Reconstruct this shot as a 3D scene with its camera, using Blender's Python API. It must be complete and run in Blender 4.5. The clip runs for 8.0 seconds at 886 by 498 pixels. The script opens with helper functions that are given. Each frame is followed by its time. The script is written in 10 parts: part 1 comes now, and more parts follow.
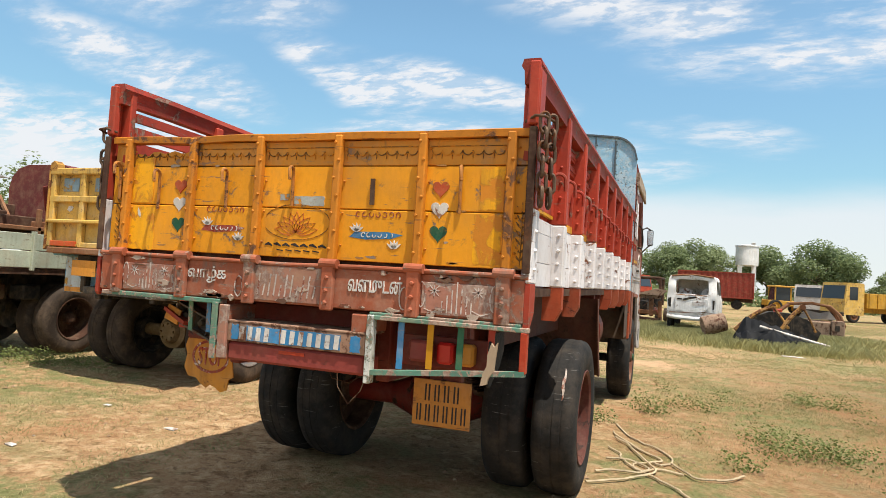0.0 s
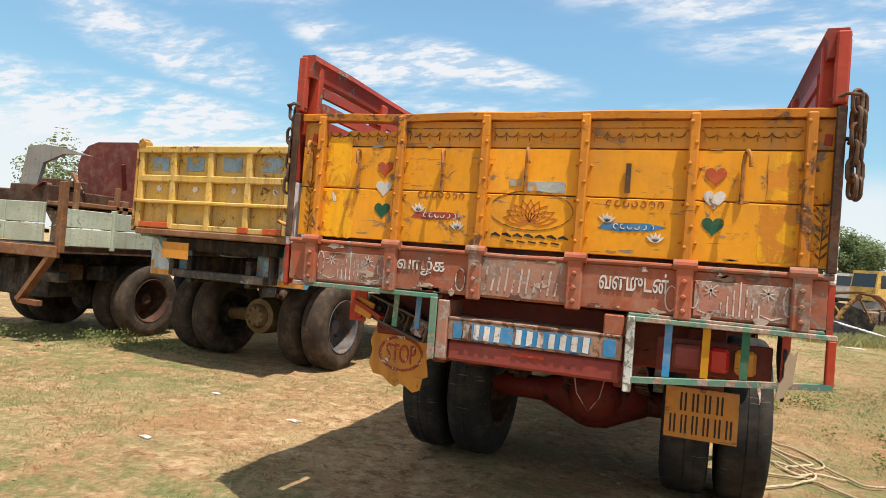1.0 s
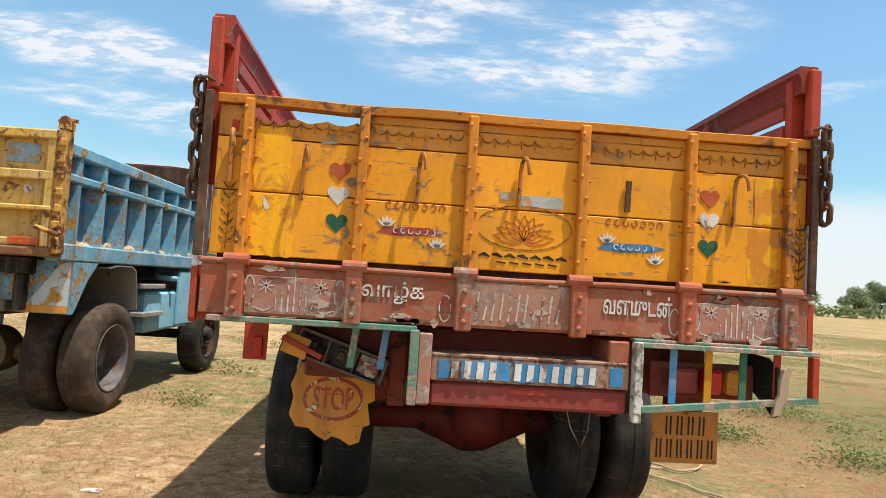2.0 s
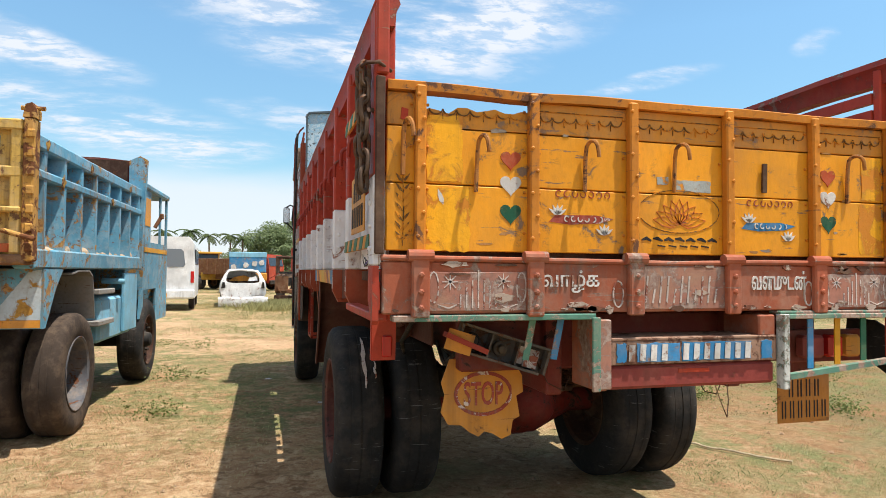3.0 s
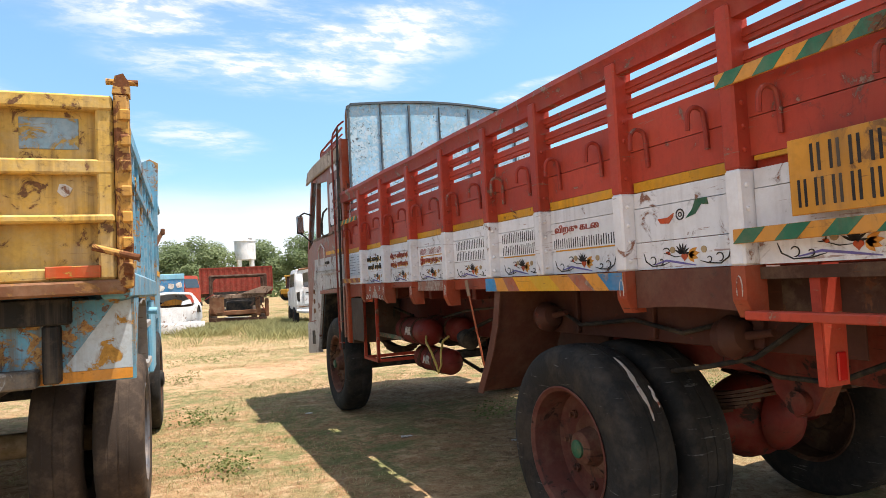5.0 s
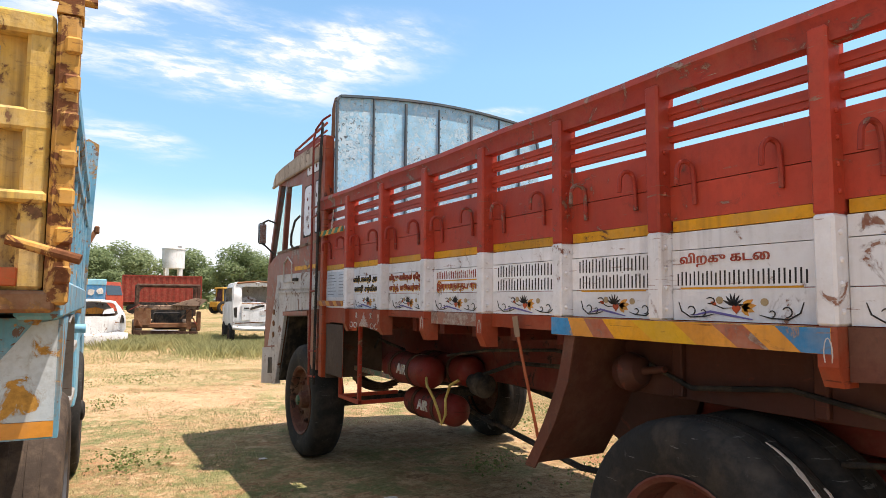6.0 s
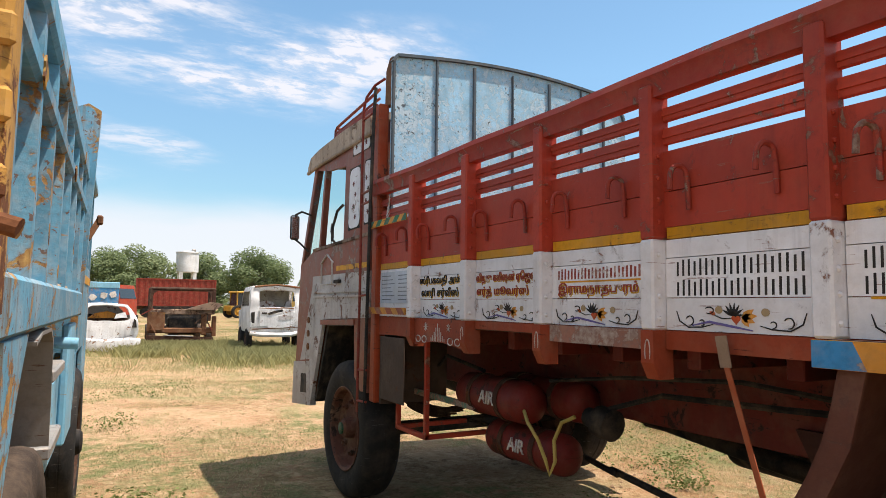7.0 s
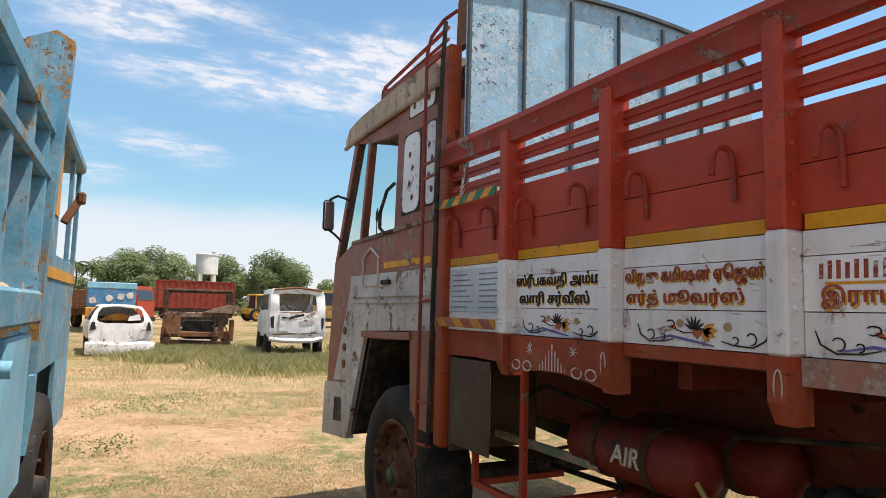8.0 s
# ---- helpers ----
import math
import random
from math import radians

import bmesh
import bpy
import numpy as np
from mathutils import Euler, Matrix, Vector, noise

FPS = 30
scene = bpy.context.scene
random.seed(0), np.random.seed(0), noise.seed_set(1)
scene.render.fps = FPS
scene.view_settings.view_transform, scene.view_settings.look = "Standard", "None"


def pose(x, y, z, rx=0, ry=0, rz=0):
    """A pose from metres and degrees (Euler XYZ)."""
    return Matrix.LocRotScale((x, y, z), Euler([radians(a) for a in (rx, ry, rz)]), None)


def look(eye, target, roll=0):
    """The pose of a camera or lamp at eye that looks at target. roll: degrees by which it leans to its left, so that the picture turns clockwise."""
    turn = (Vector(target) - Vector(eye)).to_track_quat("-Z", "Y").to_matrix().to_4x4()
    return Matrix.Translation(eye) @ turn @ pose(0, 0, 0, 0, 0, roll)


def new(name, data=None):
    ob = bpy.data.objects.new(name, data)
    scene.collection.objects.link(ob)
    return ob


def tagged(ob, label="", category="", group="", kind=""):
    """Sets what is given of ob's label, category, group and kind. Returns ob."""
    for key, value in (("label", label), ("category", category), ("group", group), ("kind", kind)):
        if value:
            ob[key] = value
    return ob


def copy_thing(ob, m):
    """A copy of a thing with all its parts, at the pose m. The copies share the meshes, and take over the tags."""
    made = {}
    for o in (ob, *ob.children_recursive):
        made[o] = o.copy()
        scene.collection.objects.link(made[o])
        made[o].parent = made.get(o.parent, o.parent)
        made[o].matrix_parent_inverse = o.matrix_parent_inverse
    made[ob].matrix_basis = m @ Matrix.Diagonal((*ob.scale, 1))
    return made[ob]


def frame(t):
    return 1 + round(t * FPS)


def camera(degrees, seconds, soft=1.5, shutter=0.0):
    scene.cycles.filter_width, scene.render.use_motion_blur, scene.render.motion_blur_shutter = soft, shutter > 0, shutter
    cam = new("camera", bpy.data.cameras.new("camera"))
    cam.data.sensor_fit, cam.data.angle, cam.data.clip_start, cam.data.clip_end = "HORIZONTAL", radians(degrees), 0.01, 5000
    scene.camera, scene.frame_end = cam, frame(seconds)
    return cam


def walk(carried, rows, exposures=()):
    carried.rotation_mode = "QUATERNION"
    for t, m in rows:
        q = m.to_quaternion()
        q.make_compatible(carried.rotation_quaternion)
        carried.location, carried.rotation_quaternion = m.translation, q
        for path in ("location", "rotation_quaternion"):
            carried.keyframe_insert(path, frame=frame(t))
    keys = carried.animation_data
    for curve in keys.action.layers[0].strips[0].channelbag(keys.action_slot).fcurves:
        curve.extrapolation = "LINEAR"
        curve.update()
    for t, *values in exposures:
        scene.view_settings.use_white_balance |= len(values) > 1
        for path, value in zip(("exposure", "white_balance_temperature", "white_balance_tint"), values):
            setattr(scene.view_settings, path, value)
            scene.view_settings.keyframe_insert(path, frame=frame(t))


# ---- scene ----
cam = camera(69.0, 8.0, 0.85)
PATH = [
    (0, (-0.019, -0.115, 1.424), (-0.723, 1.755, 1.512), 3.6),
    (0.5, (-0.577, -0.193, 1.373), (-1.287, 1.676, 1.404), 1.8),
    (1, (-1.09, -0.205, 1.409), (-1.822, 1.656, 1.438), 4.4),
    (1.5, (-1.706, -0.098, 1.41), (-2.139, 1.854, 1.446), -0.6),
    (1.7, (-1.931, -0.02, 1.415), (-2.122, 1.969, 1.502), 1.3),
    (2.8, (-3.116, 0.261, 1.393), (-2.585, 2.187, 1.506), 1.2),
    (3, (-3.351, 0.31, 1.401), (-2.823, 2.238, 1.471), 0.4),
    (3.2, (-3.547, 0.382, 1.423), (-3.052, 2.319, 1.38), 3.1),
    (3.5, (-3.824, 0.517, 1.407), (-3.169, 2.406, 1.471), -3.3),
    (4, (-4.242, 0.906, 1.425), (-3.407, 2.719, 1.55), -3.1),
    (4.5, (-4.57, 1.244, 1.445), (-3.746, 3.063, 1.542), -3.8),
    (4.7, (-4.674, 1.423, 1.407), (-3.89, 3.261, 1.486), -3.4),
    (5.8, (-4.914, 2.535, 1.465), (-3.94, 4.274, 1.635), -0.1),
    (6, (-4.884, 2.813, 1.473), (-3.894, 4.543, 1.634), 0.4),
    (6.5, (-4.844, 3.425, 1.48), (-3.809, 5.13, 1.63), 0.5),
    (7, (-4.765, 4.022, 1.485), (-3.808, 5.769, 1.661), 0.7),
    (7.5, (-4.684, 4.644, 1.499), (-3.699, 6.381, 1.61), 1.3),
    (8, (-4.524, 5.278, 1.501), (-3.617, 7.049, 1.693), 1.5),
]
STOPS = [(0, 0.77, 6780, 11), (1.5, 0.81, 6720, 11), (3.5, 0.92, 6420, 12), (4.5, 1.10, 6450, 14), (6, 1.13, 6780, 17), (7, 0.87, 6740, 16), (8, 0.78, 6640, 15)]
walk(cam, [(t, look(eye, target, roll)) for t, eye, target, roll in PATH], STOPS)

# ---- light ----
SUN = Vector((0.280, -0.195, 1.0)).normalized()
world = bpy.data.worlds.new("world")
scene.world = world
world.use_nodes = True


def sky_nodes():
    nt = world.node_tree
    nt.nodes.clear()
    out = nt.nodes.new("ShaderNodeOutputWorld")
    bg = nt.nodes.new("ShaderNodeBackground")
    sky = nt.nodes.new("ShaderNodeTexSky")
    sky.sky_type, sky.sun_disc = "NISHITA", False
    sky.sun_elevation = math.asin(SUN.z)
    sky.sun_rotation = math.atan2(SUN.x, SUN.y)
    sky.air_density, sky.dust_density, sky.ozone_density = 1.0, 0.3, 0.6
    tc = nt.nodes.new("ShaderNodeTexCoord")
    sep = nt.nodes.new("ShaderNodeSeparateXYZ")
    nt.links.new(tc.outputs["Generated"], sep.inputs[0])

    def m(op, a, b=None):
        n = nt.nodes.new("ShaderNodeMath")
        n.operation = op
        for i, v in enumerate((a, b)):
            if v is None:
                continue
            if isinstance(v, (int, float)):
                n.inputs[i].default_value = v
            else:
                nt.links.new(v, n.inputs[i])
        return n.outputs[0]

    zz = m("ADD", m("MAXIMUM", sep.outputs[2], 0.0), 0.16)
    comb = nt.nodes.new("ShaderNodeCombineXYZ")
    nt.links.new(m("DIVIDE", sep.outputs[0], zz), comb.inputs[0])
    nt.links.new(m("DIVIDE", sep.outputs[1], zz), comb.inputs[1])

    def cloud(scale, detail, lo, hi, rot, stretch):
        mp = nt.nodes.new("ShaderNodeMapping")
        mp.inputs["Rotation"].default_value = (0, 0, rot)
        mp.inputs["Scale"].default_value = stretch
        nt.links.new(comb.outputs[0], mp.inputs[0])
        n = nt.nodes.new("ShaderNodeTexNoise")
        n.inputs["Scale"].default_value, n.inputs["Detail"].default_value = scale, detail
        n.inputs["Roughness"].default_value, n.inputs["Distortion"].default_value = 0.62, 0.25
        nt.links.new(mp.outputs[0], n.inputs["Vector"])
        r = nt.nodes.new("ShaderNodeMapRange")
        r.interpolation_type = "SMOOTHSTEP"
        r.inputs[1].default_value, r.inputs[2].default_value = lo, hi
        nt.links.new(n.outputs[0], r.inputs[0])
        return r.outputs[0]

    # cloud banks by bearing and height in degrees: centre, radii, tilt, weight
    warp = nt.nodes.new("ShaderNodeTexNoise")
    warp.inputs["Scale"].default_value, warp.inputs["Detail"].default_value = 1.5, 5.0
    nt.links.new(comb.outputs[0], warp.inputs["Vector"])
    wsep = nt.nodes.new("ShaderNodeSeparateColor")
    nt.links.new(warp.outputs["Color"], wsep.inputs[0])
    bearing = m("ADD", m("MULTIPLY", m("ARCTAN2", sep.outputs[0], sep.outputs[1]), 57.3), m("MULTIPLY", m("SUBTRACT", wsep.outputs[0], 0.5), 16.0))
    height = m("ADD", m("MULTIPLY", m("ARCSINE", sep.outputs[2]), 57.3), m("MULTIPLY", m("SUBTRACT", wsep.outputs[1], 0.5), 5.0))
    sphere = nt.nodes.new("ShaderNodeCombineXYZ")
    nt.links.new(bearing, sphere.inputs[0]), nt.links.new(height, sphere.inputs[1])

    def bank(az, el, ra, re, tilt, weight):
        mp = nt.nodes.new("ShaderNodeMapping")
        mp.vector_type = "TEXTURE"
        mp.inputs["Location"].default_value = (az, el, 0)
        mp.inputs["Rotation"].default_value = (0, 0, radians(tilt))
        mp.inputs["Scale"].default_value = (ra, re, 1)
        nt.links.new(sphere.outputs[0], mp.inputs[0])
        ln = nt.nodes.new("ShaderNodeVectorMath")
        ln.operation = "LENGTH"
        nt.links.new(mp.outputs[0], ln.inputs[0])
        r = nt.nodes.new("ShaderNodeMapRange")
        r.interpolation_type = "SMOOTHSTEP"
        r.inputs[1].default_value, r.inputs[2].default_value, r.inputs[4].default_value = 1.25, 0.45, weight
        nt.links.new(ln.outputs["Value"], r.inputs[0])
        return r.outputs[0]

    # last five banks lie out of view, added and weighted up as fill light
    banks = None
    for row in ((-8, 25, 17, 4.0, -12, 1.0), (8, 21, 15, 4.6, -6, 1.0), (20, 21.5, 12, 3.0, 8, 0.9), (-45, 15.5, 9, 2.2, -12, 1.0), (-29, 17, 11, 2.0, -16, 0.95),
                (-48, 9.5, 15, 3.0, -4, 1.3), (-25, 13, 9, 1.1, 2, 0.7), (-12, 11.5, 12, 2.4, -10, 0.8), (-20, 17.0, 9, 1.8, -10, 0.9), (-42, 21.5, 11, 2.4, 4, 0.75), (2, 12.5, 5.5, 1.4, -10, 0.55),
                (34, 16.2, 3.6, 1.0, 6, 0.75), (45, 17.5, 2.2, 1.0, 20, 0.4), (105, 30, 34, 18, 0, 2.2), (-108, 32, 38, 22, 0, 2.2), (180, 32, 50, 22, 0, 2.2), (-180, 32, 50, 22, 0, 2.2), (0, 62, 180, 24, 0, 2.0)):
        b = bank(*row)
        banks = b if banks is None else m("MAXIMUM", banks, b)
    mid = cloud(3.2, 8, 0.36, 0.62, 0.9, (0.62, 1.5, 1))
    fine = cloud(12.0, 8, 0.40, 0.60, 0.75, (0.7, 1.3, 1))
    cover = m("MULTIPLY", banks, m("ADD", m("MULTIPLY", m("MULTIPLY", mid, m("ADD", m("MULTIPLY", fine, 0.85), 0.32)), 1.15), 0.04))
    haze = nt.nodes.new("ShaderNodeMapRange")
    haze.interpolation_type = "SMOOTHSTEP"
    haze.inputs[1].default_value, haze.inputs[2].default_value = 0.170, 0.105
    nt.links.new(m("ADD", sep.outputs[2], m("MULTIPLY", m("SUBTRACT", wsep.outputs[2], 0.5), 0.05)), haze.inputs[0])
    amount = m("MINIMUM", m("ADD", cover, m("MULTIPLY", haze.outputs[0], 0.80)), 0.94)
    mix = nt.nodes.new("ShaderNodeMix")
    mix.data_type = "RGBA"
    nt.links.new(amount, mix.inputs[0])
    tint = nt.nodes.new("ShaderNodeMix")
    tint.data_type, tint.blend_type = "RGBA", "MULTIPLY"
    tint.inputs[0].default_value = 1.0
    nt.links.new(sky.outputs[0], tint.inputs[6])
    low = nt.nodes.new("ShaderNodeMapRange")
    low.inputs[1].default_value, low.inputs[2].default_value, low.inputs[3].default_value = 0.0, 0.34, 0.62
    nt.links.new(sep.outputs[2], low.inputs[0])
    clear = nt.nodes.new("ShaderNodeMix")
    clear.data_type, clear.blend_type = "RGBA", "MULTIPLY"
    clear.inputs[0].default_value, clear.inputs[7].default_value = 1.0, (0.74, 0.95, 0.92, 1)
    nt.links.new(low.outputs[0], clear.inputs[6])
    nt.links.new(clear.outputs[2], tint.inputs[7])
    nt.links.new(tint.outputs[2], mix.inputs[6])
    mix.inputs[7].default_value = (4.10, 4.32, 4.62, 1)
    nt.links.new(mix.outputs[2], bg.inputs[0])
    bg.inputs[1].default_value = 0.122
    nt.links.new(bg.outputs[0], out.inputs[0])


sky_nodes()
sun_data = bpy.data.lights.new("sun", "SUN")
sun_data.energy, sun_data.angle, sun_data.color = 3.9, radians(0.53), (1.0, 0.95, 0.86)
sun = new("sun", sun_data)
sun.matrix_world = Matrix.Translation((4, -4, 14)) @ SUN.to_track_quat("Z", "Y").to_matrix().to_4x4()


# ---- materials ----
def nodes_of(name):
    m = bpy.data.materials.new(name)
    m.use_nodes = True
    nt = m.node_tree
    return m, nt, nt.nodes["Principled BSDF"]


def link_noise(nt, vec, scale, detail=4.0, rough=0.55, distortion=0.0):
    n = nt.nodes.new("ShaderNodeTexNoise")
    n.inputs["Scale"].default_value, n.inputs["Detail"].default_value = scale, detail
    n.inputs["Roughness"].default_value, n.inputs["Distortion"].default_value = rough, distortion
    nt.links.new(vec, n.inputs["Vector"])
    return n.outputs[0]


def ramp(nt, fac, lo, hi):
    r = nt.nodes.new("ShaderNodeMapRange")
    r.inputs[1].default_value, r.inputs[2].default_value = lo, hi
    nt.links.new(fac, r.inputs[0])
    return r.outputs[0]


def mixc(nt, fac, a, b, mode="MIX"):
    n = nt.nodes.new("ShaderNodeMix")
    n.data_type, n.blend_type = "RGBA", mode
    for i, v in ((0, fac), (6, a), (7, b)):
        if isinstance(v, (tuple, list)):
            n.inputs[i].default_value = (*v[:3], 1)
        elif isinstance(v, (int, float)):
            n.inputs[i].default_value = v
        else:
            nt.links.new(v, n.inputs[i])
    return n.outputs[2]


def paint(name, col, chip=None, chips=0.0, dust=(0.42, 0.30, 0.19), dusty=0.25, rough=0.5, metal=0.0, scale=1.0, bump=0.12, vary=0.16,
          chip2=None, streak=0.0, scratch=0.4, runs=0.3, specks=0.0, speck=(0.05, 0.05, 0.055)):
    """Old paint or bare surface: two scales of tone, clustered flakes of another colour, scratches, runs of dirt, dust, relief."""
    m, nt, bs = nodes_of(name)
    geo = nt.nodes.new("ShaderNodeNewGeometry")
    pos = geo.outputs["Position"]

    def stretched(sx, sy, sz):
        mp = nt.nodes.new("ShaderNodeMapping")
        nt.links.new(pos, mp.inputs[0])
        mp.inputs["Scale"].default_value = (sx, sy, sz)
        return mp.outputs[0]

    def add(a, b, k):
        n = nt.nodes.new("ShaderNodeMath")
        n.operation = "MULTIPLY_ADD"
        nt.links.new(b, n.inputs[0]), nt.links.new(a, n.inputs[2])
        n.inputs[1].default_value = k
        return n.outputs[0]

    vec = stretched(1, 1, 1 - 0.75 * streak)
    big = link_noise(nt, vec, 2.3 * scale, 5)
    fine = link_noise(nt, vec, 38 * scale, 6, 0.65)
    group = link_noise(nt, pos, 1.3 * scale, 3, 0.5)
    dark = tuple(c * (1 - vary * 1.6) for c in col)
    light = tuple(min(1, c * (1 + vary)) for c in col)
    c = mixc(nt, ramp(nt, big, 0.32, 0.68), dark, light)
    c = mixc(nt, ramp(nt, fine, 0.45, 0.85), c, dark)
    c = mixc(nt, mul(nt, ramp(nt, link_noise(nt, vec, 5.5 * scale, 7, 0.7), 0.46, 0.74), dusty), c, dust)
    dark_tone = tuple(0.35 * v + 0.02 for v in (chip or dust))
    if runs:
        wash = link_noise(nt, stretched(1, 1, 0.045), 17 * scale, 4, 0.6)
        c = mixc(nt, mul(nt, mul(nt, ramp(nt, wash, 0.50, 0.72), ramp(nt, group, 0.40, 0.62)), min(1, runs * 1.6)), c, dark_tone)
    height = fine
    if chip:
        flakes = add(link_noise(nt, pos, 9 * scale, 9, 0.68, 0.6), group, 0.34)
        edge = 0.87 - 0.26 * chips
        mask = ramp(nt, flakes, edge, edge + 0.02)
        halo = mul(nt, ramp(nt, flakes, edge - 0.05, edge), 0.35)
        c = mixc(nt, halo, c, dark_tone)
        tone = mixc(nt, ramp(nt, fine, 0.3, 0.7), chip, chip2 or tuple(v * 0.45 for v in chip))
        c = mixc(nt, mask, c, tone)
        sub = nt.nodes.new("ShaderNodeMath")
        sub.operation = "SUBTRACT"
        nt.links.new(fine, sub.inputs[0]), nt.links.new(mask, sub.inputs[1])
        height = sub.outputs[0]
        if scratch:
            cuts = link_noise(nt, stretched(1, 1, 13), 5 * scale, 5, 0.6, 0.3)
            c = mixc(nt, mul(nt, mul(nt, ramp(nt, cuts, 0.655, 0.67), ramp(nt, fine, 0.35, 0.5)), min(1, scratch * 1.8)), c, tone)
    if specks:
        dots = add(link_noise(nt, pos, 30, 4, 0.6, 0.8), group, 0.3)
        c = mixc(nt, mul(nt, ramp(nt, dots, 0.86 - 0.12 * specks, 0.88 - 0.12 * specks), 0.85), c, speck)
    oi = nt.nodes.new("ShaderNodeObjectInfo")
    mr = nt.nodes.new("ShaderNodeMapRange")
    mr.inputs[3].default_value, mr.inputs[4].default_value = 0.87, 1.07
    nt.links.new(oi.outputs["Random"], mr.inputs[0])
    c = mixc(nt, 1.0, c, mr.outputs[0], "MULTIPLY")
    nt.links.new(c, bs.inputs["Base Color"])
    rr = nt.nodes.new("ShaderNodeMapRange")
    rr.inputs[3].default_value, rr.inputs[4].default_value = max(0.05, rough - 0.12), min(1, rough + 0.22)
    nt.links.new(big, rr.inputs[0])
    nt.links.new(rr.outputs[0], bs.inputs["Roughness"])
    bs.inputs["Metallic"].default_value = metal
    bs.inputs["Specular IOR Level"].default_value = 0.22
    b = nt.nodes.new("ShaderNodeBump")
    b.inputs["Strength"].default_value, b.inputs["Distance"].default_value = bump * 2.2, 0.006
    nt.links.new(add(height, big, 1.5), b.inputs["Height"])
    nt.links.new(b.outputs[0], bs.inputs["Normal"])
    return m


def mul(nt, a, k):
    n = nt.nodes.new("ShaderNodeMath")
    n.operation = "MULTIPLY"
    nt.links.new(a, n.inputs[0])
    if isinstance(k, (int, float)):
        n.inputs[1].default_value = k
    else:
        nt.links.new(k, n.inputs[1])
    return n.outputs[0]


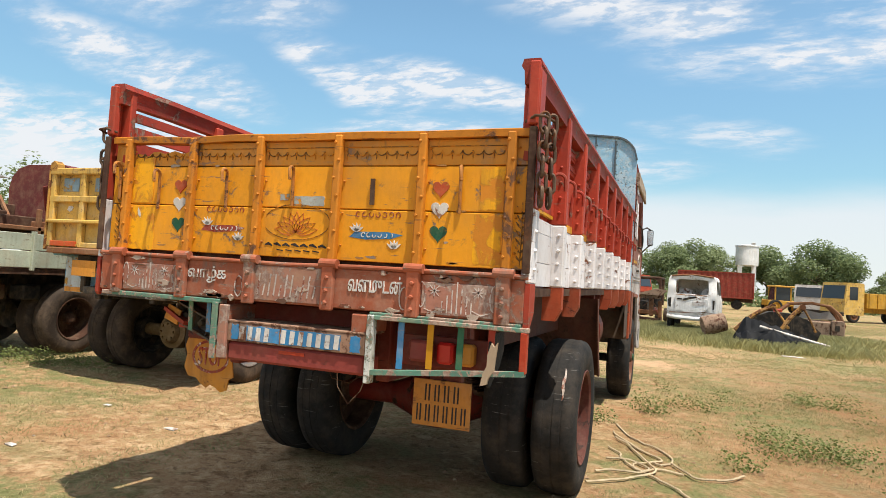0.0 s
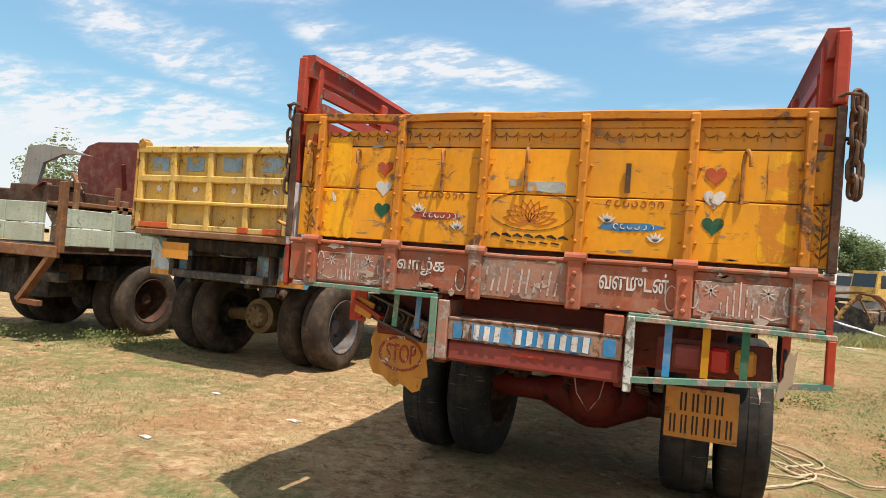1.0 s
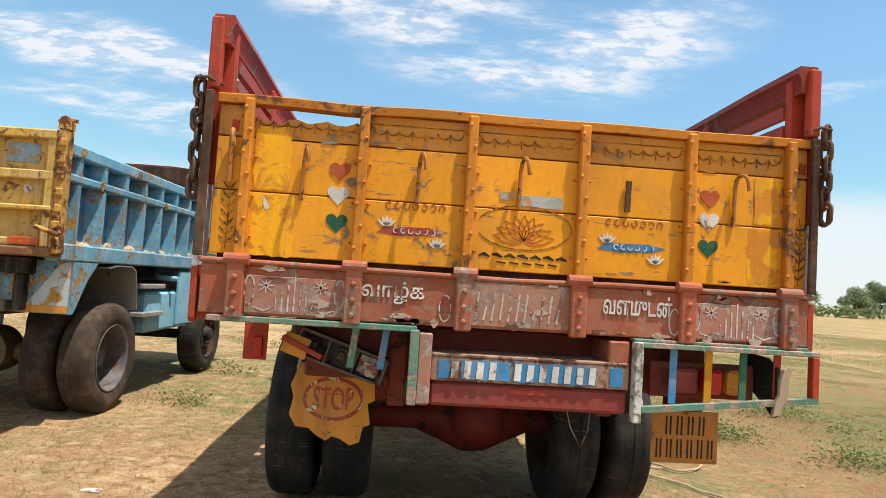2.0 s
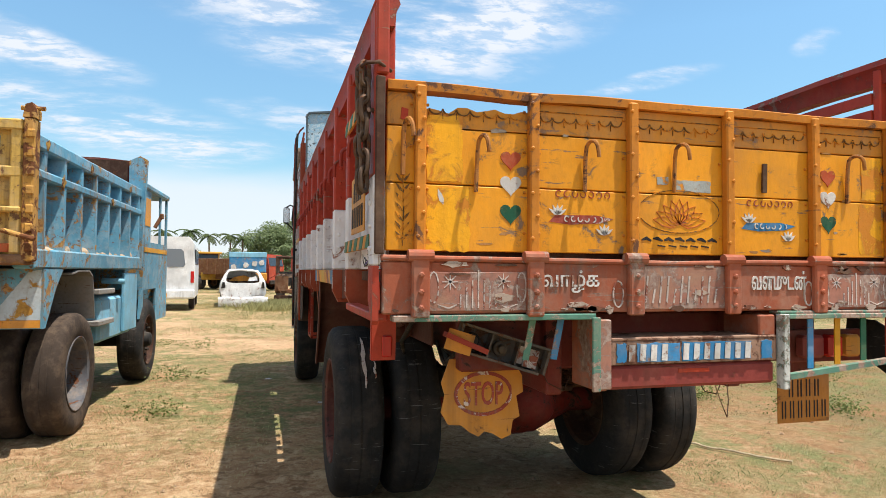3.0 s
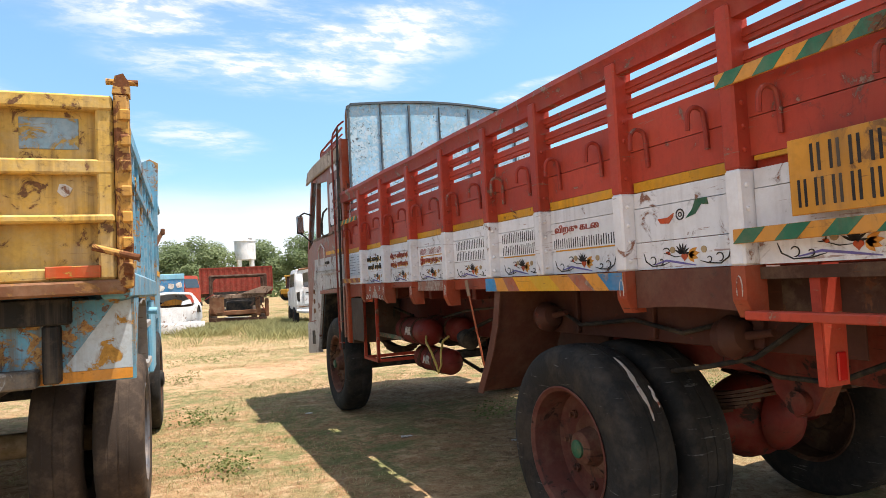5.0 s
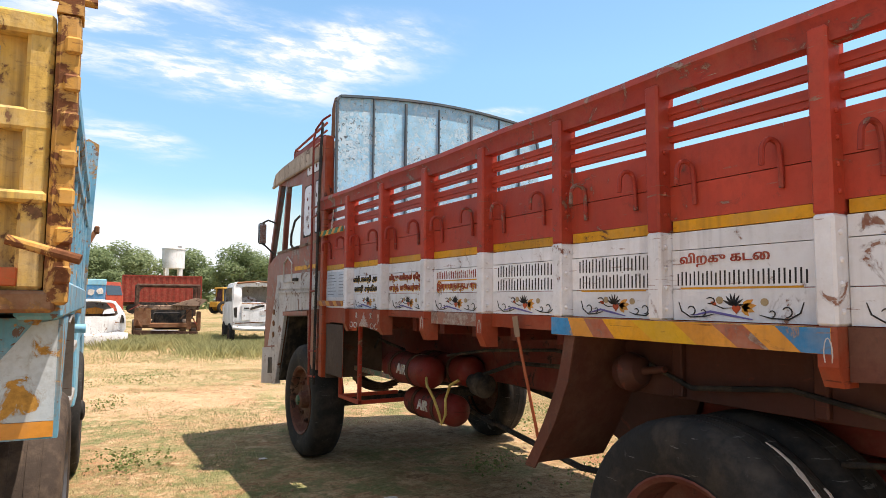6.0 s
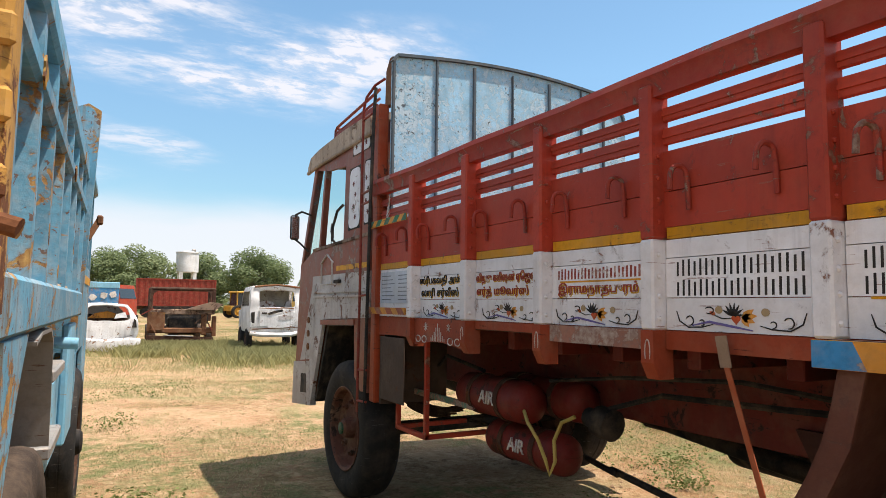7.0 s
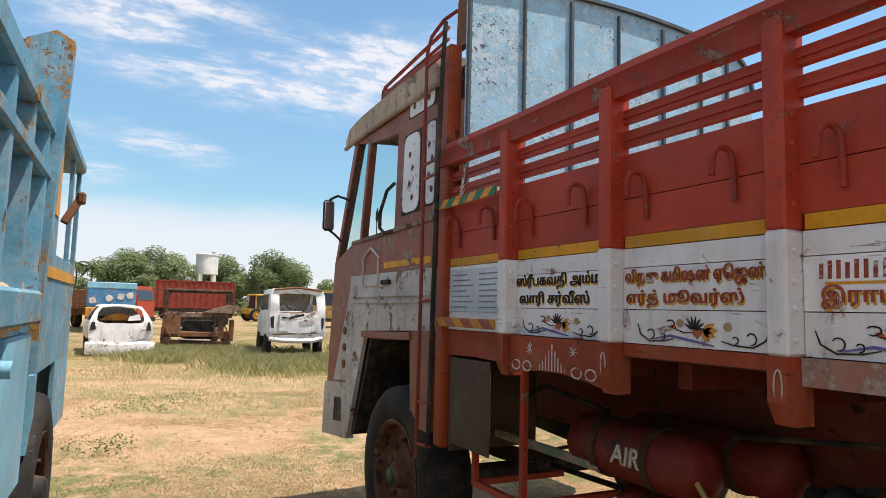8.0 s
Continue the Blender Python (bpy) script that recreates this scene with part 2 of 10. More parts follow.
RUST, PRIMER = (0.20, 0.075, 0.03), (0.30, 0.24, 0.20)
M = {
    "orange": paint("tailgate orange", (0.80, 0.325, 0.016), (0.30, 0.17, 0.08), 0.28, dust=(0.40, 0.20, 0.06), dusty=0.4, rough=0.42, vary=0.10, streak=0.5, chip2=(0.16, 0.12, 0.10), scratch=0.5, runs=0.12),
    "orange_dark": paint("tailgate rib orange", (0.60, 0.215, 0.020), (0.22, 0.10, 0.05), 0.28, dusty=0.3, dust=(0.40, 0.19, 0.06), rough=0.48, runs=0.15),
    "red": paint("body oxide red", (0.455, 0.058, 0.030), (0.13, 0.03, 0.016), 0.22, dust=(0.34, 0.12, 0.065), dusty=0.22, rough=0.45, vary=0.14, streak=0.4, chip2=(0.34, 0.24, 0.18), scratch=0.25, runs=0.2),
    "red_sun": paint("post red", (0.43, 0.053, 0.028), (0.11, 0.035, 0.02), 0.30, dust=(0.36, 0.14, 0.07), dusty=0.22, rough=0.48, chip2=(0.36, 0.22, 0.15), scratch=0.5, runs=0.2),
    # top row of tailgate boards takes a darker, browner orange
    "orange_band": paint("darker upper orange", (0.66, 0.265, 0.030), (0.34, 0.18, 0.08), 0.34, dust=(0.42, 0.24, 0.11), dusty=0.6, rough=0.5, vary=0.12, streak=0.5, chip2=(0.20, 0.14, 0.11), scratch=0.7, runs=0.2),
    "brown": paint("sill red brown", (0.36, 0.100, 0.050), (0.38, 0.29, 0.23), 0.50, dust=(0.38, 0.25, 0.18), dusty=0.6, rough=0.65, chip2=(0.14, 0.06, 0.04), scratch=0.9, runs=0.5),
    "sill_pale": paint("worn sill", (0.38, 0.17, 0.12), (0.46, 0.38, 0.32), 0.75, dusty=0.6, rough=0.7, chip2=(0.22, 0.10, 0.07), scratch=1.0),
    "white": paint("band white", (0.80, 0.78, 0.79), (0.34, 0.20, 0.14), 0.26, dust=(0.48, 0.40, 0.35), dusty=0.42, rough=0.55, vary=0.07, chip2=(0.22, 0.08, 0.05), scratch=0.4, runs=0.25),
    "yellow": paint("strip yellow", (0.66, 0.30, 0.015), RUST, 0.25, dusty=0.3, rough=0.5),
    "skyblue": paint("headboard blue", (0.37, 0.67, 0.86), (0.60, 0.74, 0.79), 0.66, specks=0.55, dust=(0.60, 0.71, 0.76), dusty=0.7, rough=0.6, chip2=(0.46, 0.62, 0.72), bump=0.25, scratch=0.1, runs=0.3, scale=2.6),
    "blue": paint("dump blue", (0.125, 0.33, 0.45), (0.52, 0.31, 0.10), 0.42, dust=(0.40, 0.43, 0.43), dusty=0.8, rough=0.6, chip2=(0.20, 0.08, 0.035), runs=0.6, bump=0.2, specks=0.6, speck=(0.16, 0.07, 0.03)),
    "dump_yellow": paint("dump yellow", (0.66, 0.415, 0.10), (0.26, 0.13, 0.06), 0.36, dust=(0.54, 0.42, 0.25), dusty=0.75, rough=0.65, scratch=0.2, runs=0.5, bump=0.2),
    "rust": paint("rusted steel", (0.20, 0.085, 0.04), (0.34, 0.17, 0.06), 0.4, dusty=0.4, rough=0.8),
    "rust_dark": paint("dark rust", (0.065, 0.030, 0.019), (0.15, 0.065, 0.032), 0.4, dusty=0.3, rough=0.8),
    "chain": paint("chain steel", (0.13, 0.085, 0.06), RUST, 0.5, dusty=0.35, rough=0.6, metal=0.5, scale=3),
    "maroon": paint("chassis maroon", (0.16, 0.028, 0.019), (0.05, 0.022, 0.016), 0.35, dust=(0.20, 0.12, 0.08), dusty=0.4, rough=0.55),
    "bumper": paint("bumper maroon", (0.27, 0.050, 0.040), RUST, 0.20, dust=(0.3, 0.15, 0.1), dusty=0.3, rough=0.5),
    "tyre": paint("tyre rubber", (0.022, 0.021, 0.020), (0.22, 0.21, 0.20), 0.02, dust=(0.14, 0.105, 0.075), dusty=0.35, rough=0.75, bump=0.2, runs=0, vary=0.3),
    "tyre_brown": paint("dusty tyre rubber", (0.050, 0.036, 0.027), None, 0, dust=(0.20, 0.14, 0.095), dusty=0.6, rough=0.85, bump=0.25, runs=0),
    "black": paint("grimy black", (0.02, 0.019, 0.018), None, 0, dusty=0.25, rough=0.7),
    "rim_red": paint("rim dull red", (0.115, 0.036, 0.026), (0.06, 0.03, 0.022), 0.45, dust=(0.22, 0.13, 0.09), dusty=0.5, rough=0.7),
    # rear plate: dirt and the shade below the bed both in the colour
    "plate_shaded": paint("shaded plate yellow", (0.50, 0.205, 0.040), (0.26, 0.12, 0.05), 0.30, dusty=0.4, rough=0.6),
    "board_tan": paint("worn name board", (0.36, 0.21, 0.14), (0.20, 0.09, 0.055), 0.6, dust=(0.42, 0.30, 0.22), dusty=0.6, rough=0.7, scale=2),
    "green": paint("stripe green", (0.03, 0.16, 0.085), RUST, 0.10, dusty=0.25),
    "teal": paint("edge green", (0.11, 0.26, 0.19), (0.44, 0.38, 0.31), 0.72, dusty=0.5, rough=0.7, chip2=(0.26, 0.12, 0.08), scale=1.6, scratch=0.9),
    "plate": paint("plate yellow", (0.66, 0.285, 0.035), (0.32, 0.15, 0.05), 0.22, dusty=0.25, rough=0.5),
    "ink": paint("lettering black", (0.025, 0.022, 0.022), None, 0, dusty=0.12, rough=0.6),
    "ink_red": paint("lettering red", (0.33, 0.055, 0.035), (0.60, 0.48, 0.42), 0.35, dusty=0.2, rough=0.6, scale=2, chip2=(0.6, 0.5, 0.45)),
    "ink_white": paint("lettering white", (0.66, 0.63, 0.59), (0.34, 0.18, 0.12), 0.40, dusty=0.35, rough=0.6, scale=2),
    "heart_red": paint("heart red", (0.50, 0.075, 0.02), (0.55, 0.22, 0.04), 0.45, dusty=0.25, scale=2.5, chip2=(0.28, 0.06, 0.03)),
    "heart_green": paint("heart green", (0.016, 0.10, 0.052), (0.5, 0.25, 0.05), 0.15, dusty=0.2, scale=2),
    "bright_blue": paint("bright blue", (0.04, 0.22, 0.44), (0.34, 0.30, 0.28), 0.40, dusty=0.4, chip2=(0.2, 0.1, 0.07)),
    "grey": paint("bare grey metal", (0.33, 0.32, 0.30), RUST, 0.25, dusty=0.4, rough=0.5, metal=0.3),
    "wreck_white": paint("wreck white", (0.82, 0.81, 0.79), (0.34, 0.17, 0.09), 0.25, dusty=0.15, rough=0.45, runs=0.25, bump=0.3),
    "tarp": paint("black tarpaulin", (0.008, 0.009, 0.011), None, 0, dusty=0.0, rough=0.7, runs=0),
    "rope": paint("pale rope", (0.50, 0.40, 0.26), None, 0, dusty=0.3, rough=0.9, scale=4),
    "tan": paint("weathered tan sheet", (0.30, 0.20, 0.14), (0.14, 0.065, 0.04), 0.5, dusty=0.5, rough=0.8, runs=0.6),
    "cab_brown": paint("faded cab brown", (0.27, 0.080, 0.048), (0.32, 0.25, 0.20), 0.36, dust=(0.34, 0.20, 0.15), dusty=0.45, rough=0.45, chip2=(0.12, 0.05, 0.035), runs=0.2),
    "cab_grey": paint("faded cab white", (0.54, 0.51, 0.49), (0.22, 0.10, 0.06), 0.36, dust=(0.36, 0.28, 0.23), dusty=0.65, rough=0.5, runs=0.2),
    "pale_green": paint("pale green board", (0.42, 0.46, 0.36), RUST, 0.22, dusty=0.4, rough=0.65),
    "chevron_orange": paint("chevron orange", (0.70, 0.29, 0.04), RUST, 0.12, dusty=0.25),
    "cage_red": paint("cage red", (0.42, 0.05, 0.02), RUST, 0.2, dusty=0.25),
    "dark_red": paint("container red", (0.26, 0.035, 0.022), RUST, 0.12, dusty=0.25),
    "steel": paint("worn rim steel", (0.13, 0.135, 0.15), RUST, 0.3, dusty=0.5, rough=0.55, metal=0.2),
    "concrete": paint("tank concrete", (0.88, 0.88, 0.86), (0.45, 0.43, 0.40), 0.1, dusty=0.1, rough=0.8, scale=0.2),
    "orange_post": paint("orange red post", (0.38, 0.062, 0.020), (0.14, 0.05, 0.03), 0.25, dusty=0.2, rough=0.45),
    "orange_bright": paint("bright orange yellow", (0.86, 0.40, 0.012), (0.60, 0.22, 0.02), 0.62, dust=(0.6, 0.27, 0.03), dusty=0.5, rough=0.40, vary=0.08, chip2=(0.55, 0.2, 0.02)),
    "line": paint("faded dark line", (0.16, 0.075, 0.018), (0.62, 0.23, 0.015), 0.72, dusty=0.15, rough=0.6, scale=3, chip2=(0.6, 0.22, 0.02)),
    "lotus": paint("faded red line", (0.52, 0.13, 0.03), (0.64, 0.23, 0.02), 0.6, dusty=0.15, rough=0.6, scale=3, chip2=(0.6, 0.22, 0.02)),
    "strap": paint("strap red orange", (0.42, 0.09, 0.03), None, 0, dusty=0.3, rough=0.7),
    "notice": paint("notice sheet", (0.62, 0.66, 0.72), None, 0, dusty=0.2, rough=0.6),
    "tank_red": paint("air tank red", (0.20, 0.022, 0.016), (0.08, 0.03, 0.02), 0.25, dust=(0.22, 0.10, 0.07), dusty=0.4, rough=0.5),
    "yellow_hose": paint("hose yellow", (0.55, 0.42, 0.12), None, 0, dusty=0.3, rough=0.6),
    "head_edge": paint("headboard edge steel", (0.09, 0.12, 0.14), (0.22, 0.30, 0.34), 0.3, dusty=0.3, rough=0.6),
    "machine": paint("machine yellow", (0.54, 0.29, 0.035), RUST, 0.16, dusty=0.3),
    "ink_faded": paint("faded white paint", (0.58, 0.50, 0.45), (0.27, 0.09, 0.055), 0.50, dusty=0.4, rough=0.65, scale=3, chip2=(0.24, 0.08, 0.05)),
    "hub_rust": paint("rusty hub", (0.13, 0.05, 0.032), (0.05, 0.03, 0.02), 0.4, dusty=0.4, rough=0.75),
    "arm_rust": paint("rusted digger arm", (0.38, 0.19, 0.05), (0.16, 0.065, 0.03), 0.7, dusty=0.5, rough=0.8),
    "rod_rust": paint("rusty rod", (0.46, 0.18, 0.035), (0.16, 0.07, 0.035), 0.5, dusty=0.3, rough=0.7, scale=3),
    "smudge": paint("worn through patch", (0.36, 0.38, 0.36), (0.66, 0.25, 0.015), 0.62, runs=0, dusty=0.3, rough=0.6, scale=2.5, chip2=(0.5, 0.2, 0.03)),
    "stripe_yellow": paint("bright stripe yellow", (0.72, 0.40, 0.02), RUST, 0.2, dusty=0.25, rough=0.5),
    "axle_red": paint("axle red", (0.19, 0.022, 0.015), (0.06, 0.03, 0.02), 0.4, dust=(0.2, 0.1, 0.06), dusty=0.4, rough=0.5),
    # one dark red-brown for the parts between deck and rear wheels
    "dark_tone": paint("dark underside brown", (0.075, 0.026, 0.018), (0.14, 0.04, 0.026), 0.3, dust=(0.10, 0.06, 0.04), dusty=0.35, rough=0.6),
    "sill_scrape": paint("scraped sill", (0.46, 0.36, 0.29), (0.27, 0.10, 0.06), 0.6, dusty=0.4, rough=0.75, scale=2.5),
    "brown_bare": paint("bare dark wood", (0.12, 0.06, 0.04), (0.28, 0.12, 0.07), 0.5, dusty=0.3, rough=0.8, scale=2.5),
    "tail_scrape": paint("scraped orange", (0.42, 0.21, 0.07), (0.66, 0.25, 0.015), 0.6, dusty=0.3, rough=0.7, scale=2.5),
    "bare_grey": paint("bare steel patch", (0.30, 0.25, 0.20), (0.62, 0.24, 0.02), 0.6, dusty=0.3, rough=0.6, scale=2.5),
    "shield": paint("dusty shield sheet", (0.10, 0.070, 0.054), (0.16, 0.08, 0.05), 0.35, dust=(0.20, 0.15, 0.11), dusty=0.5, rough=0.8),
    "rail_red": paint("worn rail red", (0.32, 0.040, 0.024), (0.10, 0.035, 0.022), 0.42, dust=(0.30, 0.13, 0.08), dusty=0.35, rough=0.55, chip2=(0.30, 0.20, 0.15), scratch=0.8),
    "apron": paint("apron red brown", (0.33, 0.060, 0.024), (0.12, 0.03, 0.018), 0.12, dust=(0.34, 0.18, 0.11), dusty=0.4, rough=0.55),
}


M["canvas"] = paint("weathered canvas", (0.42, 0.325, 0.245), (0.26, 0.17, 0.12), 0.35, dust=(0.46, 0.36, 0.28), dusty=0.6, rough=0.9, runs=0.5, bump=0.3)
# the wall between the ribs takes a darker blue than the beams
M["blue_deep"] = paint("darker dump blue", (0.060, 0.20, 0.33), (0.42, 0.26, 0.10), 0.30, dust=(0.26, 0.33, 0.38), dusty=0.5, rough=0.6, chip2=(0.16, 0.07, 0.03), runs=0.5)
M["grey_ink"] = paint("grey print", (0.22, 0.24, 0.28), None, 0, dusty=0.2, rough=0.7)
M["post_chipped"] = paint("chipped white post", (0.60, 0.61, 0.57), (0.09, 0.23, 0.18), 0.62, dusty=0.4, rough=0.7, chip2=(0.30, 0.13, 0.09), scale=2.2, scratch=0.8)
M["grey_rust"] = paint("rusted grey housing", (0.13, 0.115, 0.10), (0.19, 0.09, 0.05), 0.6, dust=(0.24, 0.17, 0.12), dusty=0.5, rough=0.7, scale=2)


def glass_mat():
    m, nt, bs = nodes_of("cab glass")
    bs.inputs["Base Color"].default_value = (0.75, 0.85, 0.82, 1)
    bs.inputs["Transmission Weight"].default_value, bs.inputs["Roughness"].default_value, bs.inputs["IOR"].default_value = 1.0, 0.06, 1.02
    return m


M["glass"] = glass_mat()


def lens_mat(name, col):
    m, nt, bs = nodes_of(name)
    bs.inputs["Base Color"].default_value = (*col, 1)
    bs.inputs["Roughness"].default_value = 0.2
    return m


M["lens_red"] = lens_mat("red lamp lens", (0.45, 0.015, 0.012))
M["mirror"] = lens_mat("mirror glass", (0.8, 0.8, 0.8))
M["mirror"].node_tree.nodes["Principled BSDF"].inputs["Metallic"].default_value = 1.0


# ---- mesh helpers ----
def face_up(bm, verts, faces):
    vs = [bm.verts.new(v) for v in verts]
    for f in faces:
        try:
            bm.faces.new([vs[i] for i in f])
        except ValueError:
            pass
    return vs


def box(bm, x0, x1, y0, y1, z0, z1, bev=0.0):
    """A box, its edges cut by bev."""
    x0, x1 = sorted((x0, x1)); y0, y1 = sorted((y0, y1)); z0, z1 = sorted((z0, z1))
    b = min(bev, 0.45 * (x1 - x0), 0.45 * (y1 - y0), 0.45 * (z1 - z0))
    if b <= 0:
        face_up(bm, [(x, y, z) for x in (x0, x1) for y in (y0, y1) for z in (z0, z1)],
                [(0, 1, 3, 2), (4, 6, 7, 5), (0, 4, 5, 1), (2, 3, 7, 6), (0, 2, 6, 4), (1, 5, 7, 3)])
        return
    g = bmesh.ops.create_cube(bm, size=1.0)["verts"]
    bmesh.ops.scale(bm, vec=(x1 - x0, y1 - y0, z1 - z0), verts=g)
    bmesh.ops.translate(bm, vec=((x0 + x1) / 2, (y0 + y1) / 2, (z0 + z1) / 2), verts=g)
    es = list({e for v in g for e in v.link_edges})
    bmesh.ops.bevel(bm, geom=es, offset=b, segments=1, affect="EDGES")


def basis(axis):
    a = Vector(axis).normalized()
    h = Vector((0, 0, 1)) if abs(a.z) < 0.9 else Vector((1, 0, 0))
    u = a.cross(h).normalized()
    return a, u, a.cross(u).normalized()


def lathe(bm, origin, axis, profile, seg=24, closed=False):
    """A turned body: profile holds (radius, height along the axis)."""
    a, u, w = basis(axis)
    o = Vector(origin)
    rings = []
    for r, h in profile:
        rings.append([bm.verts.new(o + a * h + (u * math.cos(2 * math.pi * k / seg) + w * math.sin(2 * math.pi * k / seg)) * max(r, 1e-4)) for k in range(seg)])
    pairs = list(zip(rings, rings[1:])) + ([(rings[-1], rings[0])] if closed else [])
    for p, q in pairs:
        for k in range(seg):
            bm.faces.new((p[k], p[(k + 1) % seg], q[(k + 1) % seg], q[k]))
    if not closed:
        bm.faces.new(list(reversed(rings[0])))
        bm.faces.new(rings[-1])


def cyl(bm, p0, p1, r, seg=14, r2=None):
    d = Vector(p1) - Vector(p0)
    lathe(bm, p0, d, [(r, 0), (r if r2 is None else r2, d.length)], seg)


def tube(bm, pts, r, seg=8, loop=False):
    pts = [Vector(p) for p in pts]
    n = len(pts)
    rings, prev = [], None
    for i, p in enumerate(pts):
        if loop:
            d = pts[(i + 1) % n] - pts[i - 1]
        else:
            d = pts[min(i + 1, n - 1)] - pts[max(i - 1, 0)]
        d.normalize()
        if prev is None:
            _, u, w = basis(d)
        else:
            u = (prev - d * prev.dot(d)).normalized()
            w = d.cross(u)
        prev = u
        rings.append([bm.verts.new(p + (u * math.cos(2 * math.pi * k / seg) + w * math.sin(2 * math.pi * k / seg)) * r) for k in range(seg)])
    pairs = list(zip(rings, rings[1:])) + ([(rings[-1], rings[0])] if loop else [])
    for p, q in pairs:
        for k in range(seg):
            bm.faces.new((p[k], p[(k + 1) % seg], q[(k + 1) % seg], q[k]))
    if not loop:
        bm.faces.new(list(reversed(rings[0])))
        bm.faces.new(rings[-1])


def prism(bm, poly, axis, d0, d1):
    """A polygon drawn in the plane across the axis ('x': y,z; 'y': x,z; 'z': x,y), drawn out from d0 to d1."""
    def at(p, d):
        return {"x": (d, p[0], p[1]), "y": (p[0], d, p[1]), "z": (p[0], p[1], d)}[axis]
    a = [bm.verts.new(at(p, d0)) for p in poly]
    b = [bm.verts.new(at(p, d1)) for p in poly]
    n = len(poly)
    bm.faces.new(a)
    bm.faces.new(list(reversed(b)))
    for i in range(n):
        bm.faces.new((a[i], b[i], b[(i + 1) % n], a[(i + 1) % n]))


def bar(bm, p0, p1, w, t, side=(1, 0, 0)):
    """A flat bar from p0 to p1, w wide along side, t thick."""
    p0, p1, s = Vector(p0), Vector(p1), Vector(side).normalized()
    d = (p1 - p0).normalized()
    n = d.cross(s).normalized()
    s = n.cross(d).normalized()
    vs = [p + s * (w / 2 * i) + n * (t / 2 * j) for p in (p0, p1) for i, j in ((-1, -1), (1, -1), (1, 1), (-1, 1))]
    face_up(bm, vs, [(3, 2, 1, 0), (4, 5, 6, 7), (0, 1, 5, 4), (1, 2, 6, 5), (2, 3, 7, 6), (3, 0, 4, 7)])


def rivets(bm, points, axis, r=0.008, h=0.006, seg=6):
    for p in points:
        lathe(bm, p, axis, [(r, -0.002), (r, h * 0.5), (r * 0.5, h)], seg)


def root_of(ob):
    while ob.parent:
        ob = ob.parent
    return ob


def thing(name, label, category, at=(0, 0, 0), group="", kind=""):
    e = new(name)
    e.location = at
    e.empty_display_size = 0.2
    return tagged(e, label, category, group, kind)


def part(name, bm, material, parent=None, label="", smooth=False):
    """Links a bmesh as one mesh under a thing or a part; its verts are in the world, less the thing's place."""
    me = bpy.data.meshes.new(name)
    bmesh.ops.recalc_face_normals(bm, faces=bm.faces)
    if parent:
        bmesh.ops.translate(bm, vec=-Vector(root_of(parent).location), verts=bm.verts)
    bm.to_mesh(me)
    bm.free()
    ob = new(name, me)
    me.materials.append(material)
    if smooth:
        for p in me.polygons:
            p.use_smooth = True
        me.set_sharp_from_angle(angle=radians(38))
    if parent:
        ob.parent = parent
    return tagged(ob, label)


def new_bm():
    return bmesh.new()


def one(name, material, parent, label="", smooth=False):
    """A part from a builder: with one(...) as bm."""
    return Builder(name, material, parent, label, smooth)


class Builder:
    def __init__(self, *a):
        self.a = a

    def __enter__(self):
        self.bm = bmesh.new()
        return self.bm

    def __exit__(self, *e):
        if e[0] is None:
            name, material, parent, label, smooth = self.a
            self.ob = part(name, self.bm, material, parent, label, smooth)
        return False


M["rust_scatter"] = paint("rust and soil crust", (0.50, 0.37, 0.25), (0.5, 0.42, 0.32), 0.4, dusty=0.4, rough=0.9)


# ---- the ground ----
def ground_height(x, y):
    h = 0.028 * noise.noise(Vector((x * 0.55, y * 0.55, 3.1))) + 0.018 * noise.noise(Vector((x * 1.9, y * 1.9, 7.7)))
    if -9.5 < x < 4 and -0.5 < y < 13:
        h += 0.010 * noise.noise(Vector((x * 5.3, y * 5.3, 2.2))) + 0.006 * noise.noise(Vector((x * 12.0, y * 12.0, 5.5)))
    h += 0.10 * noise.noise(Vector((x * 0.07, y * 0.07, 1.3))) * min(1.0, max(0.0, (abs(y - 6) - 9) / 12))
    return h


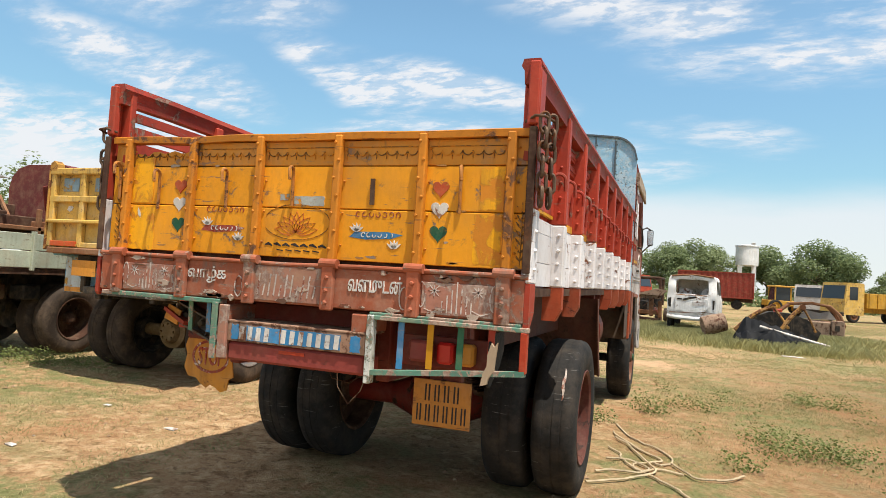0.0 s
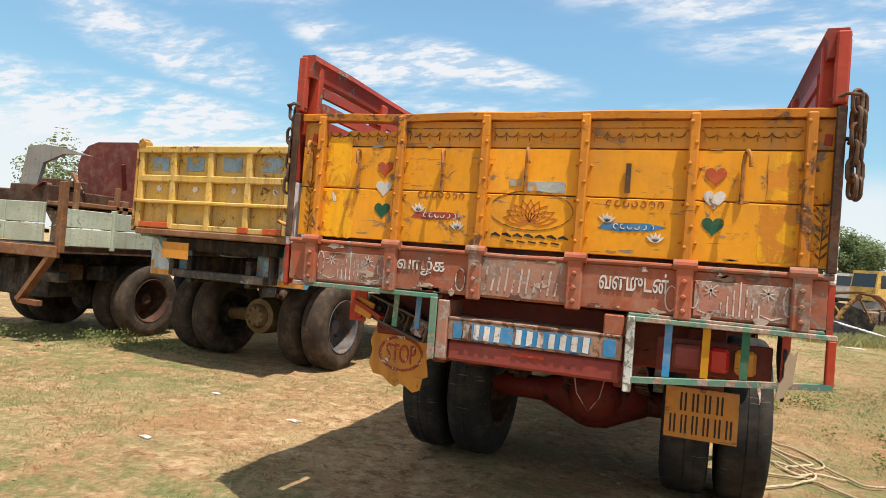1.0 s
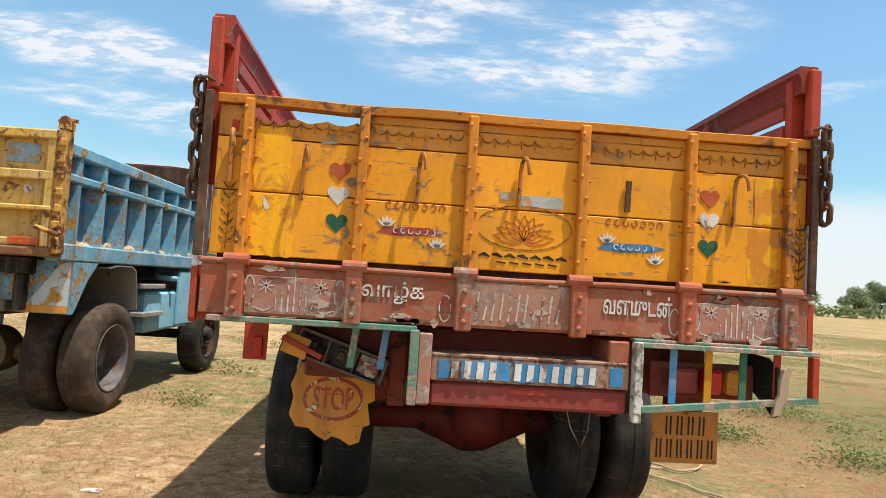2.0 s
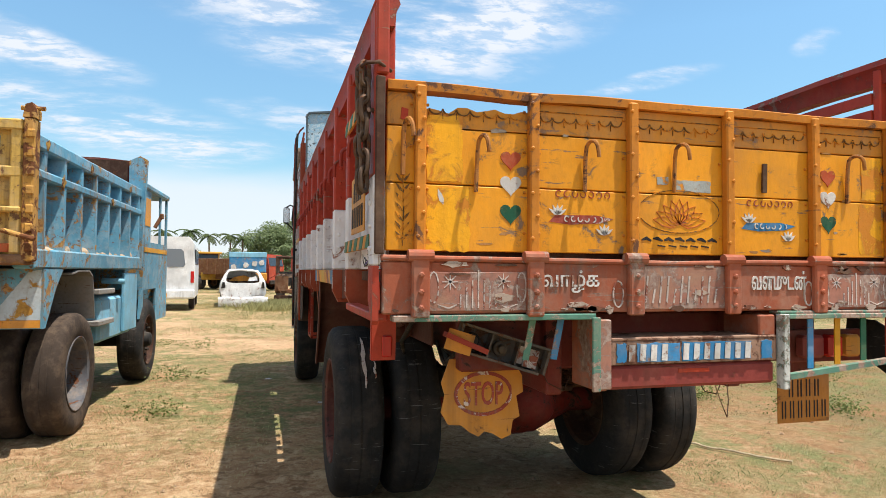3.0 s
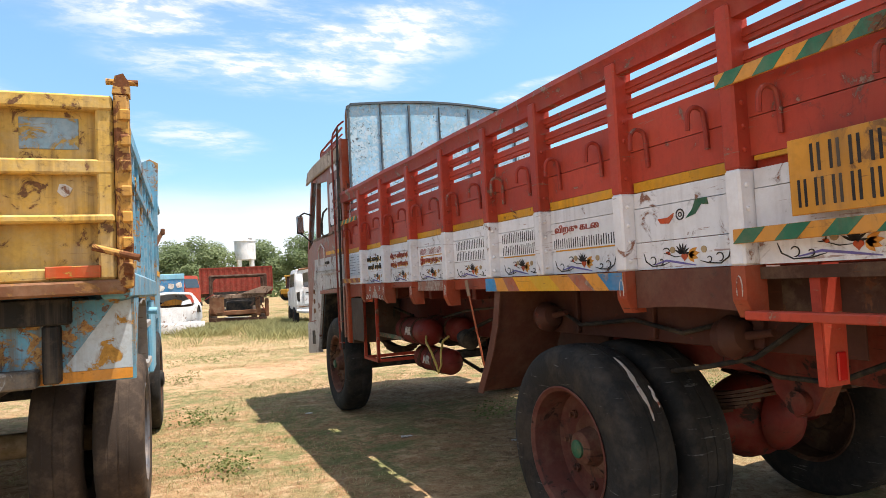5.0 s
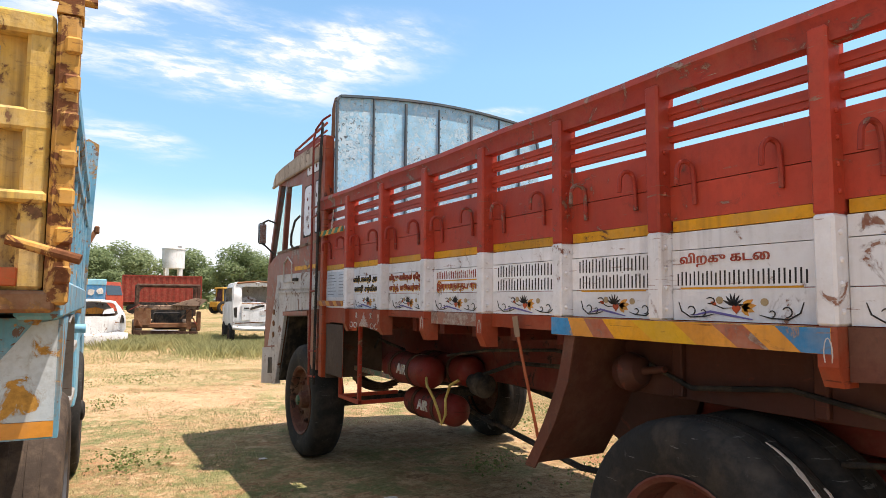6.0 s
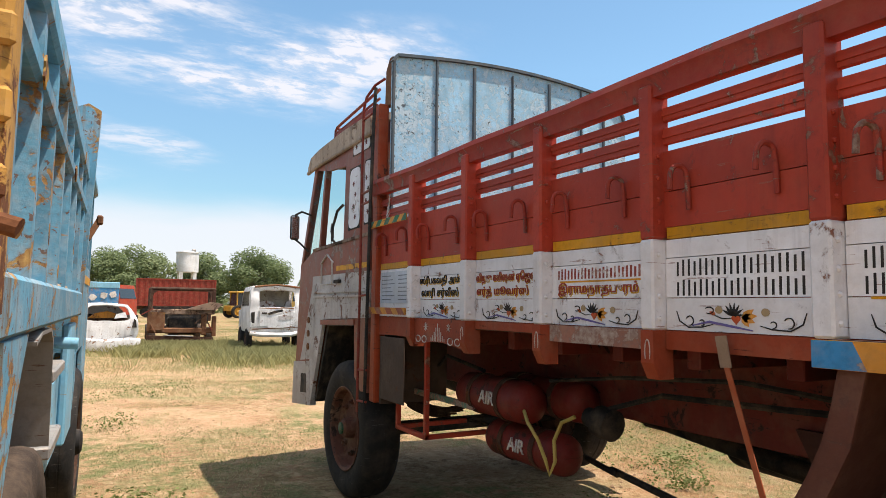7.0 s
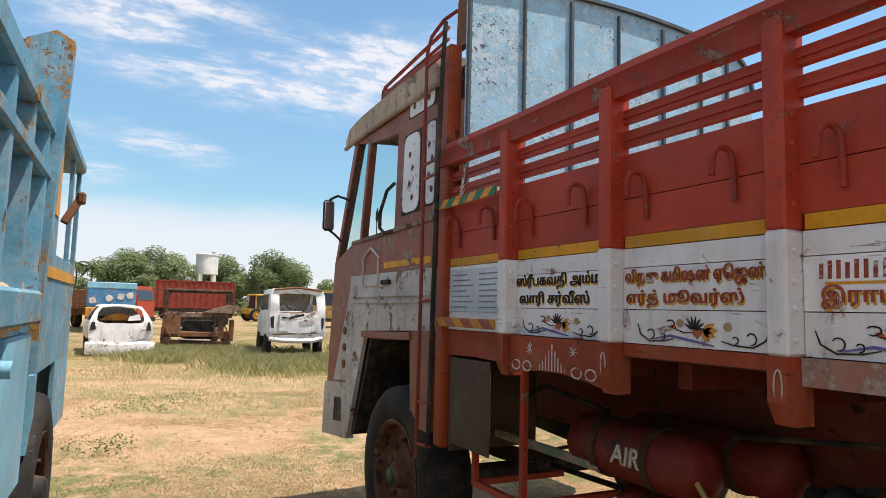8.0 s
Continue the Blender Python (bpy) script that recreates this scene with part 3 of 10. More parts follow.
def ground_mat():
    m, nt, bs = nodes_of("dry sandy soil with thin grass")
    pos = nt.nodes.new("ShaderNodeNewGeometry").outputs["Position"]
    big = link_noise(nt, pos, 0.33, 5, 0.6)
    mid = link_noise(nt, pos, 1.7, 8, 0.66, 0.4)
    fine = link_noise(nt, pos, 26, 8, 0.72)
    grit = link_noise(nt, pos, 150, 3, 0.6)
    soil = mixc(nt, ramp(nt, mid, 0.30, 0.70), (0.215, 0.108, 0.050), (0.45, 0.280, 0.146))
    soil = mixc(nt, ramp(nt, fine, 0.40, 0.78), soil, (0.49, 0.340, 0.195))
    soil = mixc(nt, mul(nt, ramp(nt, link_noise(nt, pos, 6.5, 7, 0.7, 0.5), 0.50, 0.62), 0.75), soil, (0.56, 0.405, 0.24))
    soil = mixc(nt, mul(nt, ramp(nt, link_noise(nt, pos, 8.5, 7, 0.75, 0.5), 0.51, 0.62), 0.85), soil, (0.17, 0.095, 0.045))
    soil = mixc(nt, ramp(nt, grit, 0.58, 0.75), soil, (0.13, 0.07, 0.038))
    soil = mixc(nt, mul(nt, ramp(nt, link_noise(nt, pos, 0.9, 6, 0.6), 0.52, 0.68), 0.6), soil, (0.33, 0.155, 0.075))
    thatch = mixc(nt, ramp(nt, fine, 0.3, 0.7), (0.19, 0.155, 0.068), (0.41, 0.335, 0.175))
    green = mixc(nt, ramp(nt, fine, 0.3, 0.7), (0.100, 0.108, 0.038), (0.250, 0.238, 0.105))
    dull = mixc(nt, ramp(nt, fine, 0.3, 0.7), (0.10, 0.080, 0.036), (0.27, 0.205, 0.105))
    # the open field to the right of the lorry, and the far part of the yard, carry more grass
    sep = nt.nodes.new("ShaderNodeSeparateXYZ")
    nt.links.new(pos, sep.inputs[0])
    far = ramp(nt, sep.outputs[1], 13.0, 30.0)
    east = ramp(nt, sep.outputs[0], -1.2, 2.4)
    near_east = mul(nt, east, ramp(nt, sep.outputs[1], 16.0, 10.0))
    thatch = mixc(nt, near_east, thatch, dull)
    soil = mixc(nt, mul(nt, near_east, 0.8), soil, (0.225, 0.122, 0.056))
    sandy = mul(nt, mul(nt, ramp(nt, sep.outputs[0], 1.6, -0.4), ramp(nt, sep.outputs[1], 9.0, 13.0)), ramp(nt, link_noise(nt, pos, 0.5, 7, 0.7, 0.4), 0.38, 0.56))
    soil = mixc(nt, mul(nt, sandy, 0.6), soil, (0.56, 0.37, 0.225))
    more = nt.nodes.new("ShaderNodeMath")
    more.operation = "MAXIMUM"
    nt.links.new(far, more.inputs[0]), nt.links.new(east, more.inputs[1])
    lift = mul(nt, more.outputs[0], 0.055)

    def plus(x, y):
        n = nt.nodes.new("ShaderNodeMath")
        nt.links.new(x, n.inputs[0]), nt.links.new(y, n.inputs[1])
        return n.outputs[0]
    c = mixc(nt, ramp(nt, plus(link_noise(nt, pos, 0.75, 9, 0.74, 0.3), lift), 0.52, 0.64), soil, thatch)
    patch = mul(nt, ramp(nt, plus(big, mul(nt, lift, 0.3)), 0.44, 0.57), ramp(nt, link_noise(nt, pos, 3.2, 8, 0.78), 0.44, 0.56))
    c = mixc(nt, patch, c, green)
    nt.links.new(c, bs.inputs["Base Color"])
    bs.inputs["Roughness"].default_value, bs.inputs["Specular IOR Level"].default_value = 0.95, 0.1
    b = nt.nodes.new("ShaderNodeBump")
    b.inputs["Strength"].default_value, b.inputs["Distance"].default_value = 1.0, 0.06
    nt.links.new(mixc(nt, 0.45, mid, fine), b.inputs["Height"])
    nt.links.new(b.outputs[0], bs.inputs["Normal"])
    return m


def build_ground():
    xs = sorted(set([-3000, -1200, -500, -220, -110, -70, -50, -36, -28, -22, -18, 14, 18, 24, 32, 45, 70, 110, 220, 500, 1200, 3000] + [round(-16 + 0.22 * i, 3) for i in range(130)] + [round(-9.0 + 0.075 * i, 3) for i in range(165)]))
    ys = sorted(set([-3000, -900, -300, -120, -60, -30, -16, -9, -5, 34, 38, 43, 50, 60, 75, 95, 130, 200, 400, 900, 3000] + [round(-3 + 0.22 * i, 3) for i in range(165)] + [round(0.6 + 0.075 * i, 3) for i in range(160)]))
    verts = [(x, y, ground_height(x, y) - 0.004 if abs(x) < 120 and abs(y) < 140 else 0.0) for y in ys for x in xs]
    n = len(xs)
    faces = [(j * n + i, j * n + i + 1, (j + 1) * n + i + 1, (j + 1) * n + i) for j in range(len(ys) - 1) for i in range(n - 1)]
    me = bpy.data.meshes.new("ground")
    me.from_pydata(verts, [], faces)
    for p in me.polygons:
        p.use_smooth = True
    me.materials.append(ground_mat())
    tagged(new("ground", me), "dry sandy yard with thin grass and tyre marks", "ground", kind="structure")


build_ground()

# ---- the orange and red lorry ----
REAR, LEFT, RIGHT, MID = 2.49, -3.0, -0.612, -1.79
lorry = thing("lorry", "old flatbed lorry with painted orange tailgate and oxide red slatted sides", "lorry", (MID, 6.2, 0))


def make_wheel(parent, x, y, z, r, w, out, rubber, rim_mat, hub_mat, dish=0.5, bolts=8, hub=0.16):
    """Tyre with tread grooves, dished rim with hand holes, hub with bolts."""
    h = w / 2
    with one("wheel", rubber, parent, "", True) as bm:
        prof = [(r * 0.60, -h * 0.86), (r * 0.70, -h * 0.98), (r * 0.82, -h), (r * 0.93, -h * 0.92), (r * 0.975, -h * 0.78)]
        for g in (-0.40, 0.0, 0.40):
            prof += [(r * (1.0 - 0.012 * abs(g)), h * (g - 0.16)), (r * (1.0 - 0.012 * abs(g)), h * (g - 0.035)), (r * 0.992, h * (g - 0.03)), (r * 0.992, h * (g + 0.03)),
                     (r * (1.0 - 0.012 * abs(g)), h * (g + 0.035)), (r * (1.0 - 0.012 * abs(g)), h * (g + 0.16))]
        prof += [(r * 0.975, h * 0.78), (r * 0.93, h * 0.92), (r * 0.82, h), (r * 0.70, h * 0.98), (r * 0.60, h * 0.86), (r * 0.565, h * 0.6), (r * 0.565, -h * 0.6)]
        lathe(bm, (x, y, z), (1, 0, 0), prof, 48, True)
    tyre = bpy.context.scene.collection.objects[-1]
    with one("rim", rim_mat, tyre, "", True) as bm:
        o = Vector((x, y, z))
        a = (out, 0, 0)
        lathe(bm, o, a, [(r * 0.60, h * 0.90), (r * 0.615, h * 0.93), (r * 0.60, h * 0.95), (r * 0.565, h * 0.85), (r * 0.55, h * (dish + 0.1)), (r * 0.48, h * dish), (r * 0.30, h * (dish + 0.05)), (r * 0.30, h * (dish - 0.08)),
                         (r * 0.48, h * (dish - 0.1)), (r * 0.575, h * -0.6), (r * 0.59, -h * 0.9)], 36, True)
    with one("hub", hub_mat, tyre, "", True) as bm:
        lathe(bm, o, a, [(r * 0.31, h * (dish - 0.02)), (r * 0.30, h * (dish + 0.08)), (hub, h * (dish + 0.14)), (hub * 0.82, h * (dish + 0.62)), (hub * 0.6, h * (dish + 0.72)), (0.02, h * (dish + 0.74))], 24)
        for k in range(bolts):
            t = 2 * math.pi * k / bolts
            p = o + Vector((out * h * (dish + 0.06), math.cos(t) * r * 0.375, math.sin(t) * r * 0.375))
            lathe(bm, p, a, [(0.022, 0), (0.022, 0.02), (0.012, 0.02), (0.012, 0.04)], 6)
    if hub_mat is M["hub_rust"]:
        with one("hub_cap", M["heart_green"], tyre, "", True) as bm:
            lathe(bm, o + Vector((out * h * (dish + 0.70), 0, 0)), a, [(0.045, 0), (0.045, 0.015), (0.03, 0.022)], 14)
    return tyre


def hook(parent, x, y, z, ln, axis, lean=0.0, r=0.009, mat=None, name="hook"):
    """A bent rod hook standing off a wall; axis 'y' for the tailgate (towards -y), '-x' for the left side, '+x' for the right."""
    def at(s, o, h):
        return {"y": (x + s, y - o, z + h), "-x": (x - o, y + s, z + h), "+x": (x + o, y + s, z + h)}[axis]
    pts = [at(0.0, 0.008, -ln), at(lean * 0.5, 0.010, -ln * 0.5), at(lean, 0.014, -0.02)]
    rr = 0.03
    for k in range(1, 8):
        t = math.pi * k / 7
        pts.append(at(lean + 0.02 * k / 7, 0.014 + rr * (1 - math.cos(t)), rr * math.sin(t)))
    pts.append(at(lean + 0.024, 0.014 + 2 * rr, -0.035 if axis == "y" else -0.055))
    with one(name, mat or M["rod_rust"], parent, "", True) as bm:
        tube(bm, pts, r, 7)


def heart_poly(cx, cz, s):
    pts = []
    for k in range(28):
        t = 2 * math.pi * k / 28
        pts.append((cx + s * 16 * math.sin(t) ** 3 / 17, cz + s * (13 * math.cos(t) - 5 * math.cos(2 * t) - 2 * math.cos(3 * t) - math.cos(4 * t)) / 17))
    return pts


def leaf_poly(cx, cz, ang, ln, w):
    c, s = math.cos(ang), math.sin(ang)
    raw = [(0, 0), (0.3, 0.5), (0.65, 0.42), (1, 0), (0.65, -0.42), (0.3, -0.5)]
    return [(cx + ln * u * c - w * v * s, cz + ln * u * s + w * v * c) for u, v in raw]


def stroke(bm, pts, w, axis, d0, d1):
    """A brush stroke of width w through points of a plane, as a thin raised ribbon."""
    lefts, rights = [], []
    n = len(pts)
    for i, p in enumerate(pts):
        a, b = pts[max(i - 1, 0)], pts[min(i + 1, n - 1)]
        dx, dz = b[0] - a[0], b[1] - a[1]
        ln = math.hypot(dx, dz) or 1
        taper = w * (0.45 if i in (0, n - 1) else 1.0) / 2
        lefts.append((p[0] - dz / ln * taper, p[1] + dx / ln * taper))
        rights.append((p[0] + dz / ln * taper, p[1] - dx / ln * taper))
    def at(p, d):
        return {"x": (d, p[0], p[1]), "y": (p[0], d, p[1]), "z": (p[0], p[1], d)}[axis]
    rows = [[bm.verts.new(at(l, d0)), bm.verts.new(at(r, d0)), bm.verts.new(at(r, d1)), bm.verts.new(at(l, d1))] for l, r in zip(lefts, rights)]
    for p, q in zip(rows, rows[1:]):
        for k in range(4):
            bm.faces.new((p[k], q[k], q[(k + 1) % 4], p[(k + 1) % 4]))
    bm.faces.new(rows[0])
    bm.faces.new(list(reversed(rows[-1])))


def arc(cx, cz, r, a0, a1, n=8, rz=None):
    return [(cx + r * math.cos(a0 + (a1 - a0) * k / n), cz + (rz or r) * math.sin(a0 + (a1 - a0) * k / n)) for k in range(n + 1)]


# tailgate: sheet in five bays between ribs, boards joined by two seams
T0, T1, TB, TT = -2.952, -0.640, 1.474, 2.072
RIBS = [-2.835, -2.405, -1.992, -1.555, -1.128, -0.722]
SKIN = REAR + 0.035


def last():
    return scene.collection.objects[-1]


def bay_edges():
    xs = [T0] + RIBS + [T1]
    return list(zip(xs, xs[1:]))


with one("tailgate", M["orange_dark"], lorry, "orange painted steel tailgate with hand-painted hearts and lotus") as bm:
    box(bm, T0 + 0.002, T1 - 0.002, SKIN + 0.024, SKIN + 0.034, TB, 1.965)
    box(bm, RIBS[1], T1 - 0.002, SKIN + 0.024, SKIN + 0.034, 1.966, 2.036)
tail = last()
for i, (a, b) in enumerate(bay_edges()):
    for z0, z1, o in ((TB, 1.7105, 0.0), (1.7155, 1.9140, 0.002), (1.9190, 2.036, 0.003)):
        with one("panel", M["orange_band"] if z0 > 1.9 else M["orange"], tail) as bm:
            if i == 1 and z0 > 1.9:
                n = 12
                poly = [(a + 0.001, z0), (b - 0.001, z0)] + [(b - 0.001 - (b - a - 0.002) * k / n, 1.99 + 0.008 * math.sin(k * 1.9) - 0.012 * (k > 8)) for k in range(n + 1)]
                prism(bm, poly, "y", SKIN + o, SKIN + 0.023)
            else:
                box(bm, a + 0.001, b - 0.001, SKIN + o, SKIN + 0.023, z0, z1, 0.003)
def ragged(x0, x1, z0, z1, seed, a=0.005):
    """An uneven edged rectangle."""
    r = random.Random(seed)
    n = 7
    pts = [(x0 + (x1 - x0) * k / n, z0) for k in range(n)] + [(x1, z0 + (z1 - z0) * k / n) for k in range(n)]
    pts += [(x1 + (x0 - x1) * k / n, z1) for k in range(n)] + [(x0, z1 + (z0 - z1) * k / n) for k in range(n)]
    return [(p[0] + r.uniform(-a, a), p[1] + r.uniform(-a, a)) for p in pts]


for k, (x0, x1, z0, z1) in enumerate(((RIBS[0] + 0.028, RIBS[0] + 0.16, 1.724, 1.96), (RIBS[0] + 0.028, RIBS[0] + 0.19, 1.475, 1.703), (RIBS[4] + 0.25, RIBS[5] - 0.03, 1.49, 1.70), (RIBS[4] + 0.27, RIBS[5] - 0.03, 1.725, 1.905))):
    with one("bright_patch", M["orange_bright"], tail) as bm:
        prism(bm, ragged(x0, x1, z0, z1, k), "y", SKIN - 0.001, SKIN + 0.006)
with one("top_rail", M["orange_dark"], tail) as bm:
    n = 24
    rows = []
    for k in range(n + 1):
        x = T0 + (T1 - T0) * k / n
        dz = 0.0018 * math.sin(k * 0.9) - 0.005 * math.exp(-((k - 5.5) / 1.6) ** 2)
        rows.append([bm.verts.new((x, y, z + dz)) for y, z in ((SKIN - 0.022, TT - 0.034), (SKIN - 0.024, TT - 0.004), (SKIN - 0.018, TT), (SKIN + 0.042, TT), (SKIN + 0.045, TT - 0.006), (SKIN + 0.045, TT - 0.034))])
    for p, q in zip(rows, rows[1:]):
        for k in range(6):
            bm.faces.new((p[k], q[k], q[(k + 1) % 6], p[(k + 1) % 6]))
    bm.faces.new(rows[0])
    bm.faces.new(list(reversed(rows[-1])))
for rx in RIBS:
    with one("rib", M["orange_dark"], tail) as bm:
        box(bm, rx - 0.019, rx + 0.019, SKIN - 0.036, SKIN + 0.002, TB - 0.012, TT - 0.014, 0.006)
        rivets(bm, [(rx + (0.034 if k % 2 else -0.034) * 0.3, SKIN - 0.035, TB + 0.05 + 0.083 * k) for k in range(7)], (0, -1, 0), 0.008, 0.006)
        for side in (-1, 1):
            rivets(bm, [(rx + side * 0.030, SKIN - 0.001, TB + 0.07 + 0.15 * k) for k in range(4)], (0, -1, 0), 0.006, 0.006)
hooks_at = [(-2.625, 1.86, 0.13, 0.004), (-2.19, 1.865, 0.12, 0.0), (-1.80, 1.875, 0.115, 0.0), (-0.945, 1.875, 0.13, 0.0)]
for hx, hz, ln, lean in hooks_at:
    hook(tail, hx, SKIN, hz, ln + 0.04, "y", lean, 0.008)
with one("strap_iron", M["rust_dark"], tail, "flat dark iron strap") as bm:
    bar(bm, (-1.372, SKIN - 0.006, 1.735), (-1.372, SKIN - 0.010, 1.855), 0.020, 0.010)
hook(tail, -2.895, SKIN, 1.90, 0.16, "y", 0.0, 0.009)

PF, PB = SKIN - 0.0022, SKIN + 0.004   # painted marks stand a hair proud of the sheet
for hx in (-2.488, -1.04):
    for mat_name, hz, s in (("heart_red", 1.815, 0.042), ("ink_white", 1.722, 0.044), ("heart_green", 1.617, 0.044)):
        with one("painted_heart", M[mat_name], tail) as bm:
            prism(bm, heart_poly(hx, hz, s), "y", PF, PB)


def lotus(parent, cx, cz):
    for a, ln in ((90, 0.10), (68, 0.10), (112, 0.10), (45, 0.105), (135, 0.105), (24, 0.115), (156, 0.115), (8, 0.12), (172, 0.12)):
        with one("lotus_petal", M["lotus"], parent) as bm:
            p = leaf_poly(cx, cz - 0.05, radians(a), ln, 0.042)
            stroke(bm, p + [p[0]], 0.0042, "y", PF, PB)
    with one("painted_outline", M["line"], parent) as bm:
        stroke(bm, arc(cx, cz, 0.185, radians(200), radians(520), 26, 0.085), 0.003, "y", PF, PB)
    with one("painted_script", M["ink"], parent) as bm:
        for i in range(7):
            stroke(bm, [(cx - 0.17 + 0.05 * i, cz - 0.115 + 0.006 * (i % 2)), (cx - 0.15 + 0.05 * i, cz - 0.108), (cx - 0.128 + 0.05 * i, cz - 0.118)], 0.014, "y", PF, PB)
            if 1 <= i <= 5:
                stroke(bm, [(cx - 0.15 + 0.05 * i, cz - 0.135), (cx - 0.115 + 0.05 * i, cz - 0.140)], 0.012, "y", PF, PB)
    with one("blue_smudge", M["smudge"], parent) as bm:
        prism(bm, ragged(cx - 0.02, cx + 0.145, cz + 0.080, cz + 0.125, 41, 0.0022), "y", PF + 0.001, PB)
        prism(bm, ragged(cx - 0.10, cx - 0.05, cz + 0.105, cz + 0.135, 42, 0.0014), "y", PF + 0.001, PB)


lotus(tail, -1.772, 1.645)


def ribbon(parent, cx, cz, mat):
    with one("painted_banner", mat, parent) as bm:
        prism(bm, [(cx - 0.135, cz - 0.012), (cx - 0.05, cz - 0.022), (cx + 0.08, cz - 0.014), (cx + 0.135, cz + 0.004), (cx + 0.06, cz + 0.016), (cx - 0.06, cz + 0.014), (cx - 0.11, cz + 0.012)], "y", PF + 0.001, PB)
    with one("painted_script", M["ink_white"], parent) as bm:
        for i in range(6):
            x = cx - 0.075 + 0.028 * i
            stroke(bm, arc(x + 0.012, cz, 0.009, 0.4 + i, 5.2 + 0.5 * i, 9, 0.010), 0.0042, "y", PF - 0.002, PB)
    for fx, fz, n0 in ((cx - 0.10, cz + 0.012, 20), (cx + 0.095, cz - 0.060, 20)):
        with one("painted_flower", M["ink_white"], parent) as bm:
            for a in (35, 62, 90, 118, 145):
                prism(bm, leaf_poly(fx, fz, radians(a), 0.044, 0.012), "y", PF - 0.001, PB)
    with one("painted_line", M["ink_red"], parent) as bm:
        for i in range(7):
            x = cx - 0.11 + 0.034 * i
            stroke(bm, arc(x + 0.014, cz + 0.094, 0.011, 0.6 + 0.7 * i, 5.0 + 0.9 * i, 9, 0.012), 0.0034, "y", PF, PB)


ribbon(tail, -2.20, 1.603, M["ink_red"])
ribbon(tail, -1.345, 1.597, M["bright_blue"])
for i, (a, b) in enumerate(bay_edges()):
    if 0 < i < 6:
        with one("painted_scallop_line", M["line"], tail) as bm:
            n = 7
            w = (b - a - 0.07) / n
            for k in range(n):
                cx = a + 0.035 + w * (k + 0.5)
                stroke(bm, arc(cx, 1.985, w * 0.48, radians(180), radians(360), 8, 0.020), 0.0042, "y", PF, PB)
                stroke(bm, [(cx - w / 2, 1.97), (cx - w / 2, 1.948)], 0.004, "y", PF, PB)
            if i != 1:
                stroke(bm, [(a + 0.03, 2.004), (b - 0.03, 2.004)], 0.005, "y", PF, PB)
for lx in (-2.893, -0.668):
    with one("painted_leaf_spray", M["line"], tail) as bm:
        stroke(bm, [(lx, 1.49), (lx + 0.004, 1.62), (lx, 1.76)], 0.005, "y", PF, PB)
        for k in range(7):
            for s in (-1, 1):
                prism(bm, leaf_poly(lx, 1.51 + 0.034 * k, radians(90 - s * 38), 0.042, 0.009), "y", PF, PB)
    with one("painted_patch", M["cage_red"], tail) as bm:
        prism(bm, [(lx - 0.010, 1.94), (lx + 0.016, 1.935), (lx + 0.018, 1.975), (lx - 0.006, 1.98)], "y", PF, PB)
with one("painted_feather", M["ink_white"], tail) as bm:
    prism(bm, leaf_poly(-2.745, 1.64, radians(110), 0.06, 0.018), "y", PF, PB)

# hinge rod, sill board and hinge straps
with one("hinge_rod", M["brown"], lorry) as bm:
    tube(bm, [(T0 - 0.02, REAR + 0.012, 1.448), (-2.2, REAR + 0.01, 1.443), (-1.8, REAR + 0.014, 1.438), (-1.4, REAR + 0.012, 1.447), (T1 + 0.02, REAR + 0.01, 1.446)], 0.011, 10)
sill_bays = list(zip([-2.95] + RIBS + [-0.61], RIBS + [-0.61]))
with one("sill", M["brown"], lorry, "red-brown rear sill board with faded white writing") as bm:
    box(bm, -2.966, -0.634, REAR + 0.030, REAR + 0.060, 1.252, 1.434, 0.004)
sill = last()
for a, b in zip([-2.968] + RIBS, RIBS + [-0.632]):
    with one("board", M["brown"], sill) as bm:
        box(bm, a + 0.0015, b - 0.0015, REAR + 0.012, REAR + 0.031, 1.252, 1.436, 0.005)
with one("worn_panel", M["sill_pale"], sill) as bm:
    box(bm, -1.965, -1.585, REAR + 0.006, REAR + 0.013, 1.262, 1.428, 0.002)
with one("worn_panel", M["sill_pale"], sill) as bm:
    box(bm, -2.80, -2.435, REAR + 0.0075, REAR + 0.0125, 1.262, 1.40, 0.002)
with one("worn_panel", M["sill_pale"], sill) as bm:
    box(bm, -1.09, -0.76, REAR + 0.0075, REAR + 0.0125, 1.262, 1.40, 0.002)
for rx in RIBS:
    with one("hinge_strap", M["brown"], sill) as bm:
        box(bm, rx - 0.032, rx + 0.032, REAR - 0.018, REAR + 0.011, 1.240, 1.452, 0.006)
        cyl(bm, (rx - 0.045, REAR - 0.004, 1.455), (rx + 0.045, REAR - 0.004, 1.455), 0.022, 12)
        rivets(bm, [(rx, REAR - 0.018, z) for z in (1.275, 1.33, 1.39)], (0, -1, 0), 0.011, 0.01)
for a, b, z0, z1 in ((-2.93, -2.16, 1.226, 1.248), (-1.33, -0.64, 1.238, 1.250)):
    with one("sill_edge", M["teal"], lorry, "chipped green angle iron below the sill") as bm:
        box(bm, a, b, REAR - 0.006, REAR + 0.06, z0, z1, 0.003)


def sparkle(bm, cx, cz, r, y0, y1):
    for k in range(4):
        t = math.pi * k / 4
        stroke(bm, [(cx - r * math.cos(t), cz - r * math.sin(t)), (cx, cz), (cx + r * math.cos(t), cz + r * math.sin(t))], 0.006, "y", y0, y1)


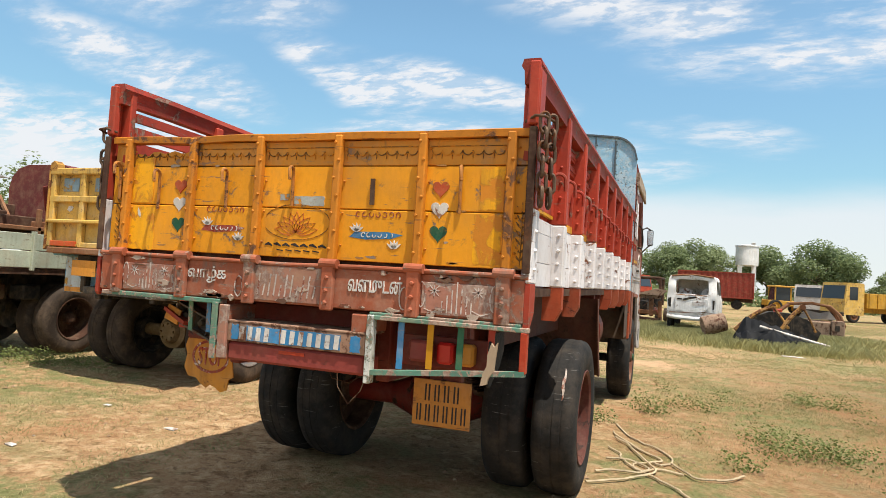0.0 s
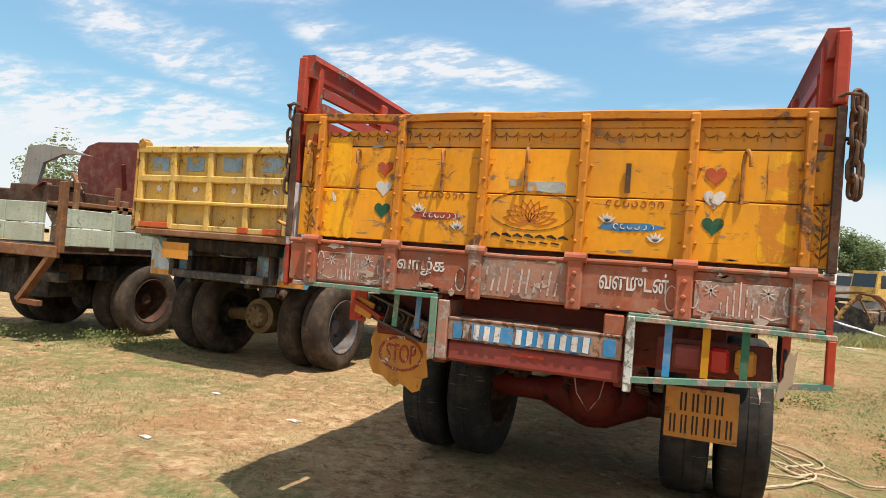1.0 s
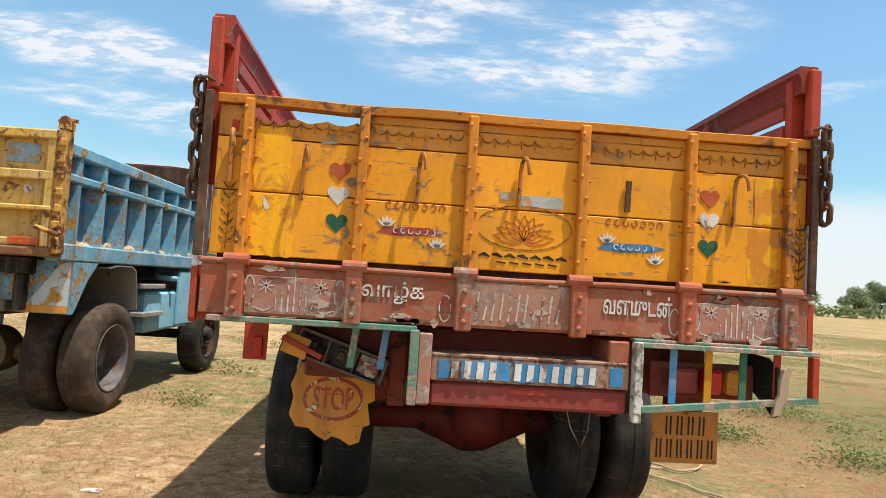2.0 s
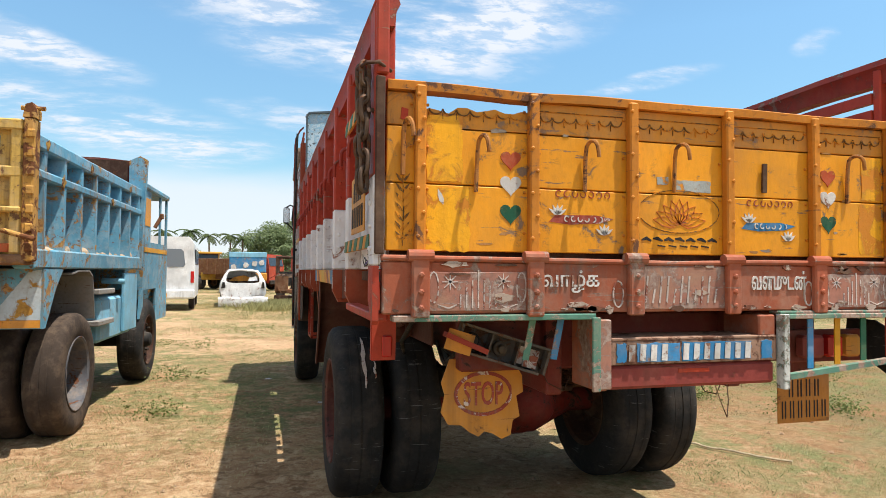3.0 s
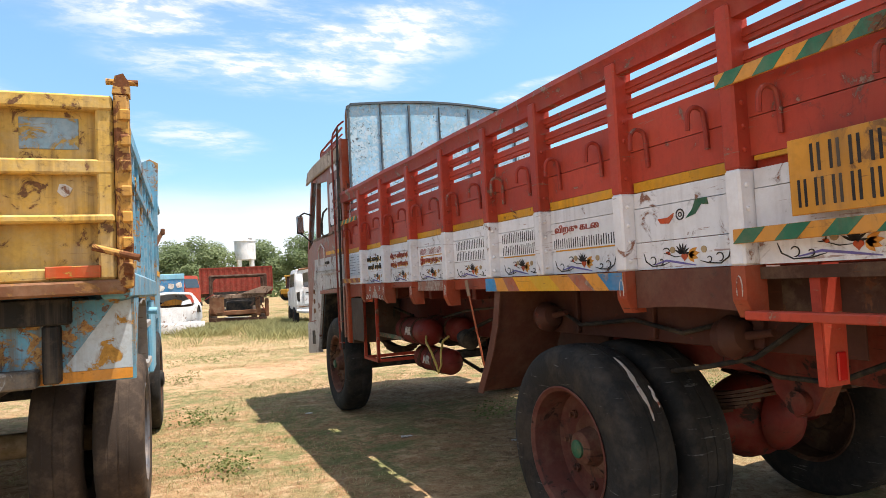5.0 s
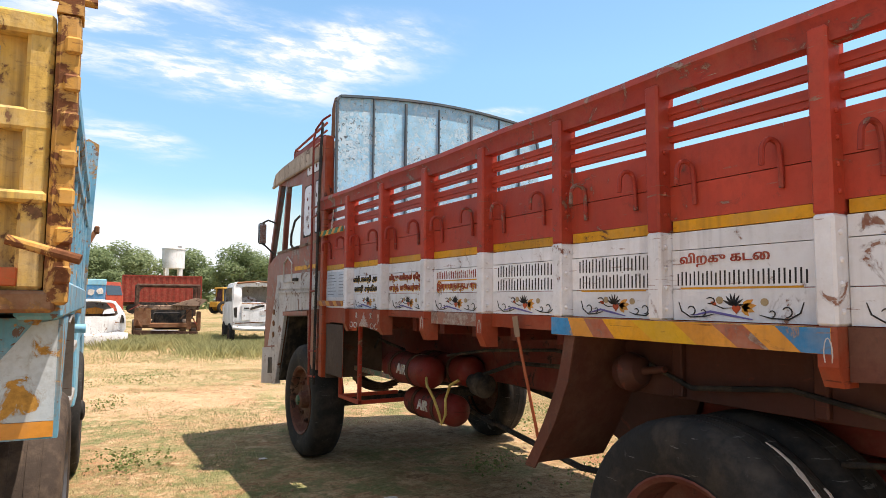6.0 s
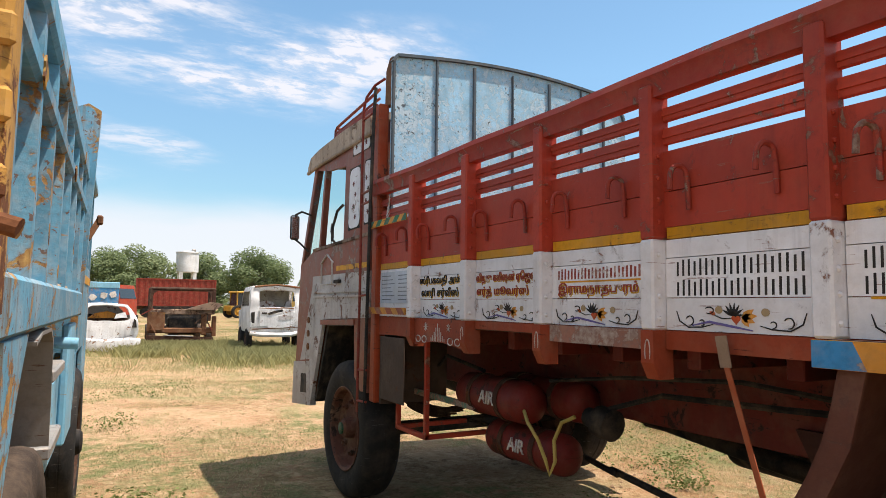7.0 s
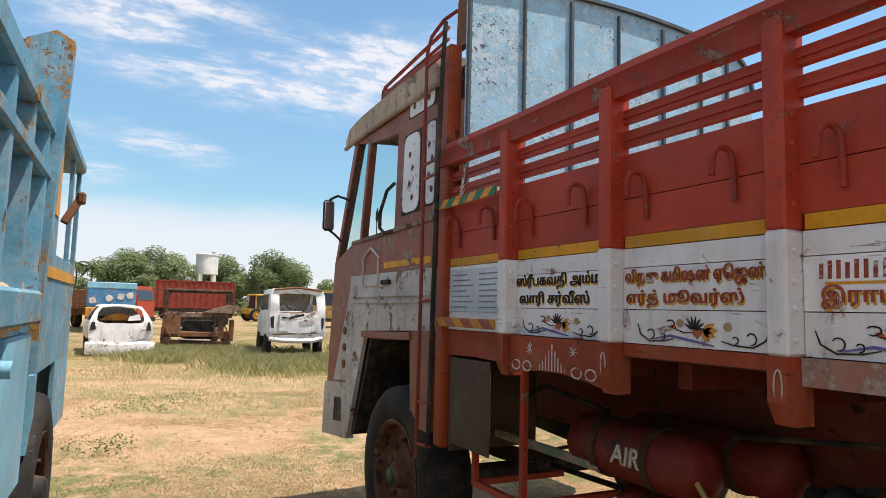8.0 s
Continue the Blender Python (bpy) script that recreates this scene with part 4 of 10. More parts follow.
def gate_drawing(parent, cx):
    with one("painted_gopuram", M["ink_faded"], parent) as bm:
        y0, y1 = REAR + 0.006, REAR + 0.010
        for k in range(7):
            h = (0.05, 0.075, 0.10, 0.135, 0.105, 0.08, 0.05)[k]
            stroke(bm, [(cx - 0.066 + 0.022 * k, 1.272), (cx - 0.066 + 0.022 * k, 1.272 + h)], 0.012, "y", y0, y1)
        stroke(bm, [(cx - 0.15, 1.285), (cx - 0.11, 1.272), (cx - 0.07, 1.288)], 0.006, "y", y0, y1)
        stroke(bm, [(cx + 0.15, 1.285), (cx + 0.11, 1.272), (cx + 0.07, 1.288)], 0.006, "y", y0, y1)
        sparkle(bm, cx - 0.105, 1.365, 0.030, y0, y1)
        sparkle(bm, cx + 0.095, 1.368, 0.028, y0, y1)
        for s in (-1, 1):
            stroke(bm, arc(cx + s * 0.165, 1.345, 0.018, 0, 2 * math.pi, 12, 0.055), 0.005, "y", y0, y1)


gate_drawing(sill, -2.62)
gate_drawing(sill, -0.925)


def lettering(parent, text, mat, origin, height, width, facing, lean=0.0, depth=0.002, name="lettering"):
    """Words in the built-in font, as a thin mesh: height and width in metres; facing 'rear' reads along +x, 'left' along -y."""
    cu = bpy.data.curves.new("words", "FONT")
    cu.body, cu.size, cu.extrude = text, 1.0, 0.5
    cu.resolution_u, cu.shear, cu.offset = 3, lean, 0.012
    tmp = bpy.data.objects.new("words", cu)
    scene.collection.objects.link(tmp)
    dg = bpy.context.evaluated_depsgraph_get()
    me = bpy.data.meshes.new_from_object(tmp.evaluated_get(dg))
    bpy.data.objects.remove(tmp)
    co = np.array([v.co[:] for v in me.vertices]) if len(me.vertices) else np.zeros((1, 3))
    lo, hi = co.min(0), co.max(0)
    sx, sz = width / max(hi[0] - lo[0], 1e-4), height / max(hi[1] - lo[1], 1e-4)
    ox, oy, oz = Vector(origin) - Vector(root_of(parent).location)
    for v in me.vertices:
        u, h, d = (v.co.x - lo[0]) * sx, (v.co.y - lo[1]) * sz, v.co.z * depth * 2
        v.co = (ox + u, oy - d, oz + h) if facing == "rear" else (ox - d, oy - u, oz + h)
    me.materials.clear()
    me.materials.append(mat)
    ob = new(name, me)
    ob.parent = parent
    return ob


lettering(sill, "\u0bb5\u0bbe\u0bb4\u0bcd\u0b95", M["ink_white"], (-2.375, REAR + 0.010, 1.325), 0.085, 0.235, "rear", depth=0.003)
lettering(sill, "\u0bb5\u0bb3\u0bae\u0bc1\u0b9f\u0ba9\u0bcd", M["ink_white"], (-1.455, REAR + 0.010, 1.335), 0.08, 0.27, "rear", depth=0.003)
for k in range(11):
    x = -1.945 + 0.031 * k
    with one("faded_stroke", M["ink_faded"], sill) as bm:
        stroke(bm, [(x, 1.285), (x + 0.010, 1.34 + 0.05 * (k % 3 != 1))], 0.017, "y", REAR + 0.004, REAR + 0.007)
for cx in (-2.405 + 0.30 + 0.045, -1.128 - 0.045):
    with one("painted_loops", M["ink_faded"], sill) as bm:
        stroke(bm, arc(cx, 1.32, 0.022, 0, 2 * math.pi, 12, 0.05), 0.005, "y", REAR + 0.006, REAR + 0.012)

# rear bumper
with one("bumper", M["bumper"], lorry, "maroon steel bumper below a blue name board") as bm:
    box(bm, -2.10, -1.345, REAR + 0.01, REAR + 0.16, 0.958, 1.048, 0.012)
bumper = scene.collection.objects[-1]
# top board in the same tan as the name board
with one("top_board", M["board_tan"], bumper, "sun-bleached tan board on top") as bm:
    box(bm, -2.10, -1.345, REAR + 0.0, REAR + 0.20, 1.1425, 1.154, 0.003)
with one("end_plate", M["sill_pale"], bumper, "chipped end plate") as bm:
    box(bm, -2.150, -2.10, REAR - 0.012, REAR + 0.012, 0.965, 1.225, 0.004)
with one("end_block", M["brown"], bumper) as bm:
    box(bm, -2.150, -2.101, REAR + 0.013, REAR + 0.22, 0.955, 1.225, 0.006)
with one("end_plate", M["brown"], bumper) as bm:
    box(bm, -1.425, -1.345, REAR + 0.004, REAR + 0.22, 1.15, 1.235, 0.006)
with one("corner_angle", M["teal"], bumper) as bm:
    box(bm, -2.184, -2.150, REAR - 0.024, REAR - 0.013, 0.96, 1.235, 0.003)
with one("name_board", M["board_tan"], bumper) as bm:
    box(bm, -2.10, -1.345, REAR + 0.002, REAR + 0.012, 1.052, 1.142, 0.003)
for k, (x0, x1) in enumerate(((-2.072, -2.030), (-1.985, -1.80), (-1.79, -1.47), (-1.42, -1.37))):
    with one("blue_patch", M["bright_blue"], bumper, "worn patch of blue paint" if k == 0 else "") as bm:
        prism(bm, ragged(x0, x1, 1.0615, 1.1325, 60 + k, 0.0035), "y", REAR - 0.0015, REAR + 0.004)
for k in range(12):
    if k != 4:
        x = -2.012 + 0.0475 * k
        with one("white_bar", M["ink_white"], bumper) as bm:
            bar(bm, (x, REAR - 0.004, 1.0655), (x + 0.004, REAR - 0.004, 1.127 + 0.002 * (k % 2)), 0.025, 0.002)
with one("red_smear", M["cage_red"], bumper) as bm:
    box(bm, -1.80, -1.66, REAR + 0.0065, REAR + 0.011, 1.015, 1.03)
with one("rear_crossmember", M["maroon"], lorry) as bm:
    box(bm, -2.60, -0.95, 2.78, 2.86, 1.0, 1.235, 0.01)

# lamp cage beside the bumper
cage = thing("lamp_cage", "chipped green angle frame with coloured bars under the lorry bed", "frame", (-0.97, REAR, 0.95))
with one("post", M["post_chipped"], cage, "white and green chipped post") as bm:
    box(bm, -1.332, -1.300, REAR - 0.026, REAR + 0.02, 0.935, 1.238, 0.004)
with one("top_bar", M["teal"], cage) as bm:
    box(bm, -1.30, -0.60, REAR - 0.022, REAR + 0.012, 1.218, 1.238, 0.003)
with one("bottom_bar", M["teal"], cage) as bm:
    bar(bm, (-1.30, REAR - 0.01, 0.985), (-0.608, REAR - 0.01, 1.052), 0.03, 0.022, (0, 1, 0))
with one("end_post", M["cage_red"], cage) as bm:
    box(bm, -0.632, -0.604, REAR - 0.024, REAR + 0.012, 1.052, 1.218, 0.003)
for bx, mt in ((-1.176, "bright_blue"), (-1.037, "yellow"), (-0.899, "green"), (-0.763, "red_sun")):
    with one("bar", M[mt], cage) as bm:
        bar(bm, (bx + 0.004, REAR + 0.004, 1.225), (bx + 0.002, REAR + 0.004, 1.0 + (bx + 1.3) * 0.095), 0.028, 0.006)
for x0, x1, mt in ((-1.155, -1.045, "bumper"), (-1.02, -0.945, "lens_red"), (-0.925, -0.85, "chevron_orange")):
    with one("lamp", M[mt], cage, "tail lamp segment") as bm:
        box(bm, x0, x1, REAR + 0.05, REAR + 0.11, 1.045, 1.14, 0.012)
with one("lamp_bracket", M["maroon"], cage) as bm:
    box(bm, -1.22, -0.79, REAR + 0.11, REAR + 0.13, 1.02, 1.16, 0.004)
with one("splintered_strip", M["rust_scatter"], cage, "splintered wooden strip with flaking white paint") as bm:
    prism(bm, [(-0.750, 1.165), (-0.737, 1.150), (-0.724, 1.170), (-0.731, 1.10), (-0.735, 1.05), (-0.756, 1.02), (-0.762, 0.995), (-0.790, 0.985), (-0.780, 1.04), (-0.765, 1.07), (-0.764, 1.12)], "y", REAR - 0.03, REAR - 0.012)
with one("torn_sheet", M["tyre"], cage, "torn dark rubber flap hanging edge-on behind the strip") as bm:
    prism(bm, [(REAR - 0.010, 1.165), (REAR + 0.06, 1.20), (REAR + 0.20, 1.205), (REAR + 0.21, 1.12), (REAR + 0.15, 1.05), (REAR + 0.07, 1.01), (REAR + 0.01, 0.975), (REAR - 0.010, 0.985)], "x", -0.768, -0.758)


def number_plate(parent, name, facing, a, b, z0, z1, d, mat):
    """A yellow plate with two rows of dark bars."""
    with one(name, mat, parent, "yellow plate with two rows of dark bars") as bm:
        if facing == "rear":
            box(bm, a, b, d, d + 0.006, z0, z1, 0.003)
        else:
            box(bm, d, d + 0.006, a, b, z0, z1, 0.003)
    pl = scene.collection.objects[-1]
    h = z1 - z0
    for row, n in ((0.72, 8), (0.28, 12)):
        span = abs(b - a) * (0.66 if n == 8 else 0.92)
        mid = (a + b) / 2
        for k in range(n):
            with one("dark_bar", M["ink"], pl) as bm:
                c = mid - span / 2 + span * (k + (0.62 if k % 2 == 0 else 0.38)) / n
                w = span / n * 0.34
                zc = z0 + h * row
                if facing == "rear":
                    box(bm, c - w / 2, c + w / 2, d - 0.002, d + 0.001, zc - h * 0.18, zc + h * 0.18, 0.004)
                else:
                    box(bm, d - 0.002, d + 0.001, c - w / 2, c + w / 2, zc - h * 0.18, zc + h * 0.18, 0.004)
    return pl


number_plate(lorry, "number_plate", "rear", -1.172, -0.890, 0.742, 0.953, 2.675, M["plate_shaded"])
with one("plate_bracket", M["maroon"], lorry) as bm:
    box(bm, -1.10, -0.95, 2.69, 2.75, 0.80, 1.2, 0.005)
    box(bm, -1.12, -0.90, 2.682, 2.69, 0.76, 0.93, 0.003)

# painted flap plate hanging at the other side, with a bent lamp bracket
with one("mud_flap", M["chevron_orange"], lorry, "orange scalloped metal flap with a red ring") as bm:
    poly = [(-2.625, 1.045), (-2.36, 1.045), (-2.31, 0.97), (-2.305, 0.90), (-2.335, 0.885), (-2.32, 0.80), (-2.35, 0.785), (-2.36, 0.725), (-2.40, 0.71), (-2.44, 0.735), (-2.475, 0.745), (-2.50, 0.725), (-2.54, 0.745), (-2.575, 0.775), (-2.63, 0.78), (-2.66, 0.83), (-2.645, 0.90), (-2.66, 0.95)]
    prism(bm, poly, "y", 2.845, 2.853)
flap = scene.collection.objects[-1]
with one("ring", M["ink_red"], flap) as bm:
    stroke(bm, arc(-2.48, 0.90, 0.12, 0, 2 * math.pi, 22, 0.085), 0.014, "y", 2.841, 2.847)
lettering(flap, "STOP", M["ink_red"], (-2.565, 2.844, 0.852), 0.098, 0.17, "rear", depth=0.003)
LD = Vector((0.32, -0.04, -0.10)).normalized()      # the broken lamp box leans along this line
LO, LU = Vector((-2.62, 2.70, 1.15)), Vector((0.298, 0, 0.955)).normalized()


def lamp_slab(bm, a0, a1, u0, u1, d0, d1):
    """A slab of the leaning lamp box: along it, up it, and back from its face."""
    back = LD.cross(LU) * -1
    back = back if back.y > 0 else -back
    v = [LO + LD * a + LU * u + back * d for a in (a0, a1) for u in (u0, u1) for d in (d0, d1)]
    face_up(bm, v, [(0, 1, 3, 2), (4, 6, 7, 5), (0, 4, 5, 1), (2, 3, 7, 6), (0, 2, 6, 4), (1, 5, 7, 3)])


with one("lamp_holder", M["grey_rust"], lorry, "broken lamp housing of bent grey metal with empty sockets") as bm:
    lamp_slab(bm, 0.0, 0.36, -0.055, 0.055, 0.075, 0.085)
    lamp_slab(bm, 0.0, 0.36, 0.047, 0.057, -0.004, 0.076)
    lamp_slab(bm, 0.0, 0.34, -0.057, -0.047, 0.01, 0.076)
    lamp_slab(bm, -0.008, 0.002, -0.055, 0.055, 0.0, 0.076)
    lamp_slab(bm, 0.356, 0.366, -0.050, 0.048, 0.01, 0.076)
    lamp_slab(bm, 0.118, 0.124, -0.047, 0.047, 0.005, 0.076)
    lamp_slab(bm, 0.236, 0.242, -0.047, 0.047, 0.020, 0.076)
lamp_box = last()
for a in (0.06, 0.18):
    with one("lamp_socket", M["black"], lamp_box, "", True) as bm:
        o = LO + LD * a
        lathe(bm, o + Vector((0, 0.066, 0)), (0, -1, 0), [(0.03, 0), (0.03, 0.018), (0.018, 0.02), (0.016, 0.045), (0.006, 0.05)], 14)
with one("cracked_reflector", M["ink_faded"], lamp_box, "cracked pale reflector") as bm:
    lamp_slab(bm, 0.25, 0.335, -0.035, 0.035, 0.055, 0.066)
    lamp_slab(bm, 0.275, 0.33, -0.040, 0.012, 0.036, 0.050)
with one("lens_shard", M["chevron_orange"], lamp_box, "broken orange lens") as bm:
    lamp_slab(bm, -0.055, 0.05, -0.062, 0.020, -0.010, -0.003)
with one("lamp_arm", M["red_sun"], lorry) as bm:
    bar(bm, (-2.68, 2.72, 1.16), (-2.52, 2.70, 1.09), 0.08, 0.02, (0, 1, 0))
for px, mt in ((-2.385, "teal"), (-2.27, "bright_blue")):
    with one("strap", M[mt], lorry) as bm:
        bar(bm, (px, REAR + 0.06, 1.24), (px - 0.02, REAR + 0.09, 1.07), 0.026, 0.005)

# deck, chassis and running gear
with one("deck", M["rust_dark"], lorry, "worn steel load deck") as bm:
    box(bm, -2.815, -0.67, REAR + 0.062, 8.28, 1.36, 1.40)
with one("deck_edge", M["rust_dark"], lorry, "worn edge strip of the load deck with gaps beside it") as bm:
    for y0, y1 in ((REAR + 0.062, 7.60), (7.83, 8.28)):
        box(bm, -2.93, -2.872, y0, y1, 1.36, 1.40)
    for y0, y1 in ((2.56, 2.66), (3.05, 4.93), (5.00, 5.13), (5.27, 5.36), (5.96, 6.01), (6.60, 7.60), (7.83, 8.28)):
        box(bm, -2.871, -2.816, y0, y1, 1.362, 1.398)
    for y0, y1, x1 in ((5.40, 5.52, -2.840), (5.66, 5.74, -2.836), (6.12, 6.24, -2.838), (6.36, 6.44, -2.844)):
        box(bm, -2.871, x1, y0, y1, 1.364, 1.396)
# dark strip behind the slit under the tailgate, standing in for its shade
with one("deck_lip", M["rust_dark"], lorry) as bm:
    box(bm, -2.93, -0.67, REAR + 0.075, REAR + 0.085, 1.401, 1.50)
for k in range(14):
    with one("cross_bearer", M["maroon"], lorry) as bm:
        yy = 2.95 + 0.39 * k
        box(bm, -2.80 if yy > 5.2 else -2.63, -0.70 if yy > 5.2 else -0.97, yy - 0.03, yy + 0.03, 1.262, 1.358, 0.004)
for rx in (-2.22, -1.36):
    with one("chassis_rail", M["maroon"], lorry) as bm:
        box(bm, rx - 0.035, rx + 0.035, 2.72, 10.15, 0.905, 1.258, 0.008)
for yy in (2.83, 3.9, 5.0, 6.2, 7.4, 8.6):
    with one("crossmember", M["maroon"], lorry) as bm:
        box(bm, -2.185, -1.395, yy - 0.04, yy + 0.04, 1.02, 1.22, 0.006)
RA, FA, WR = 4.45, 8.90, 0.525
with one("rear_axle", M["axle_red"], lorry, "maroon rear axle with round differential housing", True) as bm:
    cyl(bm, (-2.72, RA, WR), (-0.86, RA, WR), 0.085, 18)
    lathe(bm, (-1.70, RA - 0.21, WR + 0.02), (0, 1, 0), [(0.05, 0), (0.13, 0.02), (0.20, 0.08), (0.235, 0.17), (0.235, 0.25), (0.19, 0.33), (0.12, 0.42), (0.08, 0.55)], 26)
    lathe(bm, (-2.05, RA, WR), (1, 0, 0), [(0.09, 0), (0.15, 0.15), (0.21, 0.28), (0.21, 0.45), (0.15, 0.58), (0.09, 0.72)], 22)
with one("axle_cover", M["axle_red"], lorry, "red round axle cover", True) as bm:
    lathe(bm, (-1.66, RA - 0.225, WR + 0.03), (0.15, -1, 0), [(0.175, -0.03), (0.17, 0.0), (0.13, 0.05), (0.07, 0.085), (0.02, 0.095)], 26)
with one("propeller_shaft", M["black"], lorry, "", True) as bm:
    cyl(bm, (-1.74, RA + 0.3, WR + 0.06), (-1.78, 7.6, 0.92), 0.05, 14)
for sx in (-2.22, -1.36):
    with one("leaf_spring", M["rust_dark"], lorry) as bm:
        for k in range(7):
            ln = 0.78 - 0.085 * k
            n = 8
            pts = [(sx, RA - ln + 2 * ln * i / n, 0.745 - 0.018 * k + 0.16 * ((2 * i / n - 1) ** 2) * (ln / 0.78) ** 2) for i in range(n + 1)]
            for p, q in zip(pts, pts[1:]):
                bar(bm, p, q, 0.08, 0.014)
        box(bm, sx - 0.05, sx + 0.05, RA - 0.09, RA + 0.09, 0.59, 0.77, 0.01)
        box(bm, sx - 0.04, sx + 0.04, RA - 0.85, RA - 0.72, 0.86, 1.0, 0.01)
        box(bm, sx - 0.04, sx + 0.04, RA + 0.72, RA + 0.85, 0.86, 1.0, 0.01)
with one("front_axle", M["black"], lorry) as bm:
    box(bm, -2.70, -0.88, FA - 0.05, FA + 0.05, 0.44, 0.54, 0.02)
for sx in (-2.22, -1.36):
    with one("leaf_spring", M["rust_dark"], lorry) as bm:
        for k in range(5):
            ln = 0.72 - 0.10 * k
            pts = [(sx, FA - ln + 2 * ln * i / 8, 0.65 - 0.016 * k + 0.13 * ((i / 4 - 1) ** 2) * (ln / 0.72) ** 2) for i in range(9)]
            for p, q in zip(pts, pts[1:]):
                bar(bm, p, q, 0.08, 0.014)
make_wheel(lorry, -2.82, RA, WR, WR, 0.285, -1, M["tyre"], M["rim_red"], M["hub_rust"], -0.35, 8, 0.10)
make_wheel(lorry, -2.485, RA, WR, WR, 0.285, 1, M["tyre"], M["rust_dark"], M["rust_dark"], -0.2, 0)
make_wheel(lorry, -1.085, RA, WR, WR, 0.285, -1, M["tyre"], M["rust_dark"], M["rust_dark"], -0.2, 0)
make_wheel(lorry, -0.755, RA, WR, WR, 0.285, 1, M["tyre"], M["rim_red"], M["hub_rust"], -0.35, 8, 0.10)
make_wheel(lorry, -2.83, FA, WR, WR, 0.285, -1, M["tyre"], M["hub_rust"], M["hub_rust"], 0.30, 8, 0.085)
make_wheel(lorry, -0.77, FA, WR, WR, 0.285, 1, M["tyre"], M["hub_rust"], M["hub_rust"], 0.30, 8, 0.085)

# pale scuffs on the worn tread
for sx, a0, a1, w in ((-2.795, 24, 64, 0.013), (-2.735, 30, 42, 0.007), (-0.70, 20, 44, 0.010)):
    with one("tyre_scuff", M["ink_faded"], lorry) as bm:
        rows = []
        for k in range(11):
            t = radians(a0 + (a1 - a0) * k / 10)
            ww = w * math.sin(math.pi * (0.06 + 0.88 * k / 10)) * (1 + 0.3 * math.sin(k * 2.3))
            rows.append([bm.verts.new((sx + d * ww + 0.004 * math.sin(k), RA - (WR + e) * math.cos(t), WR + (WR + e) * math.sin(t))) for d, e in ((-1, -0.004), (-0.8, 0.002), (0.8, 0.002), (1, -0.004))])
        for p, q in zip(rows, rows[1:]):
            for k in range(3):
                bm.faces.new((p[k], q[k], q[k + 1], p[k + 1]))


def chips(parent, count, seed, mats, where, axis, d0, d1, size):
    """Torn scraps of paint, each an uneven flake; where(r) gives a place in the plane."""
    r = random.Random(seed)
    for k in range(count):
        a, b = where(r)
        w, h = size * r.uniform(0.5, 2.2), size * r.uniform(0.15, 0.6)
        n = 11
        poly = [(a + w * math.cos(2 * math.pi * j / n) * r.uniform(0.55, 1.15), b + h * math.sin(2 * math.pi * j / n) * r.uniform(0.5, 1.2)) for j in range(n)]
        with one("paint_flake", M[mats[k % len(mats)]], parent) as bm:
            prism(bm, poly, axis, d0, d1)


def off_straps(r):
    """A place along the sill clear of the hinge straps."""
    while True:
        x = r.uniform(-2.93, -0.67)
        if min(abs(x - q) for q in RIBS) > 0.075:
            return x


chips(sill, 26, 3, ("sill_scrape", "sill_scrape", "brown_bare"), lambda r: (off_straps(r), r.choice((1.428, 1.426, 1.262, 1.265, r.uniform(1.27, 1.42)))), "y", REAR + 0.0042, REAR + 0.014, 0.028)
chips(tail, 15, 4, ("tail_scrape", "bare_grey"), lambda r: (off_straps(r), r.choice((1.487, 1.49, 1.716, 1.918, r.uniform(1.48, 1.62)))), "y", SKIN - 0.0006, SKIN + 0.006, 0.018)

# slatted sides
POSTS = [3.31, 3.913, 4.548, 5.109, 5.744, 6.398, 7.055, 7.72]   # front edges
FRONT = 8.40


def rise(y):
    return 0.006 * (y - 4.4) + 0.016 * max(0.0, 4.0 - y)


def side_board(bm, xo, s, ya, yb, z0, z1, t=0.03, follow=False):
    """A board along the side between two posts; xo outer face, s +1 when the outside is +x."""
    if follow:
        za, zb = rise(ya), rise(yb)
    else:
        za = zb = 0.0
    xi = xo - s * t
    v = [(x, y, z + (za if y == ya else zb)) for x in (xo, xi) for y in (ya, yb) for z in (z0, z1)]
    face_up(bm, v, [(0, 1, 3, 2), (4, 6, 7, 5), (0, 4, 5, 1), (2, 3, 7, 6), (0, 2, 6, 4), (1, 5, 7, 3)])


